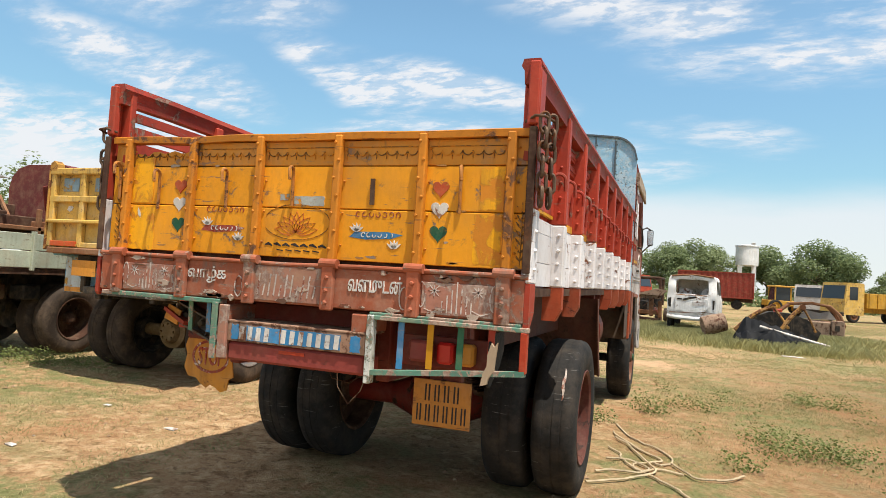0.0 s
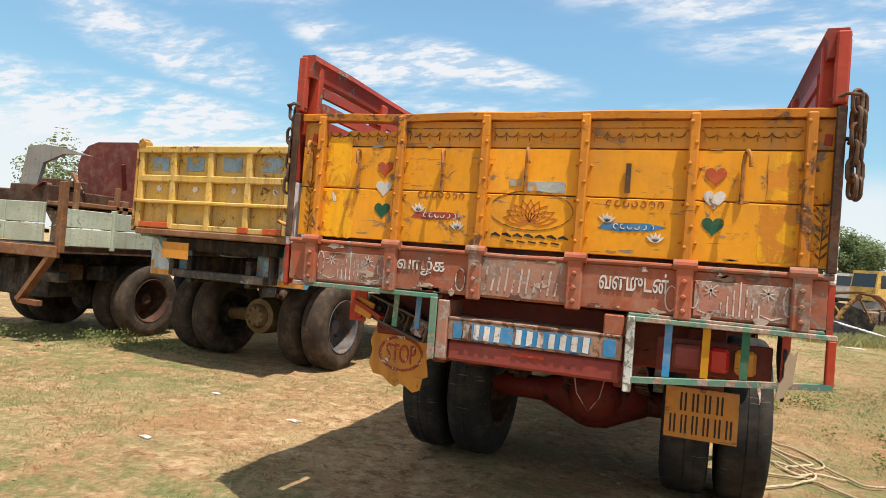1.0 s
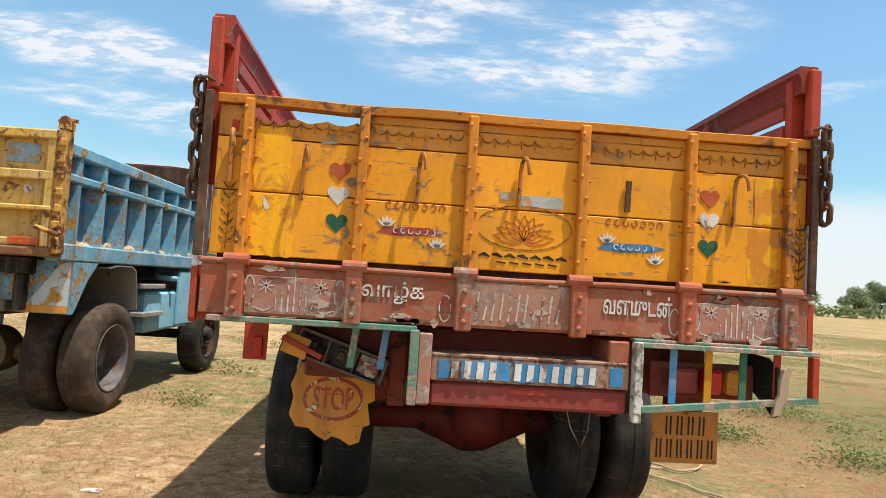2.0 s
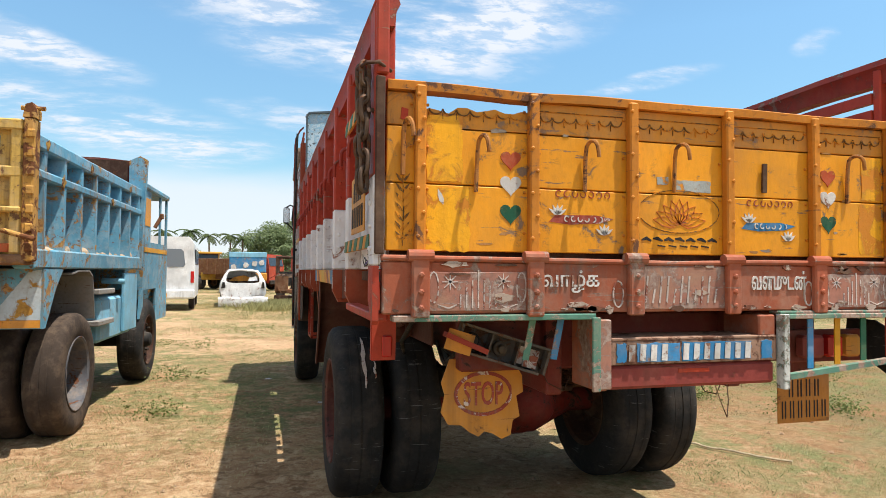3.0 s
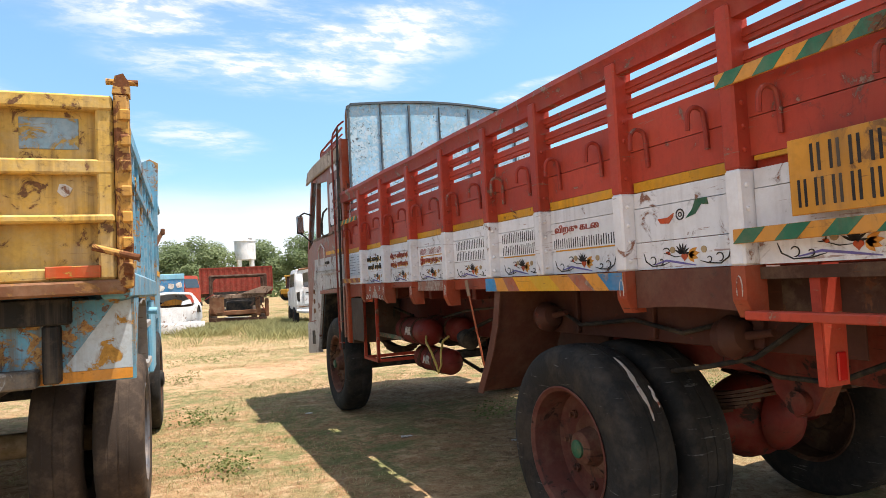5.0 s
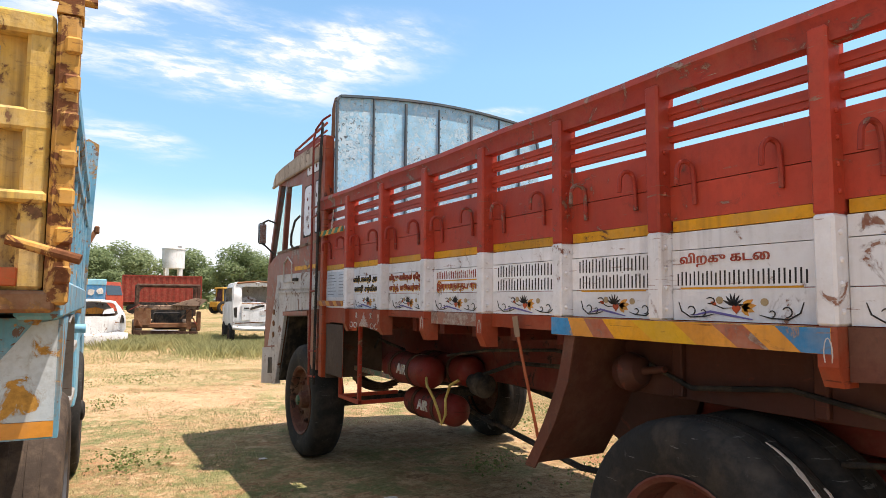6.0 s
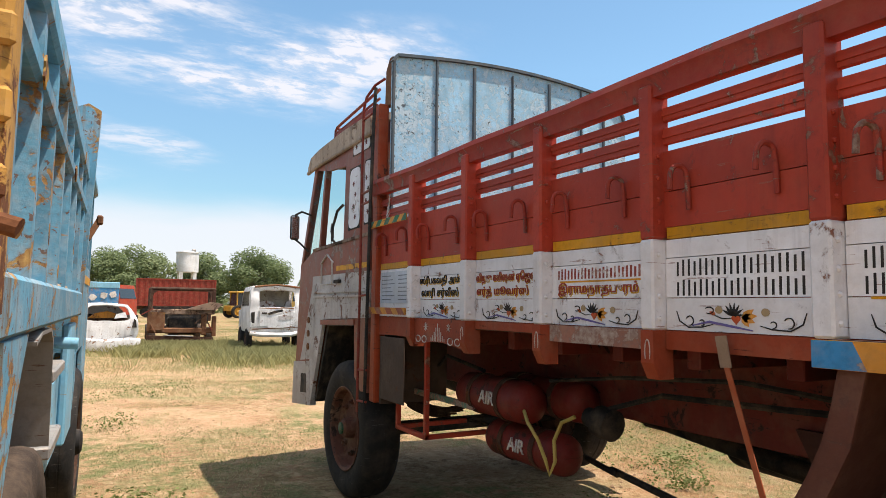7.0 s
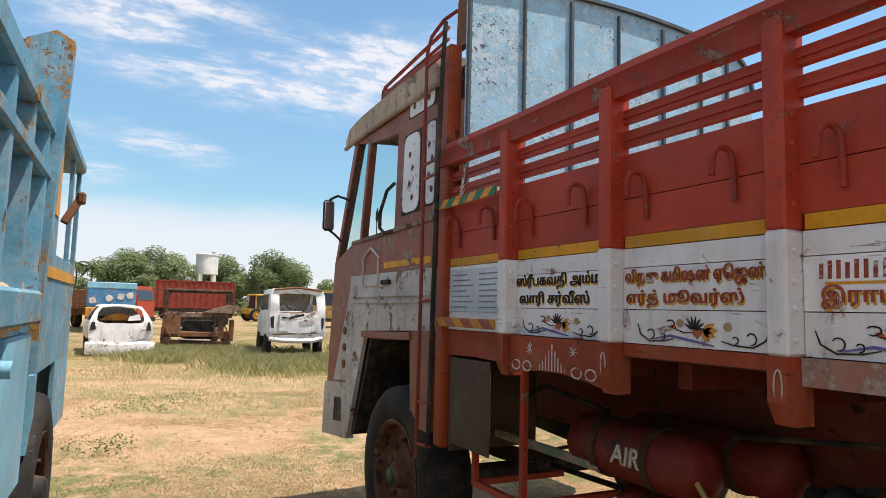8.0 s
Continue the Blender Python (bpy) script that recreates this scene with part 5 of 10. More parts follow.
def build_side(outer, s, name):
    """One side of the bed: boards, slats, posts and rail."""
    xo = outer - s * 0.066                      # outer face of the boards
    edges = [REAR + 0.115] + POSTS + [FRONT - 0.04]
    bays = [(a, b - 0.062) for a, b in zip(edges, edges[1:])]
    with one(name, M["red"], lorry, "oxide red steel side of the bed with slats along the top") as bm:
        box(bm, xo - s * 0.031, xo - s * 0.036, REAR + 0.12, FRONT - 0.05, 1.405, 2.04)
    side = last()
    for i, (a, b) in enumerate(bays):
        for z0, z1, o in ((1.779, 1.908, 0.0), (1.911, None, 0.001)):
            with one("panel", M["red"], side) as bm:
                ta, tb = (2.052 + rise(a), 2.052 + rise(b)) if z1 is None else (z1, z1)
                prism(bm, [(a, z0), (b, z0), (b, tb), (a, ta)], "x", xo + s * o, xo - s * 0.03)
        for z0, z1 in ((2.081, 2.138), (2.168, 2.216)):
            with one("slat", M["red"], side) as bm:
                side_board(bm, xo, s, a, b, z0, z1, 0.026, True)
                side_board(bm, xo + s * 0.006, s, a, b, (z0 + z1) / 2 - 0.007, (z0 + z1) / 2 + 0.007, 0.01, True)
        with one("yellow_strip", M["yellow"], side) as bm:
            if i:
                side_board(bm, xo + s * 0.003, s, a + 0.02, b - 0.012, 1.736, 1.777, 0.02)
            else:
                side_board(bm, xo + s * 0.001, s, a + 0.02, b - 0.012, 1.762, 1.777, 0.02)
        for z0, z1 in ((1.668, 1.733), (1.525, 1.665), (1.410, 1.522)):
            with one("white_board", M["white"], side) as bm:
                side_board(bm, xo + s * (0.002 if z0 < 1.6 else 0.0), s, a + 0.004, b - 0.004, z0, z1, 0.03)
        mid = (a + b) / 2
        axis = "-x" if s < 0 else "+x"
        hook(side, xo, mid - 0.13 * (b - a) / 0.57 - 0.03, 1.965, 0.125, axis, 0.0, 0.0095, M["rail_red"])
        hook(side, xo, mid + 0.20 * (b - a) / 0.57 - 0.03, 1.955, 0.125, axis, 0.0, 0.0095, M["rail_red"])
    for e in POSTS:
        zt = 2.300 + rise(e)
        with one("post", M["red_sun"], side) as bm:
            box(bm, outer, outer - s * 0.10, e - 0.062, e, 1.735, zt, 0.008)
            rivets(bm, [(outer - s * 0.035, e - 0.062, z) for z in (1.80, 1.88, 1.96, 2.04)], (0, -1, 0), 0.009, 0.008)
        with one("post_band", M["white"], side) as bm:
            box(bm, outer + s * 0.001, outer - s * 0.10, e - 0.063, e + 0.001, 1.408, 1.735, 0.008)
            rivets(bm, [(outer - s * 0.03, e - 0.062, z) for z in (1.45, 1.53, 1.60, 1.68)], (0, -1, 0), 0.010, 0.009)
        if 4.0 < e < 5.2:
            continue
        with one("post_foot", M["apron"], side) as bm:
            low = 1.232
            prism(bm, [(outer, 1.408), (outer, low + 0.06), (outer - s * 0.03, low), (outer - s * 0.10, low), (outer - s * 0.10, 1.408)], "y", e - 0.060, e - 0.001)
    # corner posts
    with one("rear_post", M["red_sun"], side) as bm:
        box(bm, outer, outer - s * 0.022, REAR + 0.012, REAR + 0.115, 1.735, 2.33, 0.006)
        box(bm, outer - s * 0.002, outer - s * 0.085, REAR + 0.075, REAR + 0.115, 1.735, 2.33, 0.006)
        box(bm, outer - s * 0.004, outer - s * 0.050, REAR - 0.002, REAR + 0.04, 2.085, 2.355, 0.006)
    with one("post_band", M["white"], side) as bm:
        box(bm, outer + s * 0.001, outer - s * 0.023, REAR + 0.011, REAR + 0.116, 1.42, 1.735, 0.006)
        rivets(bm, [(outer + s * 0.001, REAR + 0.06, z) for z in (1.48, 1.56, 1.64)], (s, 0, 0), 0.010, 0.01)
    with one("corner_edge", M["rust_dark"], side, "grimy dark corner edge") as bm:
        box(bm, outer - s * 0.003, outer - s * 0.036, REAR - 0.006, REAR + 0.0105, 1.46, 2.075, 0.004)
    with one("post_foot", M["red_sun"], side) as bm:
        prism(bm, [(REAR + 0.014, 1.42), (REAR + 0.014, 1.232), (REAR + 0.03, 1.215), (REAR + 0.115, 1.30), (REAR + 0.115, 1.42)], "x", outer, outer - s * 0.022)
    with one("front_post", M["orange_post"], side, "orange-red front post") as bm:
        box(bm, outer - s * 0.03, outer - s * 0.11, FRONT - 0.11, FRONT - 0.02, 0.80, 2.96, 0.010)
    with one("top_rail", M["rail_red"], side, "", True) as bm:
        n = 16
        rows = []
        pts = [(outer - s * 0.045, REAR + 0.02 + (FRONT - 0.06 - REAR) * k / n, 2.316 + rise(REAR + (FRONT - REAR) * k / n) + 0.004 * math.sin(k * 1.7)) for k in range(n + 1)]
        prof = [(-0.028, -0.068), (-0.032, -0.010), (-0.046, 0.012), (-0.036, 0.042), (0.036, 0.042), (0.046, 0.012), (0.032, -0.010), (0.028, -0.068)]
        for p in pts:
            rows.append([bm.verts.new((p[0] + dx, p[1], p[2] + dz)) for dx, dz in prof])
        for p, q in zip(rows, rows[1:]):
            for k in range(8):
                bm.faces.new((p[k], q[k], q[(k + 1) % 8], p[(k + 1) % 8]))
        bm.faces.new(rows[0])
        bm.faces.new(list(reversed(rows[-1])))
    return side


left_side = build_side(LEFT, -1, "left_side")
right_side = build_side(RIGHT, 1, "right_side")


def chevrons(parent, x, s, y0, y1, z0, z1, slant, n, mats):
    """A board of slanting stripes."""
    with one("striped_board", M[mats[0]], parent, "board with slanting green and orange stripes") as bm:
        box(bm, x, x - s * 0.012, y0, y1, z0, z1, 0.002)
    b = scene.collection.objects[-1]
    step = (y1 - y0) / n
    for k in range(0, n):
        if mats[1 + k % (len(mats) - 1)] == mats[0]:
            continue
        a = y0 + step * k
        poly = [(a, z0 + 0.001), (a + step, z0 + 0.001), (a + step + slant, z1 - 0.001), (a + slant, z1 - 0.001)]
        poly = [(min(max(p[0], y0), y1), p[1]) for p in poly]
        if abs(poly[0][0] - poly[1][0]) < 1e-4:
            poly = poly[1:]
        elif abs(poly[2][0] - poly[3][0]) < 1e-4:
            poly = poly[:3]
        with one("stripe", M[mats[1 + k % (len(mats) - 1)]], b) as bm:
            prism(bm, poly, "x", x + s * 0.0015, x - s * 0.004)


chevrons(left_side, LEFT - 0.004, -1, 2.62, 3.32, 2.022, 2.072, -0.05, 9, ("chevron_orange", "green", "chevron_orange"))
chevrons(left_side, LEFT - 0.006, -1, 2.57, 3.285, 1.482, 1.532, -0.05, 9, ("chevron_orange", "green", "chevron_orange"))
chevrons(left_side, LEFT - 0.004, -1, 7.74, 8.38, 2.035, 2.08, -0.05, 9, ("chevron_orange", "green", "chevron_orange"))
chevrons(left_side, LEFT - 0.002, -1, 7.74, 8.36, 1.425, 1.47, 0.05, 7, ("chevron_orange", "brown", "chevron_orange"))
with one("striped_board", M["yellow"], left_side, "board with slanting blue, orange, brown and yellow stripes") as bm:
    box(bm, LEFT - 0.001, LEFT + 0.011, 3.87, 5.112, 1.328, 1.405, 0.002)
stripes = last()
CUTS = [(5.111, 5.111), (5.0, 4.965), (4.90, 4.84), (4.79, 4.72), (4.63, 4.52), (4.43, 4.33), (4.27, 4.17), (4.15, 4.06), (4.04, 3.96), (3.872, 3.872)]
for (t0, b0), (t1, b1), mt in zip(CUTS, CUTS[1:], ("bright_blue", "chevron_orange", "brown", "yellow", "stripe_yellow", "chevron_orange", "brown", "chevron_orange", "bright_blue")):
    if mt == "yellow":
        continue
    with one("stripe", M[mt], stripes) as bm:
        prism(bm, [(t0, 1.404), (b0, 1.329), (b1, 1.329), (t1, 1.404)], "x", LEFT - 0.0025, LEFT + 0.003)
number_plate(left_side, "number_plate", "left", 2.70, 3.06, 1.552, 1.785, LEFT - 0.004, M["plate"])


# ---- lorry: painting and lettering on the side boards ----
SX = LEFT + 0.066          # outer face of the boards
B0, B1 = SX - 0.0045, SX + 0.001


BAYS = [(a, b - 0.062) for a, b in zip([REAR + 0.115] + POSTS, POSTS + [FRONT - 0.04])]


def flourish(parent, y, z, k, w):
    """A painted spray across a board: scrolls at both ends, dark fan petals, red heart, orange petals, pale buds, violet tail."""
    q = w / 0.57
    for s in (1, -1):
        with one("painted_scroll", M["ink"], parent) as bm:
            e = y + s * 0.235 * q
            stroke(bm, [(e, z + 0.012), (e - s * 0.012 * q, z - 0.022), (e - s * 0.05 * q, z - 0.043), (e - s * 0.11 * q, z - 0.040), (e - s * 0.15 * q, z - 0.030)], 0.0045, "x", B0, B1)
            stroke(bm, arc(e - s * 0.055 * q, z - 0.020, 0.016, 0.5, 5.0, 9), 0.0036, "x", B0, B1)
            stroke(bm, arc(e - s * 0.105 * q, z - 0.026, 0.010, 0.5, 5.0, 8), 0.0034, "x", B0, B1)
    with one("painted_spray", M["ink"], parent) as bm:
        for a in (20, 44, 68, 92, 116, 140, 164):
            prism(bm, leaf_poly(y + 0.010, z - 0.002, radians(a + 8), 0.044, 0.0085), "x", B0, B1)
        stroke(bm, arc(y + 0.10 * q, z + 0.016, 0.018, 0.6, 5.4, 8, 0.011), 0.004, "x", B0, B1)
        stroke(bm, [(y + 0.09 * q, z + 0.004), (y + 0.05 * q, z - 0.010), (y + 0.01, z - 0.008)], 0.004, "x", B0, B1)
    with one("painted_petals", M["chevron_orange"], parent) as bm:
        for a, ln in ((-20, 0.05), (5, 0.055), (30, 0.05), (-50, 0.04)):
            prism(bm, leaf_poly(y - 0.022, z - 0.004, radians(180 - a), ln, 0.020), "x", B0 + 0.0005, B1)
    with one("painted_flower", M["heart_red"], parent) as bm:
        prism(bm, heart_poly(y - 0.002, z - 0.012, 0.017), "x", B0 - 0.001, B1)
    with one("painted_petal", M["heart_red"], parent) as bm:
        prism(bm, leaf_poly(y + 0.075 * q, z + 0.002, 0.4, 0.026, 0.013), "x", B0, B1)
    for dy, dz in ((0.062, 0.018), (-0.105, 0.012)):
        with one("painted_bud", M["bud"], parent) as bm:
            prism(bm, arc(y + dy * q, z + dz, 0.014, 0, 2 * math.pi * 8 / 9, 8, 0.013), "x", B0, B1)
    with one("painted_tail", M["violet"], parent) as bm:
        stroke(bm, [(y + 0.17 * q, z - 0.036), (y + 0.10 * q, z - 0.022), (y + 0.02, z - 0.034), (y - 0.06 * q, z - 0.046)], 0.008, "x", B0, B1)


M["bud"] = paint("tan bud paint", (0.42, 0.30, 0.16), None, 0, dusty=0.2, rough=0.6)
M["violet"] = paint("violet lettering", (0.16, 0.13, 0.36), None, 0, dusty=0.2, rough=0.6)


def bars(parent, y1, y0, z, h, n, mat, w=0.58, under=None):
    """A row of upright bars from y1 down to y0, in place of writing."""
    step = (y1 - y0) / n
    for k in range(n):
        c = y1 - step * (k + 0.5)
        with one("dark_bar" if mat is M["ink"] else "writing_bar", mat, parent) as bm:
            u, v = step * w / 2, h * (1 if k % 3 else 0.86)
            prism(bm, [(c - u, z), (c + u, z), (c + u - 0.001, z + v), (c - u - 0.001, z + v)], "x", B0 + 0.002, B1)
    if under:
        with one("painted_underline", under, parent) as bm:
            box(bm, B0 + 0.001, B1, y0 + 0.02, y1 - 0.02, z - 0.014, z - 0.007)


def words(text, ink, y, z, h, width):
    """A line of brush lettering with a yellow stroke cast below it."""
    lettering(left_side, text, M["stripe_yellow"], (B0 + 0.0030, y - 0.004, z - 0.007), h, width, "left", 0.0, 0.0015, "lettering_shade")
    lettering(left_side, text, M[ink], (B0 + 0.0012, y, z), h, width, "left", 0.0, 0.0030)


for i, (a, b) in enumerate(BAYS):
    c, w = (a + b) / 2, (b - a)
    if i < 8:
        flourish(left_side, c + 0.02 * ((i * 7) % 3 - 1), 1.465, i, w)
    if i == 1:
        with one("painted_swirl", M["heart_red"], left_side) as bm:
            prism(bm, [(c + 0.13, 1.612), (c + 0.115, 1.592), (c + 0.07, 1.588), (c + 0.045, 1.612), (c + 0.04, 1.628), (c + 0.075, 1.612)], "x", B0, B1)
        with one("painted_swirl", M["heart_green"], left_side) as bm:
            prism(bm, [(c - 0.13, 1.668), (c - 0.075, 1.668), (c - 0.055, 1.63), (c - 0.02, 1.60), (c - 0.07, 1.612), (c - 0.10, 1.645), (c - 0.135, 1.64)], "x", B0, B1)
        with one("painted_wheel", M["ink"], left_side) as bm:
            stroke(bm, arc(c + 0.008, 1.618, 0.020, 0, 2 * math.pi, 14), 0.005, "x", B0, B1)
            stroke(bm, arc(c + 0.008, 1.618, 0.008, 0, 2 * math.pi, 8), 0.004, "x", B0, B1)
    elif i == 2:
        lettering(left_side, "\u0bb5\u0bbf\u0bb1\u0b95\u0bc1 \u0b95\u0b9f\u0bc8", M["ink_red"], (B0 + 0.002, b - 0.04, 1.602), 0.052, w * 0.62, "left", depth=0.003)
        bars(left_side, b - 0.02, a + 0.05, 1.536, 0.050, 28, M["ink"], 0.36, M["yellow"])
    elif i in (3, 4):
        bars(left_side, b - 0.045, a + 0.045, 1.600, 0.058, 20, M["ink"], 0.36)
        bars(left_side, b - 0.045, a + 0.045, 1.531, 0.056, 20, M["ink"], 0.36, M["yellow"] if i == 3 else None)
    elif i == 5:
        bars(left_side, b - 0.04, a + 0.03, 1.606, 0.046, 24, M["ink_red"], 0.50, M["yellow"])
        words("\u0b87\u0bb0\u0bbe\u0bae\u0ba8\u0bbe\u0ba4\u0baa\u0bc1\u0bb0\u0bae\u0bcd", "ink_red", b - 0.05, 1.532, 0.060, w * 0.80)
    elif i == 6:
        words("\u0bb5\u0bbf\u0bb1\u0b95\u0bc1 \u0b95\u0bae\u0bbf\u0bb7\u0ba9\u0bcd \u0b8f\u0bc6\u0b9c\u0ba9\u0bcd\u0b9f\u0bcd", "ink_red", b - 0.015, 1.600, 0.062, w * 0.95)
        words("\u0b8e\u0bb0\u0bcd\u0ba4\u0bcd \u0bae\u0bc2\u0bb5\u0bb0\u0bcd\u0bb8\u0bcd", "ink_red", b - 0.02, 1.530, 0.060, w * 0.78)
    elif i == 7:
        words("\u0bb8\u0bcd\u0bb0\u0bc0\u0baa\u0b95\u0bb5\u0ba4\u0bbf \u0b85\u0bae\u0bcd\u0bae\u0bbe", "ink", b - 0.005, 1.602, 0.066, w * 0.97)
        words("\u0bb2\u0bbe\u0bb0\u0bbf \u0b9a\u0bb0\u0bcd\u0bb5\u0bc0\u0bb8\u0bcd", "ink", b - 0.03, 1.532, 0.062, w * 0.76)
    elif i == 8:
        with one("notice_sheet", M["notice"], left_side) as bm:
            box(bm, B0, B1, a + 0.02, b - 0.02, 1.50, 1.715, 0.002)
        for r in range(7):
            for q in range(2):
                y = b - 0.05 - q * 0.27
                with one("writing_bar", M["grey_ink"], left_side) as bm:
                    box(bm, B0 - 0.002, B0 + 0.001, y - 0.15 - 0.03 * ((r * 2 + q) % 3), y, 1.522 + 0.027 * r, 1.5275 + 0.027 * r)

with one("painted_wing", M["ink_white"], left_side, "white painted wing") as bm:
    for k in range(6):
        prism(bm, leaf_poly(8.21 - 0.010 * k, 2.085 + 0.026 * k, radians(150 - 6 * k), 0.085 - 0.006 * k, 0.013), "x", SX - 0.0085, SX - 0.005)

# ---- lorry: below the boards ----
M["mudguard"] = paint("mudguard red brown", (0.125, 0.046, 0.030), (0.13, 0.06, 0.04), 0.35, dust=(0.24, 0.14, 0.09), dusty=0.4, rough=0.65)

def apron(parent, ya, yb, zlow, sag, mat, x=LEFT + 0.03):
    with one("apron", mat, parent) as bm:
        n = 8
        low = [(ya + (yb - ya) * k / n, zlow - sag * math.sin(math.pi * k / n)) for k in range(n + 1)]
        prism(bm, low + [(yb, 1.407), (ya, 1.407)], "x", x, x + 0.012)
    return last()


apron(left_side, 3.31, 3.85, 1.25, -0.012, M["mudguard"], LEFT + 0.050)
p8 = apron(left_side, 7.06, 7.655, 1.245, -0.03, M["apron"])
with one("painted_gopuram", M["ink_white"], p8) as bm:
    x0, x1 = LEFT + 0.026, LEFT + 0.031
    for k in range(9):
        h = (0.02, 0.035, 0.055, 0.08, 0.105, 0.08, 0.055, 0.035, 0.02)[k]
        stroke(bm, [(7.27 + 0.02 * k, 1.278), (7.27 + 0.02 * k, 1.278 + h)], 0.006, "x", x0, x1)
    for cy in (7.22, 7.50):
        for k in range(4):
            t = math.pi * k / 4
            stroke(bm, [(cy - 0.025 * math.cos(t), 1.36 - 0.025 * math.sin(t)), (cy + 0.025 * math.cos(t), 1.36 + 0.025 * math.sin(t))], 0.004, "x", x0, x1)
    for cy in (7.12, 7.2, 7.52, 7.6):
        stroke(bm, arc(cy, 1.285, 0.03, 0, 2 * math.pi, 10, 0.02), 0.005, "x", x0, x1)
apron(left_side, 5.75, 6.335, 1.335, 0.0, M["sill_pale"], LEFT + 0.05)
apron(left_side, 6.40, 6.99, 1.365, 0.0, M["apron"], LEFT + 0.06)
apron(left_side, 7.72, 8.30, 1.275, -0.01, M["apron"], LEFT + 0.06)
apron(left_side, 5.11, 5.68, 1.34, 0.0, M["apron"], LEFT + 0.06)
for e in POSTS[:-1]:
    if 4.0 < e < 5.2:
        continue
    with one("painted_leaf", M["ink_faded"], left_side) as bm:
        stroke(bm, arc(e - 0.033, 1.33, 0.012, -0.6, math.pi + 0.6, 10, 0.045), 0.003, "x", LEFT - 0.003, LEFT + 0.002)
with one("locker_back", M["rust_dark"], left_side) as bm:
    box(bm, LEFT + 0.18, LEFT + 0.19, 2.60, 3.26, 1.24, 1.405)
with one("locker_bar", M["red_sun"], left_side, "orange-red bar below the bed") as bm:
    box(bm, LEFT + 0.002, LEFT + 0.06, 2.535, 3.27, 1.226, 1.256, 0.004)
with one("lamp_bracket", M["red_sun"], left_side, "orange-red angle plate with a red reflector") as bm:
    prism(bm, [(LEFT + 0.085, 1.41), (LEFT + 0.195, 1.41), (LEFT + 0.190, 1.02), (LEFT + 0.090, 1.02)], "y", 3.05, 3.056)
    prism(bm, [(3.056, 1.41), (3.085, 1.41), (3.08, 1.02), (3.056, 1.02)], "x", LEFT + 0.085, LEFT + 0.091)
with one("reflector", M["lens_red"], last()) as bm:
    box(bm, LEFT + 0.130, LEFT + 0.172, 3.040, 3.05, 1.035, 1.125, 0.004)
for sx, s in ((LEFT, -1), (RIGHT, 1)):
    host = left_side if s < 0 else right_side
    with one("mudguard", M["mudguard"], host, "rusty red-brown mudguard plate ahead of the rear wheels") as bm:
        pts = [(5.045, 1.33), (5.07, 1.22), (5.10, 1.12), (5.145, 1.02), (5.20, 0.92), (5.265, 0.81), (5.34, 0.70)]
        prism(bm, pts + [(p[0] + 0.014, p[1]) for p in reversed(pts)], "x", sx - s * 0.031, sx - s * 0.52)
    mg = last()
    with one("cheek", M["mudguard"], mg) as bm:
        prism(bm, [(5.043, 1.33), (5.098, 1.12), (5.198, 0.92), (5.338, 0.70), (5.27, 0.70), (5.12, 0.93), (5.03, 1.12), (4.98, 1.33)], "x", sx - s * 0.02, sx - s * 0.03)
    with one("wheel_shield", M["shield"], host, "dusty dark shield behind the front wheel") as bm:
        box(bm, sx - s * 0.05, sx - s * 0.58, 8.22, 8.24, 0.80, 1.27, 0.004)
        box(bm, sx - s * 0.05, sx - s * 0.06, 7.85, 8.22, 0.84, 1.27, 0.004)
with one("hanging_strap", M["strap"], left_side, "frayed red strap hanging from the bed") as bm:
    bar(bm, (LEFT + 0.03, 5.41, 1.31), (LEFT + 0.06, 5.28, 0.80), 0.020, 0.004, (0, 1, 0))
with one("strap_end", M["tan"], left_side) as bm:
    bar(bm, (LEFT + 0.02, 5.42, 1.40), (LEFT + 0.03, 5.41, 1.30), 0.042, 0.004, (0, 1, 0))
for z, x, y0, y1, r in ((0.955, -2.60, 6.95, 7.58, 0.118), (0.700, -2.50, 6.76, 7.40, 0.110), (0.965, -2.36, 6.78, 7.5, 0.110)):
    with one("air_tank", M["tank_red"], lorry, "red cylindrical air tank", True) as bm:
        L = y1 - y0
        lathe(bm, (x, y0, z), (0, 1, 0), [(0.03, -0.05), (r * 0.55, -0.035), (r * 0.9, -0.01), (r, 0.02), (r * 1.01, 0.05), (r, 0.06), (r, L - 0.02), (r * 0.9, L + 0.01), (r * 0.55, L + 0.035), (0.03, L + 0.05)], 28)
    tk = last()
    for yy in (y0 + 0.18, y1 - 0.16):
        with one("tank_band", M["rust_dark"], tk, "", True) as bm:
            lathe(bm, (x, yy - 0.02, z), (0, 1, 0), [(r + 0.001, 0), (r + 0.007, 0), (r + 0.007, 0.04), (r + 0.001, 0.04)], 24, True)
    if x < -2.4:
        lettering(tk, "AIR", M["ink_white"], (x - r - 0.002, y1 - (0.28 if z > 0.8 else 0.24), z - 0.03), 0.075, 0.16, "left", 0.15, depth=0.004)
with one("hose", M["yellow_hose"], lorry, "yellow air hose looped at the tank", True) as bm:
    tube(bm, [(-2.66, 6.93, 0.93), (-2.70, 6.84, 0.88), (-2.68, 6.78, 0.80), (-2.66, 6.74, 0.70), (-2.65, 6.72, 0.63), (-2.63, 6.70, 0.70), (-2.62, 6.72, 0.80), (-2.62, 6.66, 0.90), (-2.60, 6.58, 0.94)], 0.010, 8)
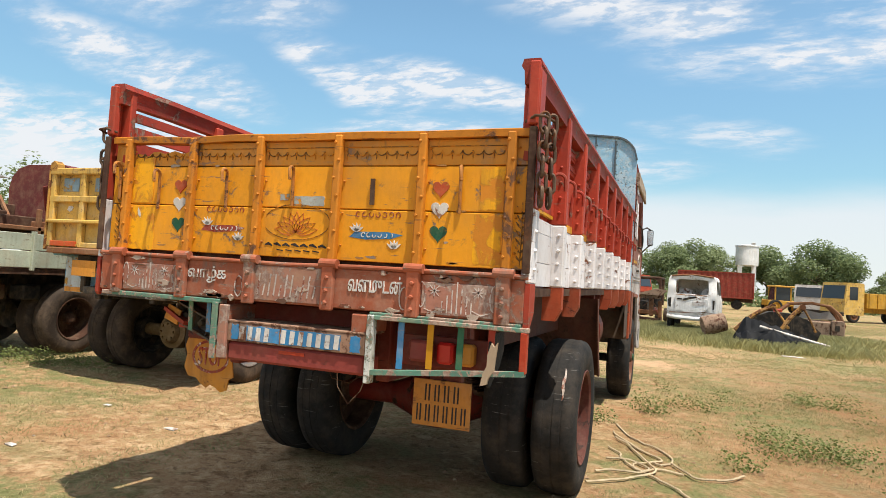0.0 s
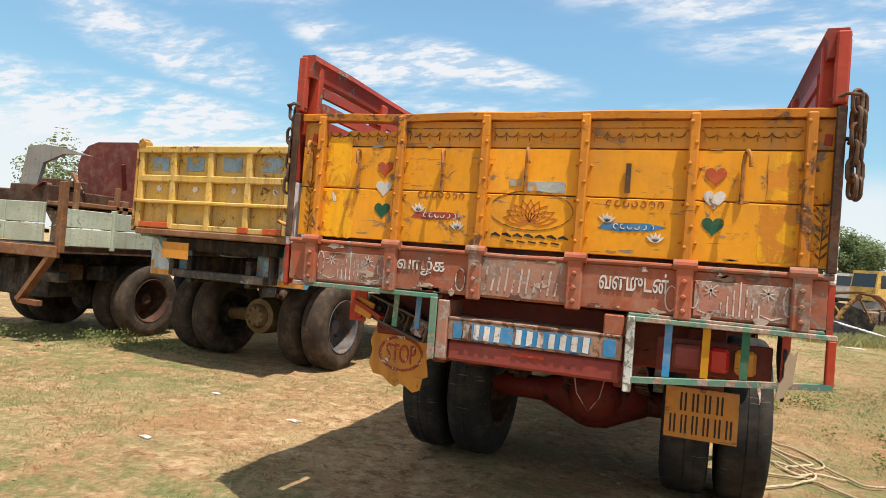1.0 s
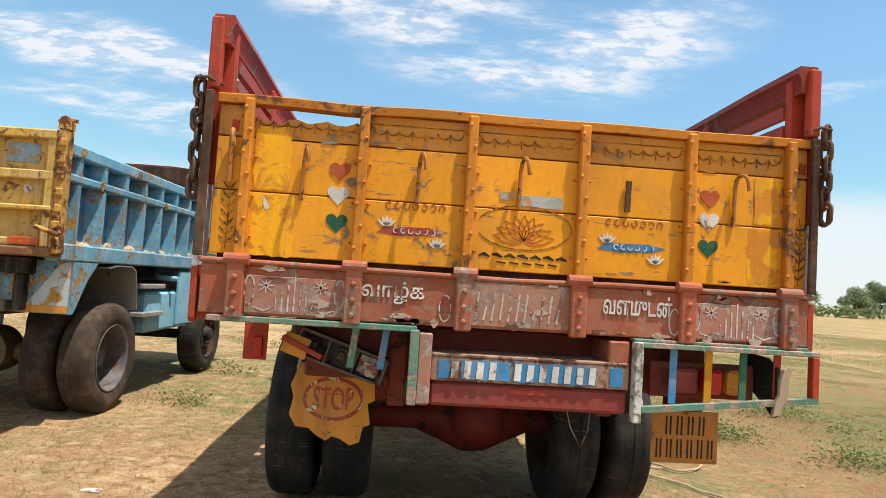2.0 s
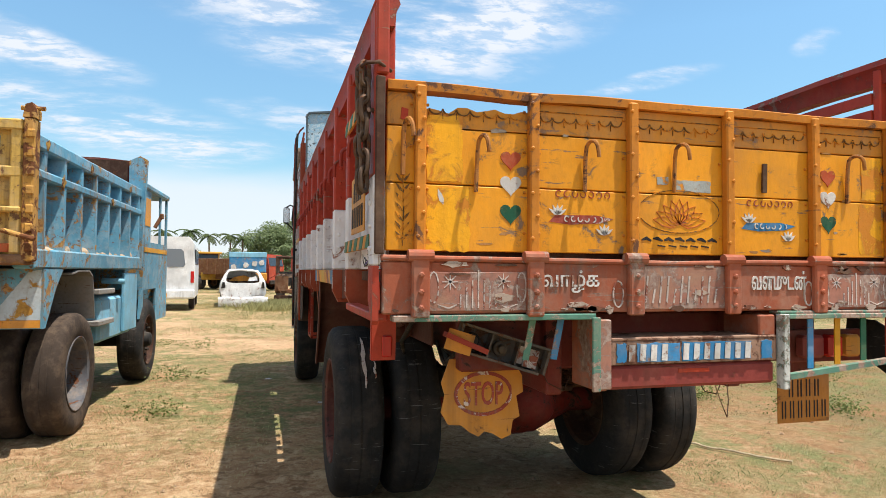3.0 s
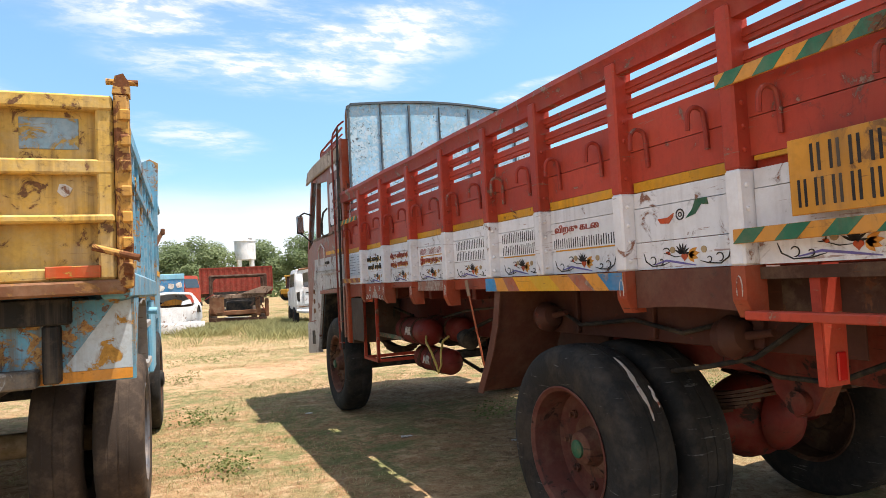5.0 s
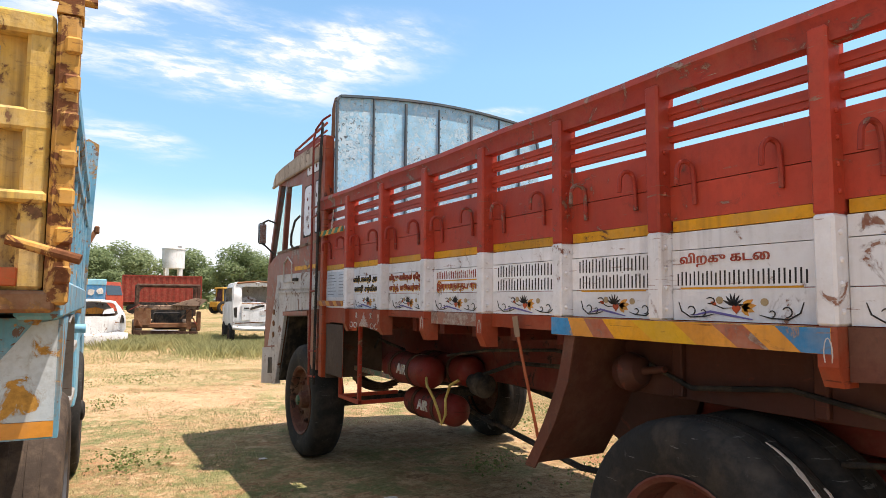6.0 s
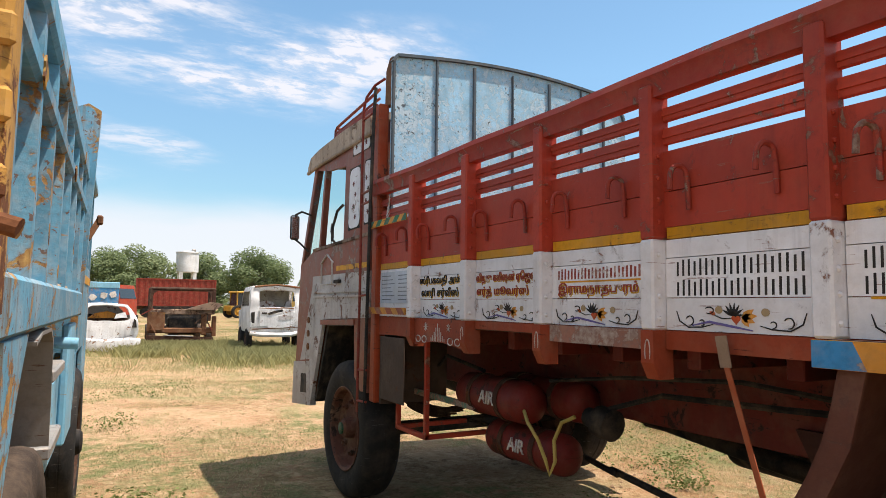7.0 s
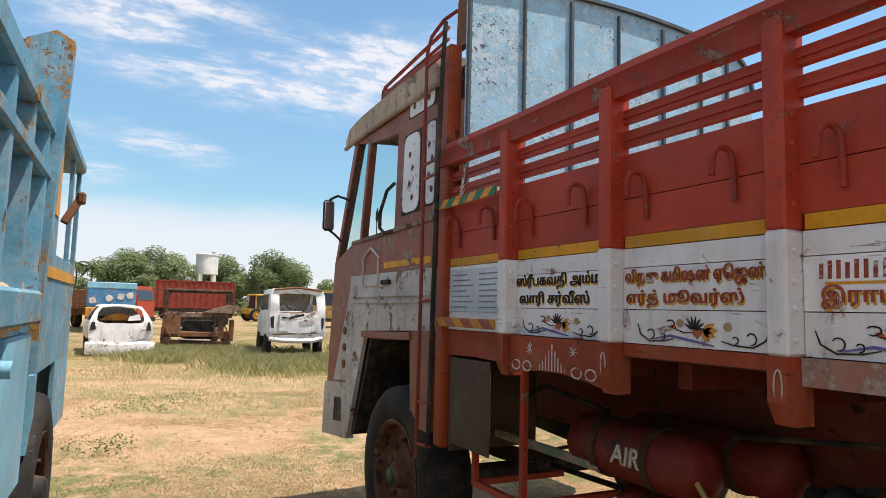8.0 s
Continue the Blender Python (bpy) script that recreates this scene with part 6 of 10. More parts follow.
with one("brake_valve", M["black"], lorry, "", True) as bm:
    lathe(bm, (-2.45, 6.45, 0.90), (0, 1, 0.1), [(0.03, 0), (0.08, 0.02), (0.08, 0.12), (0.05, 0.14), (0.05, 0.2)], 14)
    tube(bm, [(-2.45, 6.5, 0.98), (-2.4, 6.2, 1.08), (-2.38, 5.6, 1.10), (-2.3, 5.0, 1.12)], 0.014, 6)
    tube(bm, [(-2.5, 6.9, 1.08), (-2.55, 6.3, 1.16), (-2.50, 5.7, 1.20), (-2.4, 5.2, 1.15)], 0.011, 6)
    tube(bm, [(-2.55, 7.5, 1.08), (-2.6, 7.9, 1.15), (-2.5, 8.2, 1.05)], 0.012, 6)
with one("step_frame", M["red_sun"], lorry, "steel step frame beside the front wheel") as bm:
    for y in (7.72, 8.14):
        box(bm, -2.86, -2.83, y - 0.015, y + 0.015, 0.64, 1.26, 0.003)
        box(bm, -2.86, -2.30, y - 0.015, y + 0.015, 0.64, 0.67, 0.003)
    box(bm, -2.86, -2.83, 7.72, 8.14, 0.64, 0.67, 0.003)
with one("step_rail", M["teal"], lorry) as bm:
    box(bm, -2.70, -2.68, 7.4, 8.2, 0.86, 0.90, 0.003)
with one("brake_linkage", M["black"], lorry, "", True) as bm:
    tube(bm, [(-2.25, 6.7, 0.62), (-2.4, 5.6, 0.56), (-2.35, 4.9, 0.60)], 0.018, 6)
    tube(bm, [(-2.1, 8.5, 0.60), (-2.2, 7.2, 0.66), (-2.3, 6.6, 0.62)], 0.016, 6)
    lathe(bm, (-2.35, RA - 0.30, 0.72), (0, 1, 0), [(0.03, -0.02), (0.10, 0), (0.10, 0.10), (0.03, 0.12)], 16)
with one("gearbox", M["black"], lorry, "", True) as bm:
    lathe(bm, (-1.78, 7.6, 0.92), (0, 1, 0), [(0.07, 0), (0.14, 0.1), (0.17, 0.35), (0.24, 0.55), (0.26, 0.7), (0.22, 1.3), (0.2, 1.6)], 18)

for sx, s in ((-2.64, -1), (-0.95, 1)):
    with one("inner_panel", M["dark_tone"], lorry, "dark grimy panel above the rear wheels") as bm:
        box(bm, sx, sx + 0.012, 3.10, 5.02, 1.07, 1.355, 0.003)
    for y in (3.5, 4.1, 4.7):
        with one("panel_rib", M["dark_tone"], lorry) as bm:
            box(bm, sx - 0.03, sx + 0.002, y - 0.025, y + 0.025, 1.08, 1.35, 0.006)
for k, (y, z) in enumerate(((4.95, 1.16), (3.62, 1.12))):
    with one("brake_chamber", M["dark_tone"], lorry, "round brake chamber with a rod", True) as bm:
        lathe(bm, (-2.70, y, z), (0, -1, 0.15), [(0.02, -0.04), (0.075, -0.02), (0.085, 0.02), (0.09, 0.03), (0.085, 0.04), (0.06, 0.09), (0.018, 0.10), (0.014, 0.22)], 18)
with one("spring_hanger", M["maroon"], lorry, "cast spring hanger behind the wheels", True) as bm:
    prism(bm, [(3.42, 1.06), (3.76, 1.06), (3.70, 0.86), (3.60, 0.76), (3.52, 0.78), (3.46, 0.90)], "x", -2.36, -2.26)
    cyl(bm, (-2.40, 3.57, 0.83), (-2.22, 3.57, 0.83), 0.05, 14)
for k, pts in enumerate(([(-2.66, 3.25, 1.22), (-2.69, 3.5, 1.05), (-2.62, 3.8, 0.98), (-2.55, 4.1, 0.92)], [(-2.66, 4.85, 1.20), (-2.70, 4.6, 1.13), (-2.68, 4.2, 1.17), (-2.66, 3.9, 1.12), (-2.66, 3.65, 1.18)], [(-2.5, 3.0, 1.1), (-2.52, 3.3, 0.96), (-2.45, 3.6, 0.94), (-2.40, 3.9, 1.0)])):
    with one("brake_hose", M["black"], lorry, "", True) as bm:
        tube(bm, pts, 0.011, 7)
# added plate hides the bright ground that would show between mudguard and tyre
with one("spring_bracket", M["dark_tone"], lorry, "dark spring bracket ahead of the rear wheels") as bm:
    prism(bm, [(4.88, 1.02), (5.62, 1.02), (5.50, 0.78), (5.20, 0.64), (5.0, 0.70)], "x", -2.30, -2.27)
    box(bm, -2.34, -2.24, 5.16, 5.28, 0.60, 0.78, 0.015)
with one("silencer", M["black"], lorry, "dark exhaust silencer under the chassis", True) as bm:
    lathe(bm, (-1.15, 5.9, 0.62), (0, 1, 0.03), [(0.04, -0.5), (0.04, 0), (0.12, 0.03), (0.13, 0.06), (0.13, 0.80), (0.12, 0.84), (0.04, 0.86), (0.04, 1.6)], 18)

for k, pts in enumerate(([(-1.55, 2.62, 0.97), (-1.53, 2.60, 0.88), (-1.48, 2.62, 0.80), (-1.44, 2.66, 0.86), (-1.42, 2.70, 0.97)], [(-1.62, 2.64, 0.97), (-1.58, 2.63, 0.91), (-1.50, 2.66, 0.89), (-1.40, 2.72, 0.98)],
                         [(-2.30, 2.72, 1.05), (-2.26, 2.70, 0.96), (-2.18, 2.72, 0.92), (-2.10, 2.80, 1.0)])):
    with one("loose_wire", M["rust_dark"] if k else M["tan"], lorry, "", True) as bm:
        tube(bm, pts, 0.0024, 5)

# fuel tank on the far side, rope of a spare wheel carrier
with one("fuel_tank", M["maroon"], lorry, "maroon barrel shaped fuel tank", True) as bm:
    lathe(bm, (-0.98, 5.35, 1.02), (0, 1, 0), [(0.04, 0), (0.22, 0.01), (0.25, 0.05), (0.25, 0.30), (0.262, 0.31), (0.262, 0.34), (0.25, 0.35), (0.25, 0.60), (0.262, 0.61), (0.262, 0.64), (0.25, 0.65), (0.25, 0.95), (0.22, 1.0), (0.04, 1.01)], 26)

# ---- chains at the rear corners ----
def chain(x, y, z0, n, lean, name="chain"):
    ch = thing(name, "rusty steel chain hooked over the rear corner of the lorry bed", "chain", (x, y, z0 - 0.065 * n), "corner chains")
    for k in range(n):
        c = Vector((x + lean * k, y + 0.006 * math.sin(k * 2.1), z0 - 0.062 * k))
        flat = k % 2
        pts = []
        for j in range(14):
            t = 2 * math.pi * j / 14
            a, b = 0.019 * math.cos(t), 0.026 * math.sin(t) + (0.016 if math.sin(t) > 0 else -0.016)
            tw = 0.5 + 0.25 * math.sin(k * 1.3)
            d = Vector((math.cos(tw + flat * 1.57), math.sin(tw + flat * 1.57), 0))
            pts.append(c + d * a + Vector((0, 0, b)))
        with one("link", M["chain"], ch, "", True) as bm:
            tube(bm, pts, 0.0078, 7, True)


for cx, cy in ((LEFT - 0.030, REAR + 0.035), (LEFT - 0.036, REAR + 0.085), (RIGHT + 0.026, REAR + 0.0), (RIGHT + 0.050, REAR + 0.05)):
    chain(cx, cy, 2.09, 7 if cx < -1 else 6, 0.0)
for s, xx in ((-1, LEFT), (1, RIGHT)):
    with one("chain_hook", M["rust_dark"], left_side if s < 0 else right_side, "", True) as bm:
        tube(bm, [(xx - s * 0.06, REAR + 0.02, 2.10), (xx - s * 0.01, REAR - 0.012, 2.118), (xx + s * 0.03, REAR - 0.015, 2.112), (xx + s * 0.055, REAR + 0.05, 2.105)], 0.0065, 8)
    with one("chain_hook", M["rust_dark"], left_side if s < 0 else right_side, "", True) as bm:
        tube(bm, [(xx - s * 0.01, REAR + 0.03, 1.96), (xx + s * 0.02, REAR + 0.01, 1.955), (xx + s * 0.02, REAR + 0.06, 1.95)], 0.009, 7)

# ---- lorry: headboard ----
HB0, HB1, HY = -2.915, -0.635, 8.20
with one("headboard", M["skyblue"], lorry, "tall flaking sky blue steel headboard with rounded corners") as bm:
    top = []
    n = 64
    for k in range(n + 1):
        u = k / n
        x = HB0 + (HB1 - HB0) * u
        edge = min(u, 1 - u) * (HB1 - HB0)
        z = 3.300 + 0.085 * math.sin(math.pi * u)
        r = 0.26 if u > 0.5 else 0.05
        if edge < r:
            z -= r - math.sqrt(max(0, r * r - (r - edge) ** 2))
        top.append((x, z))
    poly = [(HB0, 1.40)] + top + [(HB1, 1.40)]
    prism(bm, poly, "y", HY, HY + 0.012)
head = last()
with one("top_edge", M["head_edge"], head) as bm:
    for p, q in zip(top, top[1:]):
        bar(bm, (p[0], HY, p[1]), (q[0], HY, q[1]), 0.05, 0.022, (0, 1, 0))
for x, w in ((-2.905, 0.02), (-2.55, 0.016), (-2.22, 0.022), (-1.86, 0.012), (-1.49, 0.022), (-1.15, 0.014), (-0.90, 0.02)):
    with one("rib", M["head_edge"], head) as bm:
        box(bm, x - w / 2, x + w / 2, HY - 0.022, HY + 0.002, 1.45, 3.285 + (0.05 if -2.7 < x < -1 else 0), 0.003)
        rivets(bm, [(x + 0.016, HY - 0.001, 2.3 + 0.085 * k) for k in range(12)], (0, -1, 0), 0.008, 0.006)
with one("top_bracket", M["rust"], lorry, "rusty bracket at the headboard corner") as bm:
    prism(bm, [(8.215, 2.95), (8.34, 2.95), (8.33, 3.22), (8.27, 3.30), (8.215, 3.30)], "x", -2.905, -2.865)

# ---- lorry: cab ----
CX0, CX1 = -2.965, -0.635
M["sprig"] = paint("dark red sprig", (0.20, 0.03, 0.03), (0.05, 0.10, 0.04), 0.6, dusty=0.2, rough=0.6, scale=3, chip2=(0.04, 0.08, 0.04))


def cab_side(x, s, parent):
    """One side of the cab; s points outwards."""
    def plate(name, mat, poly, off=0.0, t=0.03, label=""):
        with one(name, mat, parent, label) as bm:
            prism(bm, poly, "x", x + s * off, x + s * off - s * t)
        return last()
    plate("door_skin", M["cab_brown"], [(8.44, 1.74), (9.78, 1.74), (9.80, 1.98), (8.44, 2.02)])
    plate("lower_skin", M["cab_grey"], [(8.44, 1.395), (9.46, 1.355), (9.80, 1.48), (9.79, 1.738), (8.44, 1.738)])
    plate("yellow_band", M["yellow"], [(8.46, 1.765), (9.15, 1.765), (9.15, 1.805), (8.46, 1.805)], 0.003, 0.01)
    for z in (1.545, 1.585):
        plate("moulding", M["cab_grey"], [(8.45, z), (9.74, z), (9.74, z + 0.018), (8.45, z + 0.018)], 0.012, 0.02)
    plate("belt_moulding", M["tan"], [(8.44, 2.0), (9.78, 1.965), (9.78, 1.99), (8.44, 2.025)], 0.010, 0.03)
    plate("front_corner", M["cab_brown"], [(9.80, 0.95), (10.28, 0.90), (10.20, 1.86), (9.80, 1.975)], -0.006)
    plate("corner_stripe", M["cab_grey"], [(9.70, 1.0), (10.10, 0.96), (9.78, 1.66), (9.70, 1.66)], 0.002, 0.01)
    plate("fender", M["cab_grey"], [(9.46, 1.355), (9.76, 0.60), (9.82, 0.95), (9.80, 1.48)], 0.001)
    bmp = plate("bumper_side", M["cab_grey"], [(9.76, 0.58), (10.33, 0.53), (10.31, 0.93), (9.80, 0.97)], 0.004, 0.06)
    with one("step_hole", M["black"], bmp) as bm:
        prism(bm, [(9.88, 0.68), (10.06, 0.665), (10.05, 0.84), (9.90, 0.85)], "x", x + s * 0.006, x - s * 0.002)
    for z in (1.10, 1.22, 1.34):
        with one("side_reflector", M["rust"], parent) as bm:
            lathe(bm, (x, 9.86, z), (s, 0, 0), [(0.03, 0), (0.03, 0.012), (0.02, 0.016)], 14)
    plate("arch_rear", M["cab_brown"], [(8.44, 0.85), (8.68, 0.85), (8.72, 1.38), (8.44, 1.394)])
    plate("arch_lip", M["cab_brown"], [(8.70, 1.33), (9.50, 1.31), (9.50, 1.352), (8.70, 1.375)], 0.012, 0.04)
    # above the belt
    plate("rear_pillar", M["cab_brown"], [(8.44, 2.02), (9.00, 2.005), (8.98, 2.62), (8.44, 2.62)])
    plate("header", M["cab_brown"], [(8.44, 2.62), (8.98, 2.62), (9.45, 2.66), (9.75, 2.72), (9.77, 2.80), (8.44, 2.88)])
    plate("door_pillar", M["cab_brown"], [(9.585, 1.985), (9.625, 1.982), (9.51, 2.70), (9.47, 2.66)], 0.004, 0.05)
    plate("screen_pillar", M["cab_brown"], [(10.12, 1.88), (10.18, 1.86), (9.79, 2.80), (9.73, 2.76)], -0.002, 0.06)
    for poly in ([(8.64, 2.09), (8.88, 2.085), (8.86, 2.56), (8.64, 2.56)], [(8.44, 2.10), (8.545, 2.10), (8.54, 2.57), (8.44, 2.57)], [(8.46, 2.67), (8.80, 2.665), (8.80, 2.77), (8.46, 2.79)]):
        cy = sum(p[0] for p in poly) / 4
        cz = sum(p[1] for p in poly) / 4
        w = plate("window_rubber", M["black"], [(cy + (p[0] - cy) * 1.10 + 0, cz + (p[1] - cz) * 1.05) for p in poly], 0.004, 0.01)
        round_poly = []
        for p, q, r in zip(poly, poly[1:] + poly[:1], poly[-1:] + poly[:-1]):
            dq, dr = Vector(q) - Vector(p), Vector(r) - Vector(p)
            k = 0.25 * min(dq.length, dr.length)
            round_poly += [tuple(Vector(p) + dr.normalized() * k), tuple(Vector(p) + (dq.normalized() + dr.normalized()) * k * 0.28), tuple(Vector(p) + dq.normalized() * k)]
        with one("painted_pane", M["white"], w) as bm:
            prism(bm, round_poly, "x", x + s * 0.007, x - s * 0.002)
        with one("painted_sprig", M["sprig"], w) as bm:
            n = 4 if poly[2][1] - poly[1][1] > 0.2 else 2
            for k in range(n):
                z = poly[0][1] + 0.08 + (poly[2][1] - poly[1][1] - 0.12) * k / n if n > 2 else cz
                yc = cy + 0.02 * (k % 2 * 2 - 1) + (0.08 * (k * 2 - 1) if n == 2 else 0)
                for t in range(6):
                    prism(bm, leaf_poly(yc, z, t * 1.05, 0.024, 0.012), "x", x + s * 0.0085, x + s * 0.004)
    # fixed glass ahead of the door
    with one("quarter_glass", M["glass"], parent) as bm:
        prism(bm, [(9.64, 1.98), (10.11, 1.89), (9.73, 2.75), (9.53, 2.69)], "x", x - s * 0.012, x - s * 0.016)
    last().visible_shadow = False
    with one("grab_rail", M["black"], parent, "", True) as bm:
        tube(bm, [(x + s * 0.01, 8.99, 2.30), (x + s * 0.05, 9.02, 2.25), (x + s * 0.06, 9.10, 2.12), (x + s * 0.06, 9.10, 2.02), (x + s * 0.05, 9.05, 1.985), (x + s * 0.01, 9.0, 1.99)], 0.012, 8)
    with one("house_emblem", M["ink_white"], parent) as bm:
        y0, y1, z0, z1 = 9.24, 9.52, 1.66, 1.84
        stroke(bm, [(y0, z0), (y1, z0)], 0.010, "x", x + s * 0.014, x)
        stroke(bm, [(y0, z0), (y0, z1)], 0.010, "x", x + s * 0.014, x)
        stroke(bm, [(y1, z0), (y1, z1)], 0.010, "x", x + s * 0.014, x)
        stroke(bm, [(y0 - 0.02, z1), ((y0 + y1) / 2, z1 + 0.075), (y1 + 0.02, z1)], 0.010, "x", x + s * 0.014, x)
    with one("door_handle", M["black"], parent) as bm:
        box(bm, x, x + s * 0.03, 9.02, 9.14, 1.66, 1.69, 0.006)
    with one("spear_ornament", M["black"], parent) as bm:
        stroke(bm, [(9.34, 1.99), (9.34, 2.11)], 0.010, "x", x - s * 0.01, x - s * 0.016)
        prism(bm, leaf_poly(9.34, 2.085, math.pi / 2, 0.10, 0.045), "x", x - s * 0.01, x - s * 0.016)
    with one("mirror_arm", M["black"], parent, "", True) as bm:
        tube(bm, [(x, 9.90, 2.32), (x + s * 0.06, 10.00, 2.36), (x + s * 0.11, 10.04, 2.33)], 0.010, 6)
    with one("mirror_arm", M["black"], parent, "", True) as bm:
        tube(bm, [(x, 9.95, 1.98), (x + s * 0.07, 10.00, 2.06), (x + s * 0.11, 10.04, 2.10)], 0.010, 6)
    with one("mirror", M["black"], parent, "black door mirror") as bm:
        box(bm, x + s * 0.065, x + s * 0.155, 10.03, 10.07, 2.09, 2.33, 0.02)
    mi = last()
    with one("mirror_glass", M["mirror"], mi) as bm:
        box(bm, x + s * 0.073, x + s * 0.147, 10.024, 10.031, 2.105, 2.315, 0.01)


with one("cab", M["cab_brown"], lorry, "faded brown and grey lorry cab with painted windows") as bm:
    # front wall, rear wall and floor of the cab
    face = [(10.28, 0.60), (10.30, 0.95), (10.20, 1.84), (10.17, 1.84), (10.27, 0.95), (10.25, 0.60)]
    prism(bm, face, "x", CX0 + 0.03, CX1 - 0.03)
    box(bm, CX0 + 0.03, CX1 - 0.03, 8.44, 8.47, 1.30, 2.88)
    box(bm, CX0 + 0.03, CX1 - 0.03, 8.47, 10.26, 1.36, 1.40)
cab = last()
cab_side(CX0, -1, cab)
cab_side(CX1, 1, cab)
for s, x in ((-1, CX0), (1, CX1)):
    with one("wheel_housing", M["black"], cab, "dark inside of the front wheel arch") as bm:
        prism(bm, [(9.43, 1.335), (9.73, 0.62), (9.70, 0.62), (9.40, 1.30), (8.74, 1.325), (8.74, 1.345), (9.42, 1.345)], "x", x - s * 0.032, x - s * 0.55)
        box(bm, x - s * 0.55, x - s * 0.56, 8.74, 9.72, 0.80, 1.345)
with one("windscreen", M["glass"], cab) as bm:
    prism(bm, [(10.17, 1.86), (10.18, 1.865), (9.79, 2.79), (9.78, 2.785)], "x", CX0 + 0.05, CX1 - 0.05)
last().visible_shadow = False
with one("roof", M["canvas"], cab, "weathered tan canvas roof sheet with a rolled hem") as bm:
    n = 12
    ys = [(8.40, 0.0), (9.0, 0.004), (9.60, -0.012), (9.86, -0.05), (9.94, -0.13)]
    top, low = [], []
    for k in range(n + 1):
        u = k / n
        x = CX0 - 0.03 + (CX1 - CX0 + 0.06) * u
        z = 2.905 + 0.075 * math.sin(math.pi * u) ** 0.4
        hem = 0.145 if k in (0, n) else 0.03
        top.append([bm.verts.new((x, y, z + d + 0.007 * math.sin(7 * y + k))) for y, d in ys])
        low.append([bm.verts.new((x, y, max(z + d - hem, 2.735))) for y, d in ys])
    for g in (top, low):
        for p, q in zip(g, g[1:]):
            for k in range(4):
                bm.faces.new((p[k], p[k + 1], q[k + 1], q[k]))
    for k in range(4):
        for e in (0, n):
            bm.faces.new((top[e][k], top[e][k + 1], low[e][k + 1], low[e][k]))
    for k in range(n):
        for e in (0, 4):
            bm.faces.new((top[k][e], top[k + 1][e], low[k + 1][e], low[k][e]))
for xx in (CX0 - 0.018, CX1 + 0.018):
    with one("roof_edge", M["canvas"], cab, "", True) as bm:
        tube(bm, [(xx, 8.40, 2.762), (xx, 9.0, 2.755), (xx, 9.6, 2.748), (xx, 9.86, 2.735), (xx, 9.97, 2.725)], 0.017, 8)
rack = thing("roof_rack", "dark red pipe luggage rack on the lorry cab roof", "roof rack", (MID, 8.9, 2.95))
for xx in (CX0 + 0.04, CX1 - 0.04):
    with one("side_rail", M["dark_red"], rack, "", True) as bm:
        tube(bm, [(xx, 9.38, 2.93), (xx, 9.38, 3.01), (xx, 9.34, 3.035), (xx, 8.40, 3.10)], 0.012, 8)
        tube(bm, [(xx, 9.36, 2.985), (xx, 8.40, 3.03)], 0.010, 8)
    with one("side_board", M["dark_red"], rack) as bm:
        box(bm, xx - 0.006, xx + 0.006, 8.44, 9.38, 2.95, 3.0)
with one("front_rail", M["dark_red"], rack, "", True) as bm:
    tube(bm, [(CX0 + 0.04, 9.36, 3.03), (CX1 - 0.04, 9.36, 3.03)], 0.014, 8)
ladder = thing("ladder", "thin rusty pipe ladder fixed behind the lorry cab", "ladder", (-3.03, 8.37, 0.72))
with one("rail", M["dark_red"], ladder, "", True) as bm:
    tube(bm, [(-3.03, 8.45, 0.72), (-3.03, 8.445, 1.6), (-3.03, 8.455, 2.5), (-3.03, 8.45, 2.94), (-3.02, 8.42, 3.03), (-2.98, 8.35, 3.11), (-2.94, 8.27, 3.14)], 0.0105, 8)
with one("rail", M["black"], ladder, "", True) as bm:
    tube(bm, [(-3.03, 8.31, 0.74), (-3.03, 8.30, 1.3), (-3.025, 8.29, 2.25), (-3.02, 8.275, 2.80), (-3.01, 8.27, 3.06)], 0.013, 8)
for z in (0.80, 1.02, 1.55, 2.22, 2.30, 2.86):
    with one("rung", M["dark_red"], ladder, "", True) as bm:
        tube(bm, [(-3.03, 8.45, z), (-3.028, 8.29, z + 0.01)], 0.009, 7)
with one("seat", M["black"], cab, "dark cab seat") as bm:
    box(bm, -2.75, -2.15, 8.75, 9.25, 1.40, 1.78, 0.05)
    box(bm, -1.45, -0.85, 8.75, 9.25, 1.40, 1.78, 0.05)
    box(bm, -1.45, -0.85, 8.62, 8.78, 1.7, 2.0, 0.05)
with one("steering_wheel", M["black"], cab, "", True) as bm:
    o = Vector((-1.15, 9.62, 1.98))
    pts = []
    for k in range(24):
        t = 2 * math.pi * k / 24
        pts.append(o + Vector((0.23 * math.cos(t), 0.12 * math.sin(t), 0.19 * math.sin(t))))
    tube(bm, pts, 0.014, 7, True)
    tube(bm, [o, (-1.15, 9.95, 1.5)], 0.025, 8)
with one("dashboard", M["black"], cab) as bm:
    box(bm, CX0 + 0.06, CX1 - 0.06, 9.78, 10.12, 1.55, 1.86, 0.04)


# ---- the yellow and blue tipper ----
tipper = thing("tipper_lorry", "old tipper lorry with rusty yellow tailgate and pale blue ribbed body", "lorry", (-5.95, 7.6, 0))
DX0, DX1, DY, DYF = -7.07, -4.85, 5.30, 8.75


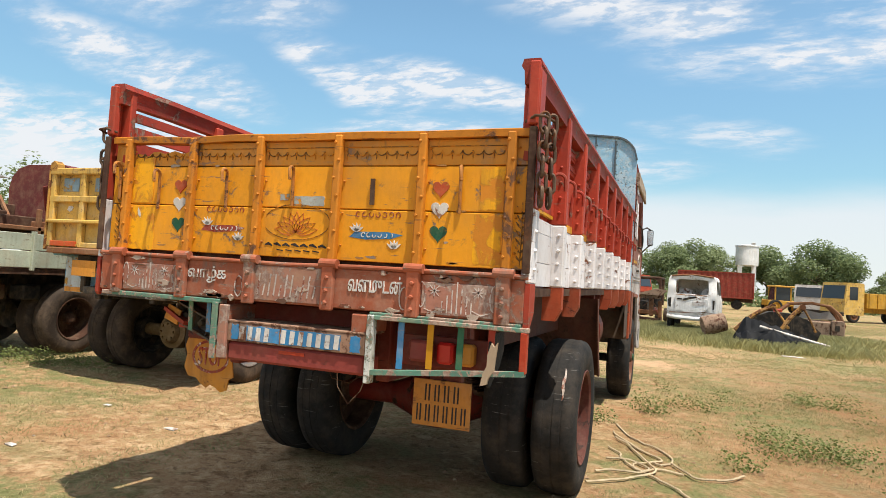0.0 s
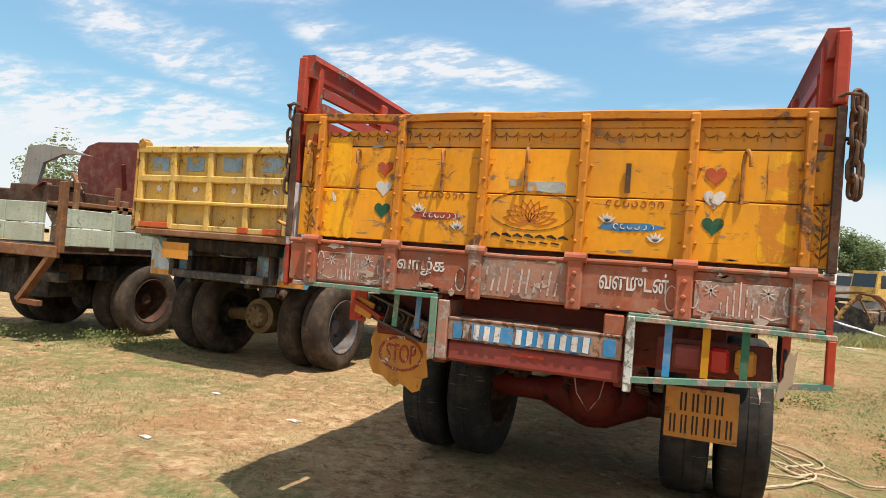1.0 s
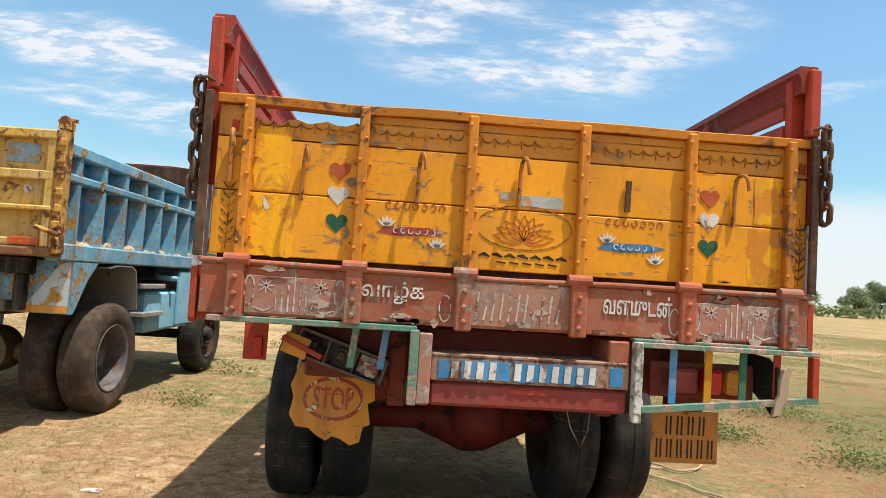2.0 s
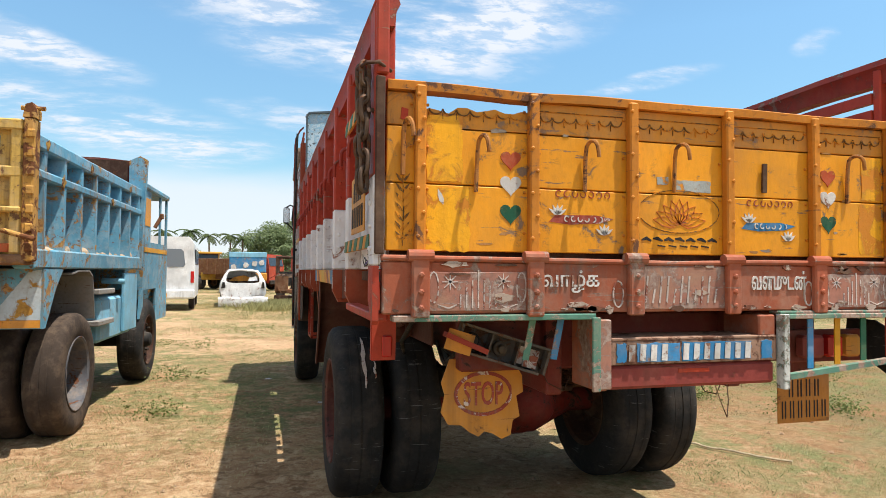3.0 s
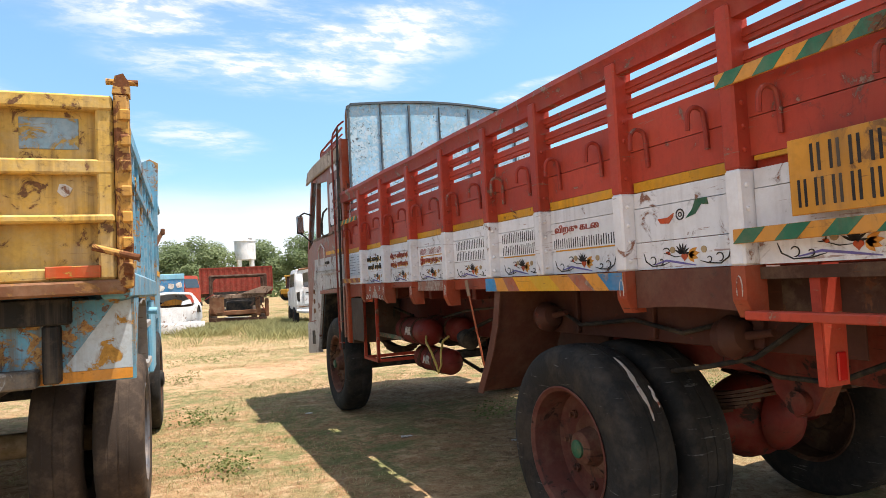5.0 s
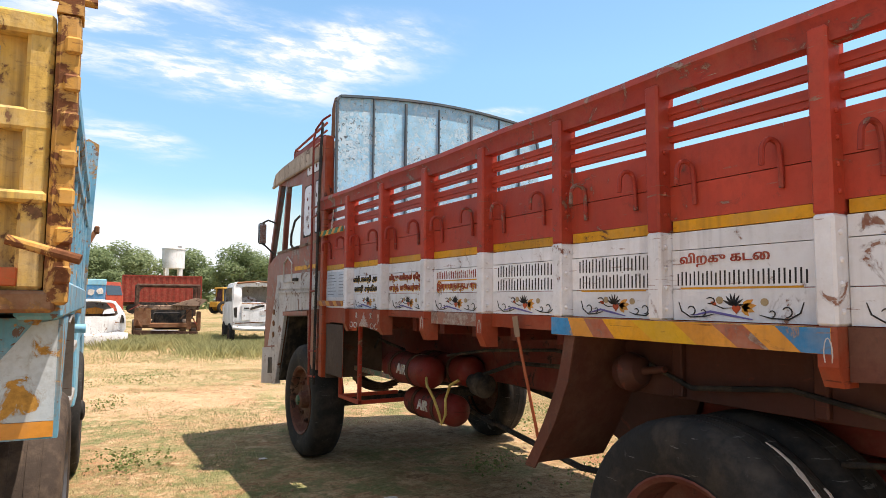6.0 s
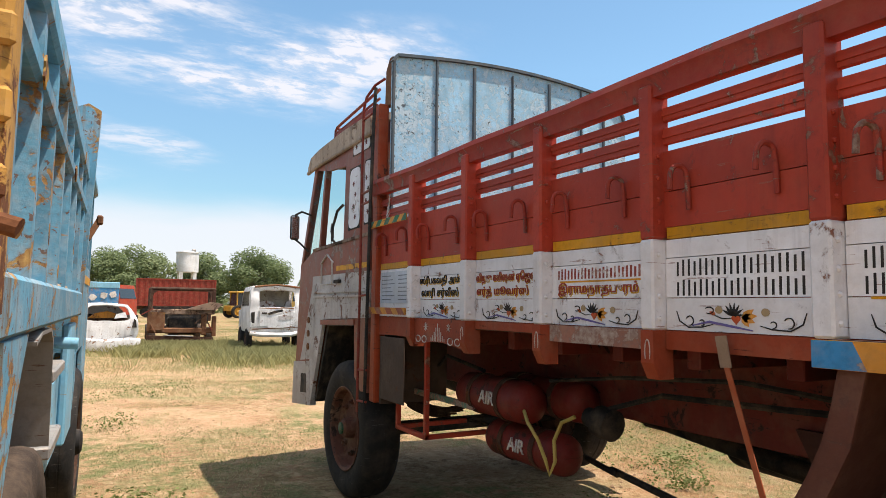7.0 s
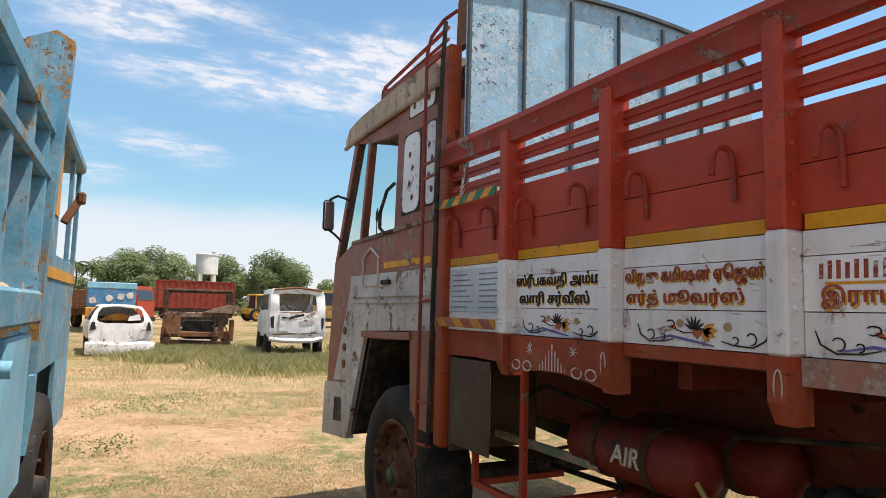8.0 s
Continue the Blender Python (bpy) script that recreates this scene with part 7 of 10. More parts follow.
def tipper_build():
    with one("tailgate", M["dump_yellow"], tipper, "ribbed yellow steel tailgate with rust and faded blue marks") as bm:
        box(bm, DX0 + 0.02, DX1 - 0.05, DY + 0.07, DY + 0.10, 1.50, 2.40, 0.004)
    tg = last()
    for z0, z1, d in ((2.355, 2.43, 0.0), (2.03, 2.105, 0.01), (1.785, 1.825, -0.01), (1.50, 1.565, 0.02)):
        with one("beam", M["dump_yellow"], tg) as bm:
            box(bm, DX0, DX1 - 0.06, DY + d, DY + 0.075, z0, z1, 0.010)
    for x in (DX0 + 0.045, -6.53, -6.0, -5.47, DX1 - 0.10):
        with one("rib", M["dump_yellow"], tg) as bm:
            box(bm, x - 0.04, x + 0.04, DY + 0.012, DY + 0.075, 1.50, 2.40, 0.012)
    for k, x in enumerate((-6.78, -6.26, -5.73, -5.20)):
        with one("faded_mark", M["blue_mark"], tg) as bm:
            box(bm, x - 0.13, x + 0.13, DY + 0.064, DY + 0.072, 2.16, 2.32, 0.004)
        with one("faded_mark", M["ink_white"], tg) as bm:
            prism(bm, leaf_poly(x - 0.03 + 0.02 * k, 1.945, 0.3, 0.10 - 0.01 * k, 0.07), "y", DY + 0.060, DY + 0.072)
    with one("lip", M["rust"], tg) as bm:
        box(bm, DX0 + 0.05, DX1 - 0.02, DY - 0.01, DY + 0.16, 1.425, 1.498, 0.012)
    for x0, x1 in ((-6.98, -6.55), (-5.55, -5.42), (-5.22, -4.98)):
        with one("red_patch", M["orange_red"], tg) as bm:
            box(bm, x0, x1, DY - 0.004, DY + 0.021, 1.512, 1.572, 0.004)
    with one("corner_post", M["dump_rust"], tipper, "heavily rusted corner post with a pin") as bm:
        box(bm, DX1 - 0.055, DX1 + 0.015, DY - 0.01, DY + 0.11, 1.45, 2.44, 0.012)
        prism(bm, [(DX1 - 0.06, 2.44), (DX1 + 0.02, 2.44), (DX1 + 0.02, 2.50), (DX1 - 0.005, 2.545), (DX1 - 0.045, 2.53)], "y", DY - 0.01, DY + 0.10)
        cyl(bm, (DX1 - 0.09, DY + 0.05, 2.515), (DX1 + 0.06, DY + 0.05, 2.515), 0.016, 10)
        cyl(bm, (DX1 - 0.16, DY - 0.02, 1.66), (DX1 + 0.05, DY - 0.05, 1.60), 0.018, 10)
        for k in range(7):
            box(bm, DX1 - 0.03, DX1 + 0.022, DY - 0.022, DY, 1.52 + 0.13 * k, 1.58 + 0.13 * k, 0.008)
    with one("corner_post", M["dump_rust"], tipper) as bm:
        prism(bm, [(DX0 - 0.02, 2.40), (DX0 + 0.11, 2.40), (DX0 + 0.10, 2.48), (DX0 + 0.05, 2.52), (DX0, 2.49)], "y", DY, DY + 0.10)
        box(bm, DX0 - 0.03, DX0 + 0.002, DY, DY + 0.10, 1.46, 2.42, 0.01)
    with one("inner_bed", M["rust_dark"], tipper, "rusty inside of the tipper body") as bm:
        box(bm, DX0 + 0.17, DX1 - 0.17, DY + 0.105, DYF, 1.44, 1.48)
        box(bm, DX0 + 0.17, DX1 - 0.17, DYF - 0.06, DYF - 0.02, 1.48, 2.70)
    for s, x in ((1, DX1), (-1, DX0)):
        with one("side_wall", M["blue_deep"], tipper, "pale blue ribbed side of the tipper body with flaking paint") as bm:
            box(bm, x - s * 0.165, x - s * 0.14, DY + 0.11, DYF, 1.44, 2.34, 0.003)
        w = last()
        for z0, z1, o in ((2.255, 2.36, 0.0), (2.045, 2.115, 0.004), (1.40, 1.545, 0.0)):
            with one("beam", M["blue"], w) as bm:
                box(bm, x - s * o, x - s * 0.145, DY + 0.112, DYF, z0, z1, 0.014)
        n = 8
        for k in range(n):
            y = DY + 0.30 + (DYF - DY - 0.45) * k / (n - 1)
            with one("rib", M["blue"], w) as bm:
                lo = [(x - s * 0.145, y - 0.065), (x - s * 0.012, y - 0.028), (x - s * 0.012, y + 0.028), (x - s * 0.145, y + 0.065)]
                prism(bm, lo, "z", 1.54, 2.046)
            with one("rib", M["blue"], w) as bm:
                prism(bm, lo, "z", 2.114, 2.256)
        with one("rust_ledge", M["rust_scatter"], w) as bm:
            r = random.Random(5)
            for k in range(70):
                y = DY + 0.15 + (DYF - DY - 0.3) * r.random()
                d, e = r.uniform(0.005, 0.10), r.uniform(0.02, 0.075)
                g = r.uniform(0.012, 0.06)
                lathe(bm, (x - s * min(0.13, 0.012 + e + d), y, 1.538), (0.1 * s, r.uniform(-0.3, 0.3), 1), [(e, 0), (e * 0.8, g * 0.6), (e * 0.35, g)], 6)
        with one("front_post", M["blue"], w) as bm:
            prism(bm, [(x - s * 0.15, 1.40), (x - s * 0.004, 1.40), (x + s * 0.045, 2.72), (x - s * 0.03, 2.76), (x - s * 0.15, 2.70)], "y", DYF - 0.06, DYF + 0.03)
    r = random.Random(17)
    for k in range(9):
        with one("yellow_patch", M["old_yellow"], tipper, "" if k else "patch of old yellow paint showing through") as bm:
            y, z = DY + 0.3 + 0.36 * k, (2.31, 2.08, 1.70, 2.30, 1.60, 2.08, 1.75, 2.29, 1.66)[k]
            dx = 0.0125 if 1.55 < z < 2.0 else 0.0
            o = [(y + 0.05 * q * math.cos(t) * r.uniform(0.5, 1.2), z + 0.04 * math.sin(t) * r.uniform(0.5, 1.2)) for q in (1,) for t in [j * 0.6 for j in range(10)]]
            if dx:
                yk = DY + 0.30 + (DYF - DY - 0.45) * round((y - DY - 0.30) / ((DYF - DY - 0.45) / 7)) / 7
                o = [(yk + (p[0] - y) * 0.5, p[1]) for p in o]
            prism(bm, o, "x", DX1 - dx + 0.0015, DX1 - dx - 0.004)
    with one("headboard", M["dark_maroon"], tipper, "dark red headboard above the bed") as bm:
        prism(bm, [(DX0 + 0.05, 2.36), (DX1 - 0.09, 2.36), (DX1 - 0.09, 2.70), (DX1 - 0.5, 2.73), (DX0 + 0.5, 2.73), (DX0 + 0.05, 2.70)], "y", DYF - 0.02, DYF)
    # flap panels behind the rear wheels
    for s, x in ((1, DX1), (-1, DX0)):
        with one("rear_flap", M["blue"], tipper, "blue flap panel with a white slash and orange foot") as bm:
            box(bm, x - s * 0.015, x - s * 0.64, 5.60, 5.615, 0.965, 1.40)
        k = last()
        with one("side_return", M["blue"], k) as bm:
            prism(bm, [(5.60, 0.965), (5.66, 0.965), (5.86, 1.25), (6.02, 1.40), (5.60, 1.40)], "x", x - s * 0.005, x - s * 0.015)
        with one("white_slash", M["slash"], k) as bm:
            prism(bm, [(x - s * 0.02, 1.03), (x - s * 0.36, 1.03), (x - s * 0.26, 1.16), (x - s * 0.10, 1.38), (x - s * 0.02, 1.395)], "y", 5.594, 5.601)
        with one("orange_foot", M["chevron_orange"], k) as bm:
            box(bm, x - s * 0.02, x - s * 0.63, 5.593, 5.601, 0.972, 1.028)
        with one("wheel_arch", M["grey"], tipper) as bm:
            pts = [(6.24, 1.36), (6.40, 1.385), (6.70, 1.385), (6.80, 1.34), (6.86, 1.10), (6.88, 0.95)]
            for p, q in zip(pts, pts[1:]):
                bar(bm, (x - s * 0.28, p[0], p[1]), (x - s * 0.28, q[0], q[1]), 0.55, 0.012)
    for x in (-6.37, -5.53):
        with one("chassis_rail", M["black"], tipper) as bm:
            box(bm, x - 0.04, x + 0.04, 5.5, 10.5, 0.92, 1.22, 0.01)
    with one("sub_frame", M["black"], tipper) as bm:
        box(bm, -6.75, -5.15, DY + 0.20, DY + 0.34, 1.28, 1.42, 0.01)
        for x in (-6.70, -5.28):
            box(bm, x, x + 0.08, DY + 0.22, DY + 0.32, 0.98, 1.28, 0.01)
        box(bm, -6.45, -5.45, 5.6, DYF, 1.25, 1.42, 0.01)
    with one("rear_beam", M["grey_black"], tipper) as bm:
        box(bm, -6.6, -5.3, DY + 0.18, DY + 0.30, 0.97, 1.06, 0.01)
    with one("rear_axle", M["machine_hub"], tipper, "yellowed axle casing", True) as bm:
        cyl(bm, (-6.8, 6.45, 0.52), (-5.1, 6.45, 0.52), 0.08, 14)
        lathe(bm, (-5.95, 6.18, 0.54), (0, 1, 0), [(0.05, 0), (0.12, 0.01), (0.15, 0.05), (0.15, 0.07), (0.21, 0.09), (0.22, 0.2), (0.22, 0.36), (0.14, 0.5)], 22)
        for k in range(8):
            t = 2 * math.pi * k / 8
            cyl(bm, (-5.95 + 0.10 * math.cos(t), 6.165, 0.54 + 0.10 * math.sin(t)), (-5.95 + 0.10 * math.cos(t), 6.19, 0.54 + 0.10 * math.sin(t)), 0.016, 6)
    tr, hb = M["tyre_brown"], M["black"]
    make_wheel(tipper, -4.985, 6.45, 0.515, 0.515, 0.28, 1, tr, M["steel"], M["steel"], -0.5, 8, 0.10)
    make_wheel(tipper, -5.315, 6.45, 0.515, 0.515, 0.28, -1, tr, hb, hb, -0.2, 0)
    make_wheel(tipper, -6.595, 6.45, 0.515, 0.515, 0.28, 1, tr, hb, hb, -0.2, 0)
    make_wheel(tipper, -6.925, 6.45, 0.515, 0.515, 0.28, -1, tr, M["steel"], M["steel"], -0.5, 8, 0.10)
    make_wheel(tipper, -4.985, 9.25, 0.515, 0.515, 0.28, 1, M["tyre"], M["rust_dark"], hb, 0.45, 8, 0.10)
    make_wheel(tipper, -6.925, 9.25, 0.515, 0.515, 0.28, -1, M["tyre"], M["rust_dark"], hb, 0.45, 8, 0.10)
    with one("front_axle", M["black"], tipper) as bm:
        box(bm, -6.9, -5.0, 9.19, 9.31, 0.44, 0.56, 0.02)
    # cab
    with one("cab", M["blue"], tipper, "blue tipper cab with worn paint") as bm:
        box(bm, DX0 + 0.05, DX1 - 0.03, 8.95, 8.98, 1.15, 2.42)
    cb = last()
    with one("front_wall", M["blue"], cb) as bm:
        box(bm, DX0 + 0.05, DX1 - 0.03, 10.50, 10.53, 0.75, 1.75)
    with one("roof", M["blue"], cb) as bm:
        box(bm, DX0 + 0.02, DX1, 8.90, 10.50, 2.40, 2.48, 0.02)
    for x in (DX1 - 0.04, DX0 + 0.04):
        with one("door", M["blue"], cb) as bm:
            box(bm, x - 0.012, x + 0.012, 8.98, 10.50, 1.15, 1.75)
        for y0, y1 in ((8.98, 9.35), (9.98, 10.04), (10.42, 10.50)):
            with one("pillar", M["blue"], cb) as bm:
                box(bm, x - 0.012, x + 0.012, y0, y1, 1.75, 2.40)
        with one("step_panel", M["blue"], cb) as bm:
            prism(bm, [(8.98, 0.8), (9.0, 1.15), (8.86, 1.15), (8.80, 0.8)], "x", x - 0.012, x + 0.012)
        with one("fender", M["blue"], cb) as bm:
            box(bm, x - 0.012, x + 0.012, 9.75, 10.50, 0.72, 1.15)
    with one("yellow_stripe", M["yellow"], cb) as bm:
        box(bm, DX1 - 0.027, DX1 - 0.022, 8.99, 10.48, 1.62, 1.68)
    with one("stripe_panel", M["chevron_orange"], cb) as bm:
        box(bm, DX1 - 0.027, DX1 - 0.022, 8.99, 9.30, 1.95, 2.30)
    with one("mirror", M["rust"], cb, "rusty mirror stalk bent outwards") as bm:
        bar(bm, (DX1 - 0.03, 9.62, 1.96), (DX1 + 0.045, 9.66, 2.12), 0.05, 0.04, (0, 1, 0))
        box(bm, DX1 + 0.025, DX1 + 0.07, 9.62, 9.70, 2.08, 2.15, 0.01)
    with one("fuel_tank", M["blue_plate"], tipper, "light blue step plate and tank ahead of the rear wheel") as bm:
        box(bm, DX1 - 0.06, DX1 - 0.02, 8.05, 8.62, 0.72, 1.36, 0.01)
        box(bm, DX1 - 0.50, DX1 - 0.06, 7.25, 8.55, 0.68, 1.12, 0.03)
    for z in (0.86, 1.16):
        with one("step_bar", M["grey"], tipper) as bm:
            box(bm, DX1 - 0.20, DX1 - 0.01, 7.05, 7.60, z, z + 0.05, 0.008)
    with one("drain_pipe", M["blue_plate"], tipper, "", True) as bm:
        cyl(bm, (DX1 - 0.2, 7.85, 1.28), (DX1 + 0.03, 7.85, 1.27), 0.03, 12)
    with one("number_board", M["chevron_orange"], tipper) as bm:
        box(bm, -6.60, -6.22, DY + 0.02, DY + 0.03, 1.18, 1.36)


M["old_yellow"] = paint("old yellow paint", (0.50, 0.27, 0.05), (0.18, 0.07, 0.03), 0.75, dusty=0.4, rough=0.75, scale=2)
M["blue_mark"] = paint("faded blue mark", (0.22, 0.34, 0.42), (0.55, 0.36, 0.10), 0.6, dust=(0.5, 0.5, 0.5), dusty=0.6)
M["orange_red"] = paint("orange red patch", (0.60, 0.09, 0.02), (0.55, 0.33, 0.06), 0.3, dusty=0.3)
M["dump_rust"] = paint("rusted yellow post", (0.52, 0.27, 0.06), (0.20, 0.075, 0.03), 0.62, dusty=0.4, rough=0.85)
M["dark_maroon"] = paint("dark maroon sheet", (0.20, 0.040, 0.036), RUST, 0.2, dusty=0.3)
M["grey_black"] = paint("dusty black beam", (0.05, 0.048, 0.045), (0.40, 0.38, 0.35), 0.3, dusty=0.5)
M["machine_hub"] = paint("yellowed casing", (0.15, 0.095, 0.04), RUST, 0.3, dusty=0.5)
M["slash"] = paint("slash white", (0.52, 0.60, 0.64), (0.62, 0.32, 0.06), 0.35, dusty=0.3)
M["blue_plate"] = paint("light blue plate", (0.22, 0.50, 0.66), (0.5, 0.36, 0.2), 0.15, dusty=0.3)
tipper_build()
tipper.matrix_basis = Matrix.Translation((-4.915, 5.30, 0)) @ Matrix.Rotation(radians(-2.0), 4, "Z") @ Matrix.Translation((-5.95 + 4.85, 7.6 - 5.30, 0))

# ---- the pale green flatbed beyond the tipper ----
flatbed = thing("flatbed_lorry", "rusty flatbed lorry with pale green dropside boards", "lorry", (-9.3, 7.5, 0))


def flatbed_build():
    fx, fy, bk = -8.12, 5.25, -10.45
    with one("deck", M["rust_dark"], flatbed) as bm:
        box(bm, bk, fx - 0.02, fy + 0.03, 9.6, 1.12, 1.20)
    for k in range(6):
        with one("side_board", M["pale_green"], flatbed) as bm:
            y0 = fy + 0.06 + 0.70 * k
            box(bm, fx - 0.04, fx, y0, y0 + 0.66, 1.21, 1.43, 0.006)
            box(bm, fx - 0.042, fx - 0.004, y0, y0 + 0.66, 1.44, 1.66, 0.006)
        with one("stake", M["pale_green"], flatbed) as bm:
            box(bm, fx - 0.03, fx + 0.035, y0 + 0.655, y0 + 0.70, 1.17, 1.69, 0.006)
    with one("corner_stake", M["rust"], flatbed, "rusty corner stake with peeling pale paint") as bm:
        box(bm, fx - 0.06, fx + 0.03, fy - 0.02, fy + 0.06, 1.12, 1.98, 0.01)
    for k in range(3):
        with one("tail_board", M["pale_green"], flatbed) as bm:
            x1 = fx - 0.30 - 0.68 * k
            box(bm, x1 - 0.66, x1, fy - 0.01, fy + 0.03, 1.24, 1.46, 0.006)
            box(bm, x1 - 0.66, x1, fy - 0.008, fy + 0.03, 1.47, 1.72, 0.006)
    with one("tail_sill", M["rust"], flatbed) as bm:
        box(bm, bk, fx, fy - 0.04, fy + 0.03, 1.06, 1.20, 0.01)
    with one("drum_load", M["drum_red"], flatbed, "dark red round-cornered steel tank on the deck", True) as bm:
        prism(bm, [(-9.95, 1.75), (-8.60, 1.75), (-8.52, 2.45), (-8.56, 2.58), (-8.66, 2.69), (-8.84, 2.76), (-9.6, 2.76), (-9.80, 2.70), (-9.92, 2.58), (-9.98, 2.42)], "y", 6.9, 9.3)
    with one("tank_frame", M["rust"], flatbed) as bm:
        box(bm, -10.3, fx - 0.1, 6.2, 6.3, 1.66, 1.84, 0.01)
        box(bm, -10.3, fx - 0.1, 5.6, 9.3, 1.70, 1.76, 0.01)
        for k in range(6):
            box(bm, fx - 0.16, fx - 0.10, 5.5 + 0.6 * k, 5.56 + 0.6 * k, 1.2, 2.0, 0.01)
    with one("bent_sheet", M["grey"], flatbed, "bent grey sheet metal on the deck") as bm:
        prism(bm, [(-9.55, 1.92), (-9.20, 1.98), (-9.12, 2.26), (-8.75, 2.38), (-8.30, 2.36), (-8.72, 2.45), (-9.10, 2.50), (-9.42, 2.48)], "y", 5.7, 5.75)
    rr = random.Random(8)
    for k in range(26):
        with one("scrap_bar", M[("rust", "rust_dark", "grey", "black", "dark_red")[k % 5]], flatbed) as bm:
            a = Vector((rr.uniform(-10.2, -8.3), rr.uniform(5.5, 6.6), rr.uniform(1.3, 2.0)))
            d = Vector((rr.uniform(-0.6, 0.6), rr.uniform(-0.3, 0.6), rr.uniform(-0.15, 0.35)))
            bar(bm, a, a + d, rr.uniform(0.03, 0.12), rr.uniform(0.01, 0.05), (0, 1, 0))
    for x, y, z, a, b, c in ((-9.9, 5.9, 1.80, 0.45, 0.30, 0.10), (-9.2, 5.85, 1.84, 0.36, 0.26, 0.13), (-8.75, 6.1, 1.80, 0.26, 0.3, 0.10), (-9.6, 6.3, 2.0, 0.30, 0.25, 0.10)):
        with one("scrap_box", M["rust_dark"], flatbed, "dark rusty machine part on the deck") as bm:
            box(bm, x - a, x + a, y - b, y + b, z - c, z + c, 0.015)
    for k in range(14):
        with one("under_part", M[("black", "rust_dark", "black", "grey_black")[k % 4]], flatbed) as bm:
            x, y, z = rr.uniform(-10.2, -8.4), rr.uniform(5.4, 6.2), rr.uniform(0.55, 1.0)
            box(bm, x - rr.uniform(0.05, 0.2), x + rr.uniform(0.05, 0.2), y, y + rr.uniform(0.1, 0.3), z - 0.08, z + rr.uniform(0.05, 0.15), 0.02)
    for x in (-9.70, -8.86):
        with one("chassis_rail", M["black"], flatbed) as bm:
            box(bm, x - 0.04, x + 0.04, 5.4, 10.5, 0.82, 1.12, 0.01)
    # black block added to close off bright ground seen under the deck
    with one("tool_box", M["black"], flatbed, "grimy black tool box slung under the deck") as bm:
        box(bm, -9.95, -8.75, 5.62, 6.15, 0.52, 1.05, 0.02)
    with one("underrun_guard", M["rust"], flatbed) as bm:
        bar(bm, (-8.25, 5.28, 1.10), (-8.65, 5.20, 0.52), 0.10, 0.06, (0, 1, 0))
        bar(bm, (-8.65, 5.20, 0.52), (-8.35, 5.24, 0.50), 0.08, 0.06, (0, 1, 0))
    with one("rear_axle", M["black"], flatbed, "", True) as bm:
        cyl(bm, (-10.1, 6.75, 0.50), (-8.4, 6.75, 0.50), 0.08, 12)
        lathe(bm, (-9.2, 6.45, 0.5), (0, 1, 0), [(0.05, 0), (0.2, 0.05), (0.22, 0.3), (0.1, 0.5)], 18)
    for x, o in ((-8.27, 1), (-8.60, -1), (-9.93, 1), (-10.26, -1)):
        make_wheel(flatbed, x, 6.75, 0.50, 0.50, 0.27, o, M["tyre_brown"], M["rust_dark"], M["rust_dark"], -0.4, 8, 0.10)
    make_wheel(flatbed, -8.27, 9.9, 0.50, 0.50, 0.27, 1, M["tyre"], M["rust_dark"], M["rust_dark"], 0.4, 8, 0.10)
    make_wheel(flatbed, -10.26, 9.9, 0.50, 0.50, 0.27, -1, M["tyre"], M["rust_dark"], M["rust_dark"], 0.4, 8, 0.10)
    with one("cab", M["rust"], flatbed, "rusty cab shell") as bm:
        box(bm, -10.4, -8.15, 9.7, 11.3, 1.2, 1.9, 0.03)
        for x in (-10.36, -8.19):
            for y in (9.75, 10.5, 11.2):
                box(bm, x - 0.04, x + 0.04, y - 0.04, y + 0.04, 1.9, 2.5)
        box(bm, -10.42, -8.13, 9.65, 11.3, 2.48, 2.58, 0.03)


M["drum_red"] = paint("drum dark red", (0.15, 0.035, 0.030), (0.22, 0.10, 0.05), 0.3, dusty=0.3, rough=0.7)
flatbed_build()


# ---- wrecks and vehicles in the yard ----
def jitter_poly(poly, a, seed):
    r = random.Random(seed)
    return [(p[0] + r.uniform(-a, a), p[1] + r.uniform(-a, a)) for p in poly]


def ring_points(kx, z0, z1, top, n, power=3.2):
    """Outline of a tail: rounded box of half width kx from z0 to z1, drawn in to top times the width at the roof."""
    out = []
    for k in range(n):
        t = 2 * math.pi * k / n
        c, s = math.cos(t), math.sin(t)
        d = (abs(c) ** power + abs(s) ** power) ** (-1 / power)
        v = 0.5 + 0.5 * s * d
        wide = kx * (1 - (1 - top) * max(0.0, (v - 0.45) / 0.55) ** 1.4)
        out.append((wide * c * d, z0 + (z1 - z0) * v))
    return out


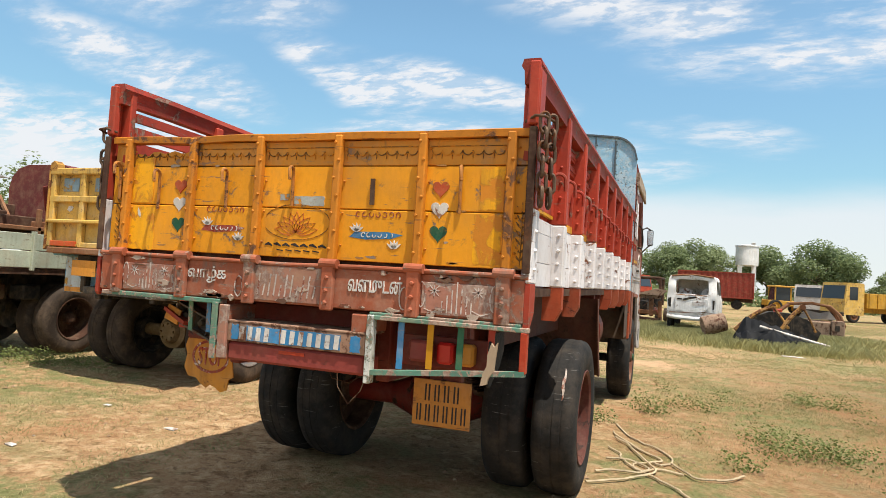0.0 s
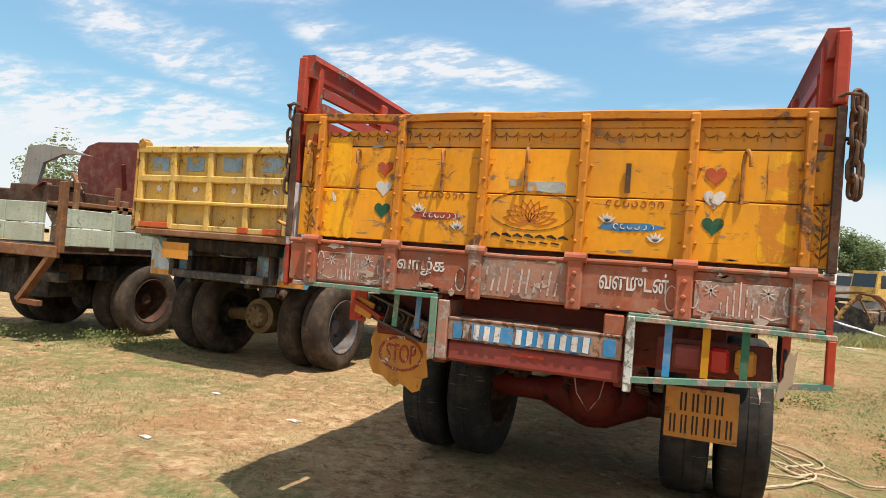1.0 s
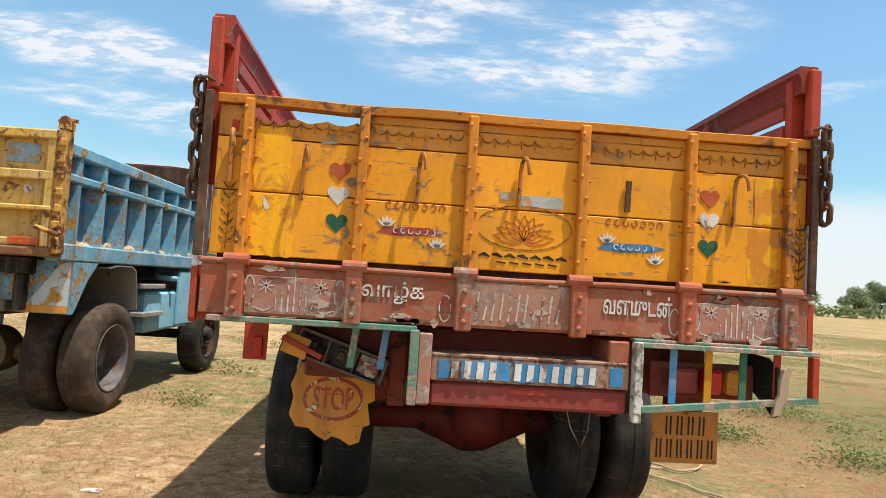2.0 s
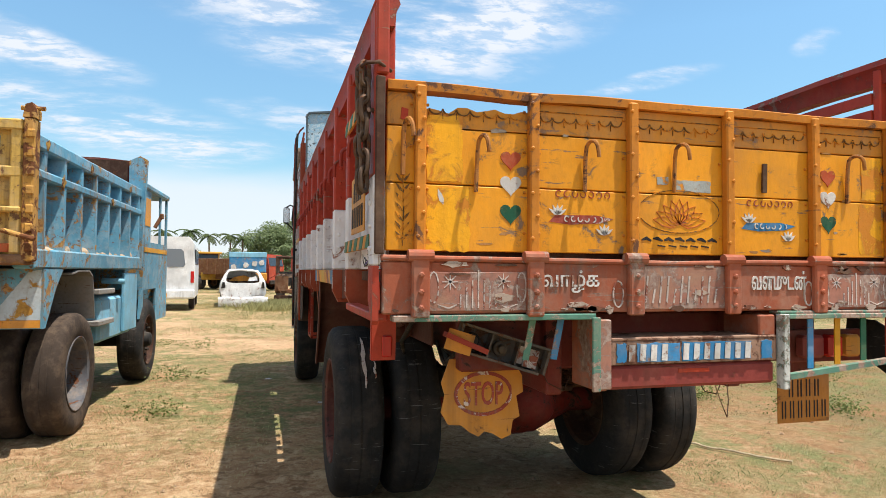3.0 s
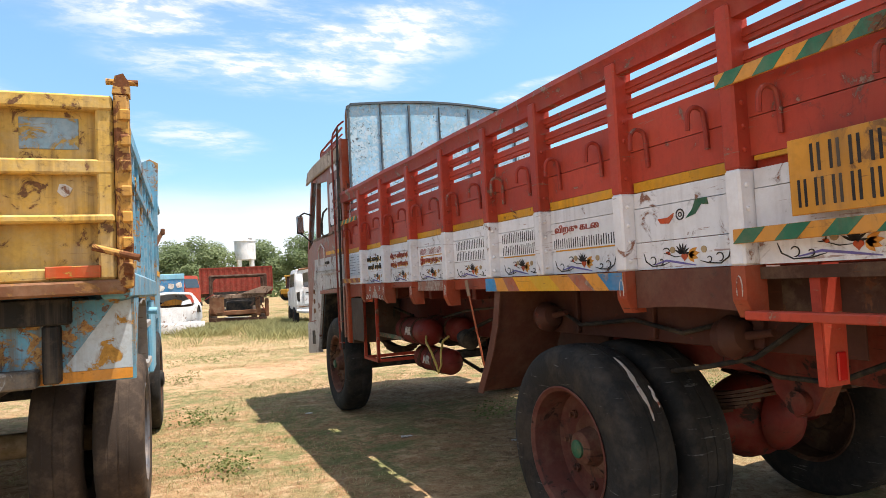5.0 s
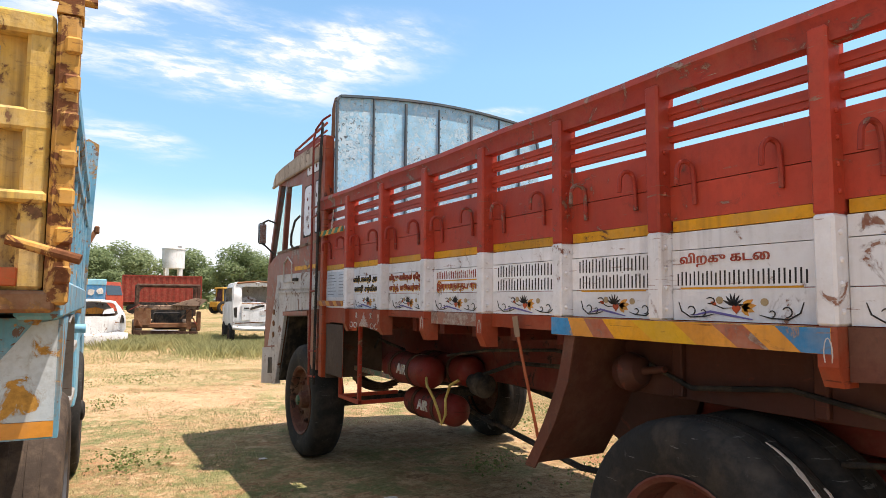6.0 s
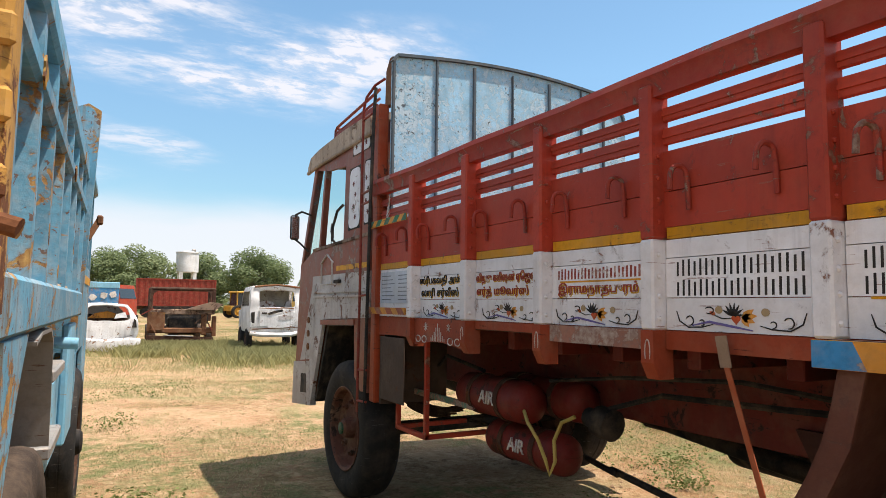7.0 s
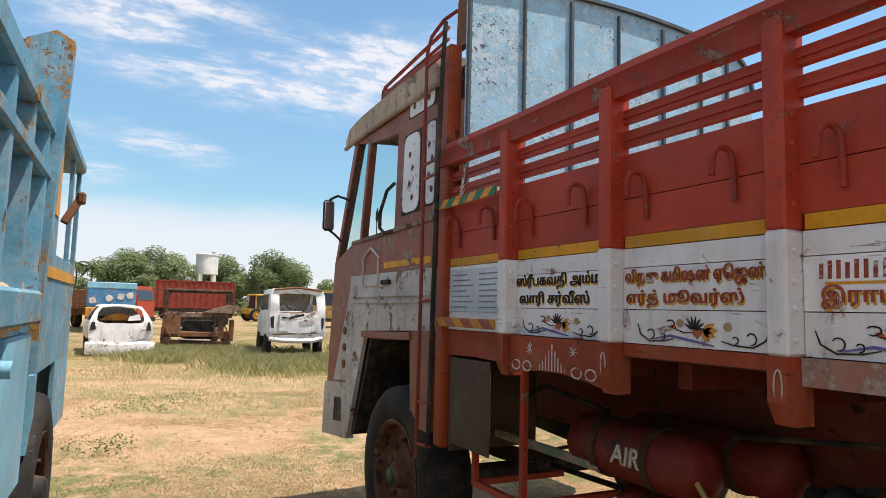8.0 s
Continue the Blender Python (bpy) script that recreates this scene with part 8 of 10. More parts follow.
def dented_shell(parent, mat, outer, hole, lean, ln, seed, dent, nose):
    """A hollow body: tail face round an empty window, and a skin running forward to the nose."""
    n = len(outer)

    def dx(p, a=dent):
        q = Vector((p[0] * 2.1, p[1] * 2.1, p[2] * 2.1 + seed))
        return Vector((p[0] + a * noise.noise(q), p[1] + a * 1.6 * noise.noise(q + Vector((5, 0, 0))), p[2] + a * noise.noise(q + Vector((0, 9, 0)))))
    with one("tail_panel", mat, parent, "", True) as bm:
        rows = []
        for f in (0.0, 0.06, 0.35, 0.7, 1.0):
            rows.append([bm.verts.new(dx((a[0] + (b[0] - a[0]) * f, lean(a[1] + (b[1] - a[1]) * f) - (0.03 if 0.05 < f < 0.9 else 0.0), a[1] + (b[1] - a[1]) * f))) for a, b in zip(outer, hole)])
        rows.append([bm.verts.new(dx((b[0], lean(b[1]) + 0.07, b[1]))) for b in hole])
        for p, q in zip(rows, rows[1:]):
            for k in range(n):
                bm.faces.new((p[k], p[(k + 1) % n], q[(k + 1) % n], q[k]))
    with one("body_skin", mat, parent, "", True) as bm:
        rows = []
        for g in range(13):
            u = g / 12
            row = []
            for a in outer:
                y = lean(a[1]) + (ln - lean(a[1])) * u
                z = a[1] if u < 0.72 else min(a[1], nose + (a[1] - nose) * max(0.0, (0.86 - u) / 0.14))
                row.append(bm.verts.new(dx((a[0], y, z))))
            rows.append(row)
        lo, hi = min(p[1] for p in hole), max(p[1] for p in hole)
        for g, (p, q) in enumerate(zip(rows, rows[1:])):
            for k in range(n):
                zc = (outer[k][1] + outer[(k + 1) % n][1]) / 2
                if 1 <= g <= 8 and g not in (4,) and lo + 0.04 < zc < hi - 0.02:
                    continue
                bm.faces.new((p[k], p[(k + 1) % n], q[(k + 1) % n], q[k]))


def wreck_inside(c, h, ln, z0, belt, seed):
    with one("floor", M["rust_dark"], c) as bm:
        box(bm, -h * 0.9, h * 0.9, 0.15, ln * 0.95, z0 + 0.05, z0 + 0.12)
    with one("bulkhead", M["black"], c) as bm:
        box(bm, -h * 0.9, h * 0.9, ln * 0.68, ln * 0.70, z0 + 0.1, belt + 0.1)
    r = random.Random(seed)
    for k in range(3):
        with one("seat", M["rust_dark"], c, "torn seat") as bm:
            x = (-0.5 + 0.5 * k) * h * 1.2
            box(bm, x - 0.22, x + 0.22, 1.0 + 0.3 * k, 1.2 + 0.3 * k, z0 + 0.2, belt + r.uniform(0.02, 0.2), 0.06)


def car_wreck(name, label, cx, y, w, ln, z0, hood, roof, mat, seed, turn=0.0):
    """A stripped hatchback seen from its tail, bumper fallen."""
    c = thing(name, label, "wrecked car", (0, 0, 0), "wrecks in the yard")
    h = w / 2
    lean = lambda z: 0.05 + 0.62 * max(0.0, z - hood + 0.05)
    hole = [(p[0], p[1]) for p in ring_points(h * 0.74, hood - 0.06, roof - 0.08, 0.84, 32, 7)]
    dented_shell(c, mat, ring_points(h, z0 + 0.04, roof, 0.72, 32, 7), hole, lean, ln, seed, 0.045, hood - 0.05)
    with one("bumper", mat, c, "dented white bumper hanging low", True) as bm:
        n = 14
        rows = []
        for k in range(n + 1):
            x = -h * 1.08 + 2.16 * h * k / n
            d = 0.10 * (1 - (x / h) ** 2) + 0.02 * math.sin(k * 2.1)
            zz = z0 - 0.245 + 0.02 * math.sin(k * 0.7)
            rows.append([bm.verts.new((x, -d - a, zz + b)) for a, b in ((0.0, 0.0), (0.12, 0.02), (0.16, 0.13), (0.13, 0.31), (0.03, 0.37), (-0.02, 0.35))])
        for p, q in zip(rows, rows[1:]):
            for k in range(6):
                bm.faces.new((p[k], q[k], q[(k + 1) % 6], p[(k + 1) % 6]))
        bm.faces.new(rows[0]), bm.faces.new(rows[-1])
    for s in (-1, 1):
        with one("lamp_cavity", M["black"], c) as bm:
            prism(bm, jitter_poly([(s * h * 0.80, hood - 0.26), (s * h * 0.95, hood - 0.26), (s * h * 0.93, hood - 0.04), (s * h * 0.83, hood - 0.02)], 0.02, seed + s), "y", 0.0, 0.06)
    with one("cloth", M["chevron_orange"], c, "orange cloth in the window") as bm:
        prism(bm, jitter_poly([(-h * 0.6, hood + 0.02), (h * 0.25, hood + 0.02), (h * 0.35, hood + 0.15), (0, hood + 0.2), (-h * 0.4, hood + 0.17)], 0.03, seed + 1), "y", 0.75, 0.85)
    with one("cloth", mat, c) as bm:
        prism(bm, jitter_poly([(h * 0.2, hood - 0.02), (h * 0.62, hood), (h * 0.55, hood + 0.17), (h * 0.3, hood + 0.13)], 0.03, seed + 2), "y", 0.25, 0.3)
    wreck_inside(c, h, ln, z0, hood, seed)
    for sy in (0.75, ln - 0.8):
        for s in (-1, 1):
            make_wheel(c, s * (h - 0.10), sy, 0.27, 0.27, 0.18, s, M["tyre"], M["rust_dark"], M["rust_dark"], 0.3, 0)
    c.matrix_basis = pose(cx, y, 0, 0, 0, turn)
    return c


car_wreck("car_wreck", "stripped white hatchback shell with a fallen rear bumper", -4.18, 26.1, 1.66, 3.5, 0.26, 0.98, 1.44, M["wreck_white"], 3, 4)


def van_wreck(cx, y, turn):
    c = thing("van_wreck", "white van shell with an empty rear window and rusty roof", "wrecked van", (0, 0, 0), "wrecks in the yard")
    h, m = 0.95, M["wreck_white"]
    lean = lambda z: 0.16 * max(0.0, z - 1.1)
    hole = ring_points(h * 0.66, 1.24, 1.80, 0.97, 48, 14)
    dented_shell(c, m, ring_points(h, 0.36, 1.96, 0.93, 48, 16), hole, lean, 3.8, 8, 0.045, 1.1)
    with one("roof_rust", M["rust"], c, "rusty roof edge", True) as bm:
        tube(bm, [(-0.80, 0.10, 1.91), (-0.4, 0.09, 1.955), (0.0, 0.10, 1.985), (0.4, 0.09, 1.955), (0.82, 0.11, 1.91)], 0.032, 7)
    with one("window_rust", M["rust"], c, "rusty lower window edge", True) as bm:
        tube(bm, [(-0.62, -0.01, 1.22), (-0.2, -0.02, 1.205), (0.2, -0.01, 1.225), (0.6, -0.015, 1.215)], 0.018, 6)
    with one("sill_rust", M["rust"], c, "rust along the lower body edge", True) as bm:
        tube(bm, [(-0.84, -0.03, 0.53), (-0.4, -0.055, 0.55), (0.1, -0.06, 0.57), (0.5, -0.05, 0.60), (0.84, -0.02, 0.58)], 0.020, 6)
    with one("left_door_skin", m, c, "dented white door panel with a dark handle slot") as bm:
        prism(bm, jitter_poly([(-0.62, 0.62), (-0.22, 0.64), (-0.16, 0.86), (-0.08, 1.02), (-0.10, 1.18), (-0.62, 1.17)], 0.015, 24), "y", -0.10, 0.0)
    with one("handle_slot", M["black"], c) as bm:
        prism(bm, jitter_poly([(-0.55, 1.02), (-0.36, 1.03), (-0.37, 1.075), (-0.54, 1.07)], 0.006, 25), "y", -0.112, -0.06)
    with one("bare_recess", M["cab_grey"], c, "grey inner panel where the skin is torn away") as bm:
        prism(bm, jitter_poly([(0.06, 0.84), (0.30, 0.82), (0.56, 0.88), (0.54, 1.0), (0.22, 0.98), (0.02, 0.95)], 0.02, 26), "y", -0.117, -0.06)
    with one("tail_door", m, c, "dented white rear door skin", True) as bm:
        prism(bm, jitter_poly([(-0.30, 0.60), (0.10, 0.58), (0.55, 0.62), (0.66, 0.80), (0.62, 1.08), (0.30, 1.13), (-0.1, 1.0), (-0.34, 0.86)], 0.02, 4), "y", -0.105, 0.0)
    with one("tear", M["black"], c, "torn gap in the door") as bm:
        prism(bm, jitter_poly([(-0.30, 0.98), (-0.05, 1.04), (0.2, 1.12), (0.18, 1.17), (-0.1, 1.12), (-0.32, 1.05)], 0.02, 14), "y", -0.120, -0.05)
    for s in (-1, 1):
        with one("lamp_cavity", M["black"], c) as bm:
            prism(bm, jitter_poly([(s * 0.80, 0.72), (s * 0.90, 0.72), (s * 0.90, 1.06), (s * 0.80, 1.08)], 0.02, 21 + s), "y", -0.055, 0.0)
    with one("rear_bumper", m, c, "", True) as bm:
        tube(bm, [(-0.92, 0.02, 0.40), (-0.6, -0.08, 0.36), (0, -0.10, 0.34), (0.5, -0.08, 0.35), (0.86, 0.0, 0.42)], 0.075, 8)
    with one("cloth", M["cab_grey"], c, "pale cloth bundle on the back seat") as bm:
        prism(bm, jitter_poly([(-0.6, 1.15), (0.1, 1.15), (0.0, 1.38), (-0.3, 1.45), (-0.55, 1.38)], 0.04, 6), "y", 0.5, 0.8)
        prism(bm, jitter_poly([(0.30, 1.15), (0.6, 1.15), (0.56, 1.5), (0.42, 1.42)], 0.04, 7), "y", 0.4, 0.6)
    wreck_inside(c, h, 3.7, 0.36, 1.1, 5)
    for sy in (0.9, 3.0):
        for s in (-1, 1):
            make_wheel(c, s * 0.88, sy, 0.125, 0.40, 0.22, s, M["tyre"], M["rust_dark"], M["rust_dark"], 0.3, 0)
    c.matrix_basis = pose(cx, y, 0.25, 0, 0, turn) @ Matrix.Diagonal((0.83, 0.9, 0.91, 1))


van_wreck(0.24, 23.5, -6)


def cab_wreck(cx, y, turn):
    c = thing("lorry_wreck", "burnt-out rusty lorry with an open red cab frame", "wrecked lorry", (0, 0, 0), "wrecks in the yard")
    r, d = M["rust"], M["dark_red"]
    with one("cab_frame", M["rust_dark"], c, "scorched dark window frame with rounded corners") as bm:
        for x in (-1.0, 1.0):
            box(bm, x - 0.06, x + 0.06, 0, 0.12, 1.35, 2.12, 0.02)
            box(bm, x - 0.06, x + 0.06, 1.3, 1.42, 1.0, 2.12, 0.02)
        box(bm, -1.06, 1.06, 0, 0.10, 2.06, 2.17, 0.04)
        box(bm, -1.06, 1.06, 1.32, 1.42, 2.06, 2.17, 0.04)
        box(bm, -1.06, -0.94, 0.10, 1.32, 2.07, 2.16, 0.03)
        box(bm, 0.94, 1.06, 0.10, 1.32, 2.07, 2.16, 0.03)
        box(bm, -1.06, 1.06, 1.36, 1.42, 1.0, 1.52)
        for s in (-1, 1):
            prism(bm, [(s * 0.95, 2.07), (s * 0.70, 2.07), (s * 0.82, 2.03), (s * 0.91, 1.95), (s * 0.95, 1.82)], "y", 0.01, 0.09)
    with one("corner_panel", r, c, "scorched orange-brown cab corner panel") as bm:
        prism(bm, jitter_poly([(-1.08, 0.70), (-0.58, 0.70), (-0.56, 1.30), (-1.06, 1.34)], 0.03, 71), "y", -0.075, -0.052)
    with one("bent_valance", M["cab_grey"], c, "pale bent strip of valance") as bm:
        bar(bm, (-0.55, -0.20, 0.56), (0.35, -0.18, 0.52), 0.09, 0.03, (0, 1, 0))
    with one("dash_panel", M["tan"], c) as bm:
        box(bm, -1.04, 1.04, 0.0, 0.14, 1.25, 1.42, 0.02)
        prism(bm, [(0.1, 1.42), (1.05, 1.40), (1.3, 1.62), (0.9, 1.68), (0.5, 1.56)], "y", -0.15, 0.1)
    with one("grille_frame", r, c) as bm:
        box(bm, -1.06, -0.55, -0.05, 0.1, 0.62, 1.26, 0.03)
        box(bm, 0.60, 0.78, -0.05, 0.1, 0.55, 1.26, 0.03)
        box(bm, 0.95, 1.1, -0.05, 0.1, 0.5, 1.2, 0.03)
        box(bm, -1.06, 1.0, -0.05, 0.1, 0.62, 0.80, 0.03)
    with one("cab_inside", M["black"], c) as bm:
        box(bm, -0.96, 0.96, 1.25, 1.34, 0.9, 1.5)
    rr = random.Random(31)
    for q in range(16):
        with one("torn_strip", (r, M["rust_dark"], M["tan"], d)[q % 4], c) as bm:
            a = Vector((rr.uniform(-1.0, 1.0), rr.uniform(-0.15, 0.3), rr.uniform(0.5, 1.6)))
            bar(bm, a, a + Vector((rr.uniform(-0.4, 0.4), rr.uniform(-0.1, 0.1), rr.uniform(-0.35, 0.3))), rr.uniform(0.03, 0.1), 0.03, (0, 1, 0))
    with one("engine", M["black"], c) as bm:
        box(bm, -0.45, 0.5, 0.15, 1.2, 0.55, 1.15, 0.06)
    with one("bumper", M["rust_dark"], c) as bm:
        bar(bm, (-1.1, -0.15, 0.48), (1.0, -0.12, 0.40), 0.12, 0.16, (0, 1, 0))
        box(bm, -0.4, 0.3, -0.22, -0.1, 0.36, 0.48, 0.02)
    with one("chassis", M["rust_dark"], c) as bm:
        for x in (-0.45, 0.45):
            box(bm, x - 0.05, x + 0.05, 0, 6.0, 0.6, 0.82)
    for s in (-1, 1):
        make_wheel(c, s * 0.92, 0.7, 0.48, 0.32, 0.24, s, M["tyre_brown"], r, r, 0.3, 0)
        make_wheel(c, s * 0.92, 4.9, 0.48, 0.32, 0.24, s, M["tyre_brown"], r, r, 0.3, 0)
    c.matrix_basis = pose(cx, y, -0.16, 0, 0, turn)


cab_wreck(-1.92, 27.6, -3)


def white_van(cx, y, turn):
    c = thing("van", "tall white passenger van with dark windows parked in the yard", "van", (0, 0, 0))
    h, m = 0.98, M["van_white"]
    with one("body", m, c) as bm:
        prism(bm, [(-h, 0.42), (h, 0.42), (h, 1.55), (h * 0.93, 2.35), (h * 0.8, 2.55), (-h * 0.8, 2.55), (-h * 0.93, 2.35), (-h, 1.55)], "y", 0, 4.6)
    b = last()
    with one("rear_window", M["pale_glass"], b) as bm:
        prism(bm, [(-0.60, 1.50), (0.60, 1.50), (0.66, 1.58), (0.60, 2.04), (0.52, 2.12), (-0.52, 2.12), (-0.60, 2.04), (-0.66, 1.58)], "y", -0.012, 0.01)
    with one("bumper", m, c) as bm:
        box(bm, -h * 1.01, h * 1.01, -0.16, 0.0, 0.40, 0.72, 0.05)
    with one("tail_lamp", M["lens_red"], b) as bm:
        box(bm, 0.84, 0.95, -0.015, 0.01, 0.95, 1.35, 0.01)
    with one("tail_lamp", M["lens_red"], b) as bm:
        box(bm, -0.95, -0.84, -0.015, 0.01, 0.95, 1.35, 0.01)
    with one("side_window", M["dark_glass"], b) as bm:
        prism(bm, [(0.4, 1.58), (4.0, 1.58), (4.0, 2.12), (0.4, 2.12)], "x", h * 0.97, h * 1.006)
    with one("plate_strip", M["yellow"], b) as bm:
        box(bm, -0.5, 0.1, -0.175, -0.155, 0.48, 0.60)
    for sy in (0.9, 3.7):
        for s in (-1, 1):
            make_wheel(c, s * 0.86, sy, 0.34, 0.34, 0.2, s, M["tyre"], M["steel"], M["black"], 0.3, 0)
    c.matrix_basis = pose(cx, y, 0, 0, 0, turn)


M["van_white"] = paint("van white", (0.76, 0.76, 0.75), None, 0, dusty=0.15, rough=0.3)
# see-through brightness put into the colour of an opaque pane
M["pale_glass"] = lens_mat("pale window glass", (0.17, 0.19, 0.21))
M["dark_glass"] = lens_mat("dark window glass", (0.03, 0.035, 0.04))
white_van(-6.72, 24.2, 4)


def far_lorry(name, label, cx, y, w, cabcol, bodycol, turn, ln=7.0, tall=2.6):
    """A parked lorry in the distance: cab with windows, load body with ribs, wheels."""
    c = thing(name, label, "lorry", (0, 0, 0), "far vehicles")
    h = w / 2
    with one("cab", cabcol, c) as bm:
        prism(bm, [(0.0, 0.55), (1.7, 0.55), (1.7, tall - 0.1), (1.6, tall), (0.25, tall), (0.06, 1.65)], "x", -h, h)
    k = last()
    with one("windscreen", M["dark_glass"], k) as bm:
        face_up(bm, [(-h * 0.9, 0.045, 1.70), (h * 0.9, 0.045, 1.70), (h * 0.88, 0.20, tall - 0.22), (-h * 0.88, 0.20, tall - 0.22),
                     (-h * 0.9, 0.10, 1.70), (h * 0.9, 0.10, 1.70), (h * 0.88, 0.25, tall - 0.22), (-h * 0.88, 0.25, tall - 0.22)],
                [(0, 1, 2, 3), (7, 6, 5, 4), (0, 4, 5, 1), (2, 6, 7, 3), (1, 5, 6, 2), (0, 3, 7, 4)])
    for s in (-1, 1):
        with one("door_window", M["dark_glass"], k) as bm:
            box(bm, s * (h - 0.01), s * (h + 0.012), 0.45, 1.15, 1.65, tall - 0.3)
    with one("bumper", M["black"], k) as bm:
        box(bm, -h, h, -0.08, 0.05, 0.45, 0.72, 0.03)
    with one("load_body", bodycol, c) as bm:
        box(bm, -h * 1.04, h * 1.04, 1.9, ln, 1.1, 2.2, 0.03)
        for q in range(8):
            yy = 2.1 + (ln - 2.3) * q / 7
            for s in (-1, 1):
                box(bm, s * h * 1.04, s * (h * 1.04 + 0.06), yy - 0.05, yy + 0.05, 1.1, 2.2)
        box(bm, -0.5, 0.5, 1.7, ln - 0.2, 0.75, 1.1)
    for sy in (0.9, ln - 1.5):
        for s in (-1, 1):
            make_wheel(c, s * (h - 0.14), sy, 0.5, 0.5, 0.28, s, M["tyre"], M["rust"], M["rust_dark"], 0.3, 0)
    c.matrix_basis = pose(cx, y, 0, 0, 0, turn)
    return c


def blue_lorry(cx, y):
    c = thing("tipper_lorry", "far lorry with a bright blue tarpaulin body and orange tail", "lorry", (0, 0, 0), "far vehicles")
    with one("body", M["bright_blue"], c) as bm:
        box(bm, -1.1, 1.1, 0, 5, 1.25, 2.45, 0.05)
    b = last()
    with one("top_band", M["blue_plate"], b) as bm:
        box(bm, -1.12, 1.12, -0.02, 5.0, 2.2, 2.52, 0.03)
    for x in (-0.9, -0.2, 0.35, 0.85):
        with one("white_mark", M["ink_white"], b) as bm:
            prism(bm, leaf_poly(x - 0.1, 1.7, 0.3 + x, 0.4, 0.35), "y", -0.03, 0.01)
    with one("tail_frame", M["chevron_orange"], c) as bm:
        box(bm, -1.15, 1.15, -0.1, 0.3, 0.75, 1.24, 0.04)
    for sy in (0.9, 4.6):
        for s in (-1, 1):
            make_wheel(c, s * 0.95, sy, 0.48, 0.48, 0.28, s, M["tyre"], M["rust_dark"], M["rust_dark"], 0.3, 0)
    with one("chassis", M["rust_dark"], c) as bm:
        box(bm, -0.5, 0.5, 0.1, 6, 0.55, 0.8)
    c.matrix_basis = pose(cx, y, 0, 0, 0, 2)


blue_lorry(-4.45, 42)


def container(cx, y, ln, turn):
    c = thing("container", "dark red ribbed steel shipping container", "container", (0, 0, 0))
    with one("shell", M["dark_red"], c) as bm:
        n = int(ln / 0.28)
        poly = []
        for k in range(n + 1):
            x = -ln / 2 + ln * k / n
            d = 0.0 if k % 2 else 0.05
            poly += [(x, d), (min(x + 0.14, ln / 2), d)]
        prism(bm, poly + [(ln / 2, 2.4), (-ln / 2, 2.4)], "z", 0.15, 2.75)
    with one("edge_frame", M["dark_red"], c) as bm:
        box(bm, -ln / 2, ln / 2, -0.03, 0.06, 2.68, 2.8)
        box(bm, -ln / 2, ln / 2, -0.03, 0.06, 0.08, 0.22)
        for x in (-ln / 2, ln / 2):
            box(bm, x - 0.06, x + 0.06, -0.03, 0.08, 0.1, 2.8)
    with one("trailer", M["rust_dark"], c) as bm:
        box(bm, -ln / 2, ln / 2, 0.6, 1.8, -0.3, 0.12)
    for x in (-ln / 2 + 1.0, -ln / 2 + 2.2, ln / 2 - 1.5):
        for yy in (0.3, 2.1):
            with one("trailer_wheel", M["tyre"], c, "", True) as bm:
                lathe(bm, (x, yy - 0.14, -0.57), (0, 1, 0), [(0.25, 0), (0.48, 0.02), (0.5, 0.06), (0.5, 0.22), (0.48, 0.26), (0.25, 0.28)], 20)
    c.matrix_basis = pose(cx, y, 1.07, 0, 0, turn)


container(3.05, 74, 7.4, -1)


def excavator(cx, y, turn, arm=True):
    c = thing("backhoe_loader", "yellow backhoe loader with dark cab windows parked in the yard", "digger", (0, 0, 0), "yellow diggers")
    m = M["machine"]
    with one("chassis", m, c) as bm:
        box(bm, -0.8, 0.8, 0, 3.6, 0.7, 1.25, 0.06)
    with one("cab", M["dark_glass"], c) as bm:
        prism(bm, [(0.6, 1.25), (2.3, 1.25), (2.2, 2.55), (0.8, 2.55)], "x", -0.75, 0.75)
    k = last()
    with one("roof", m, k) as bm:
        box(bm, -0.95, 0.95, 0.55, 2.5, 2.55, 2.72, 0.05)
    for x in (-0.76, 0.76):
        for yy in (0.72, 2.2):
            with one("pillar", m, k) as bm:
                box(bm, x - 0.05, x + 0.05, yy - 0.06, yy + 0.06, 1.25, 2.56)
    if arm:
        with one("boom", m, c) as bm:
            bar(bm, (0.2, 0.1, 1.0), (0.5, -0.9, 2.3), 0.25, 0.3)
            bar(bm, (0.5, -0.9, 2.3), (0.9, -1.8, 1.0), 0.2, 0.25)
        with one("bucket", M["rust"], c) as bm:
            prism(bm, [(-2.1, 0.3), (-1.5, 0.35), (-1.4, 0.9), (-1.9, 1.05), (-2.2, 0.7)], "x", 0.55, 1.2)
    for yy, r in ((0.7, 0.65), (3.2, 0.48)):
        for sx in (-1, 1):
            make_wheel(c, sx * 0.95, yy, r, r, 0.35, sx, M["tyre"], m, m, 0.2, 0)
    c.matrix_basis = pose(cx, y, 0, 0, 0, turn)


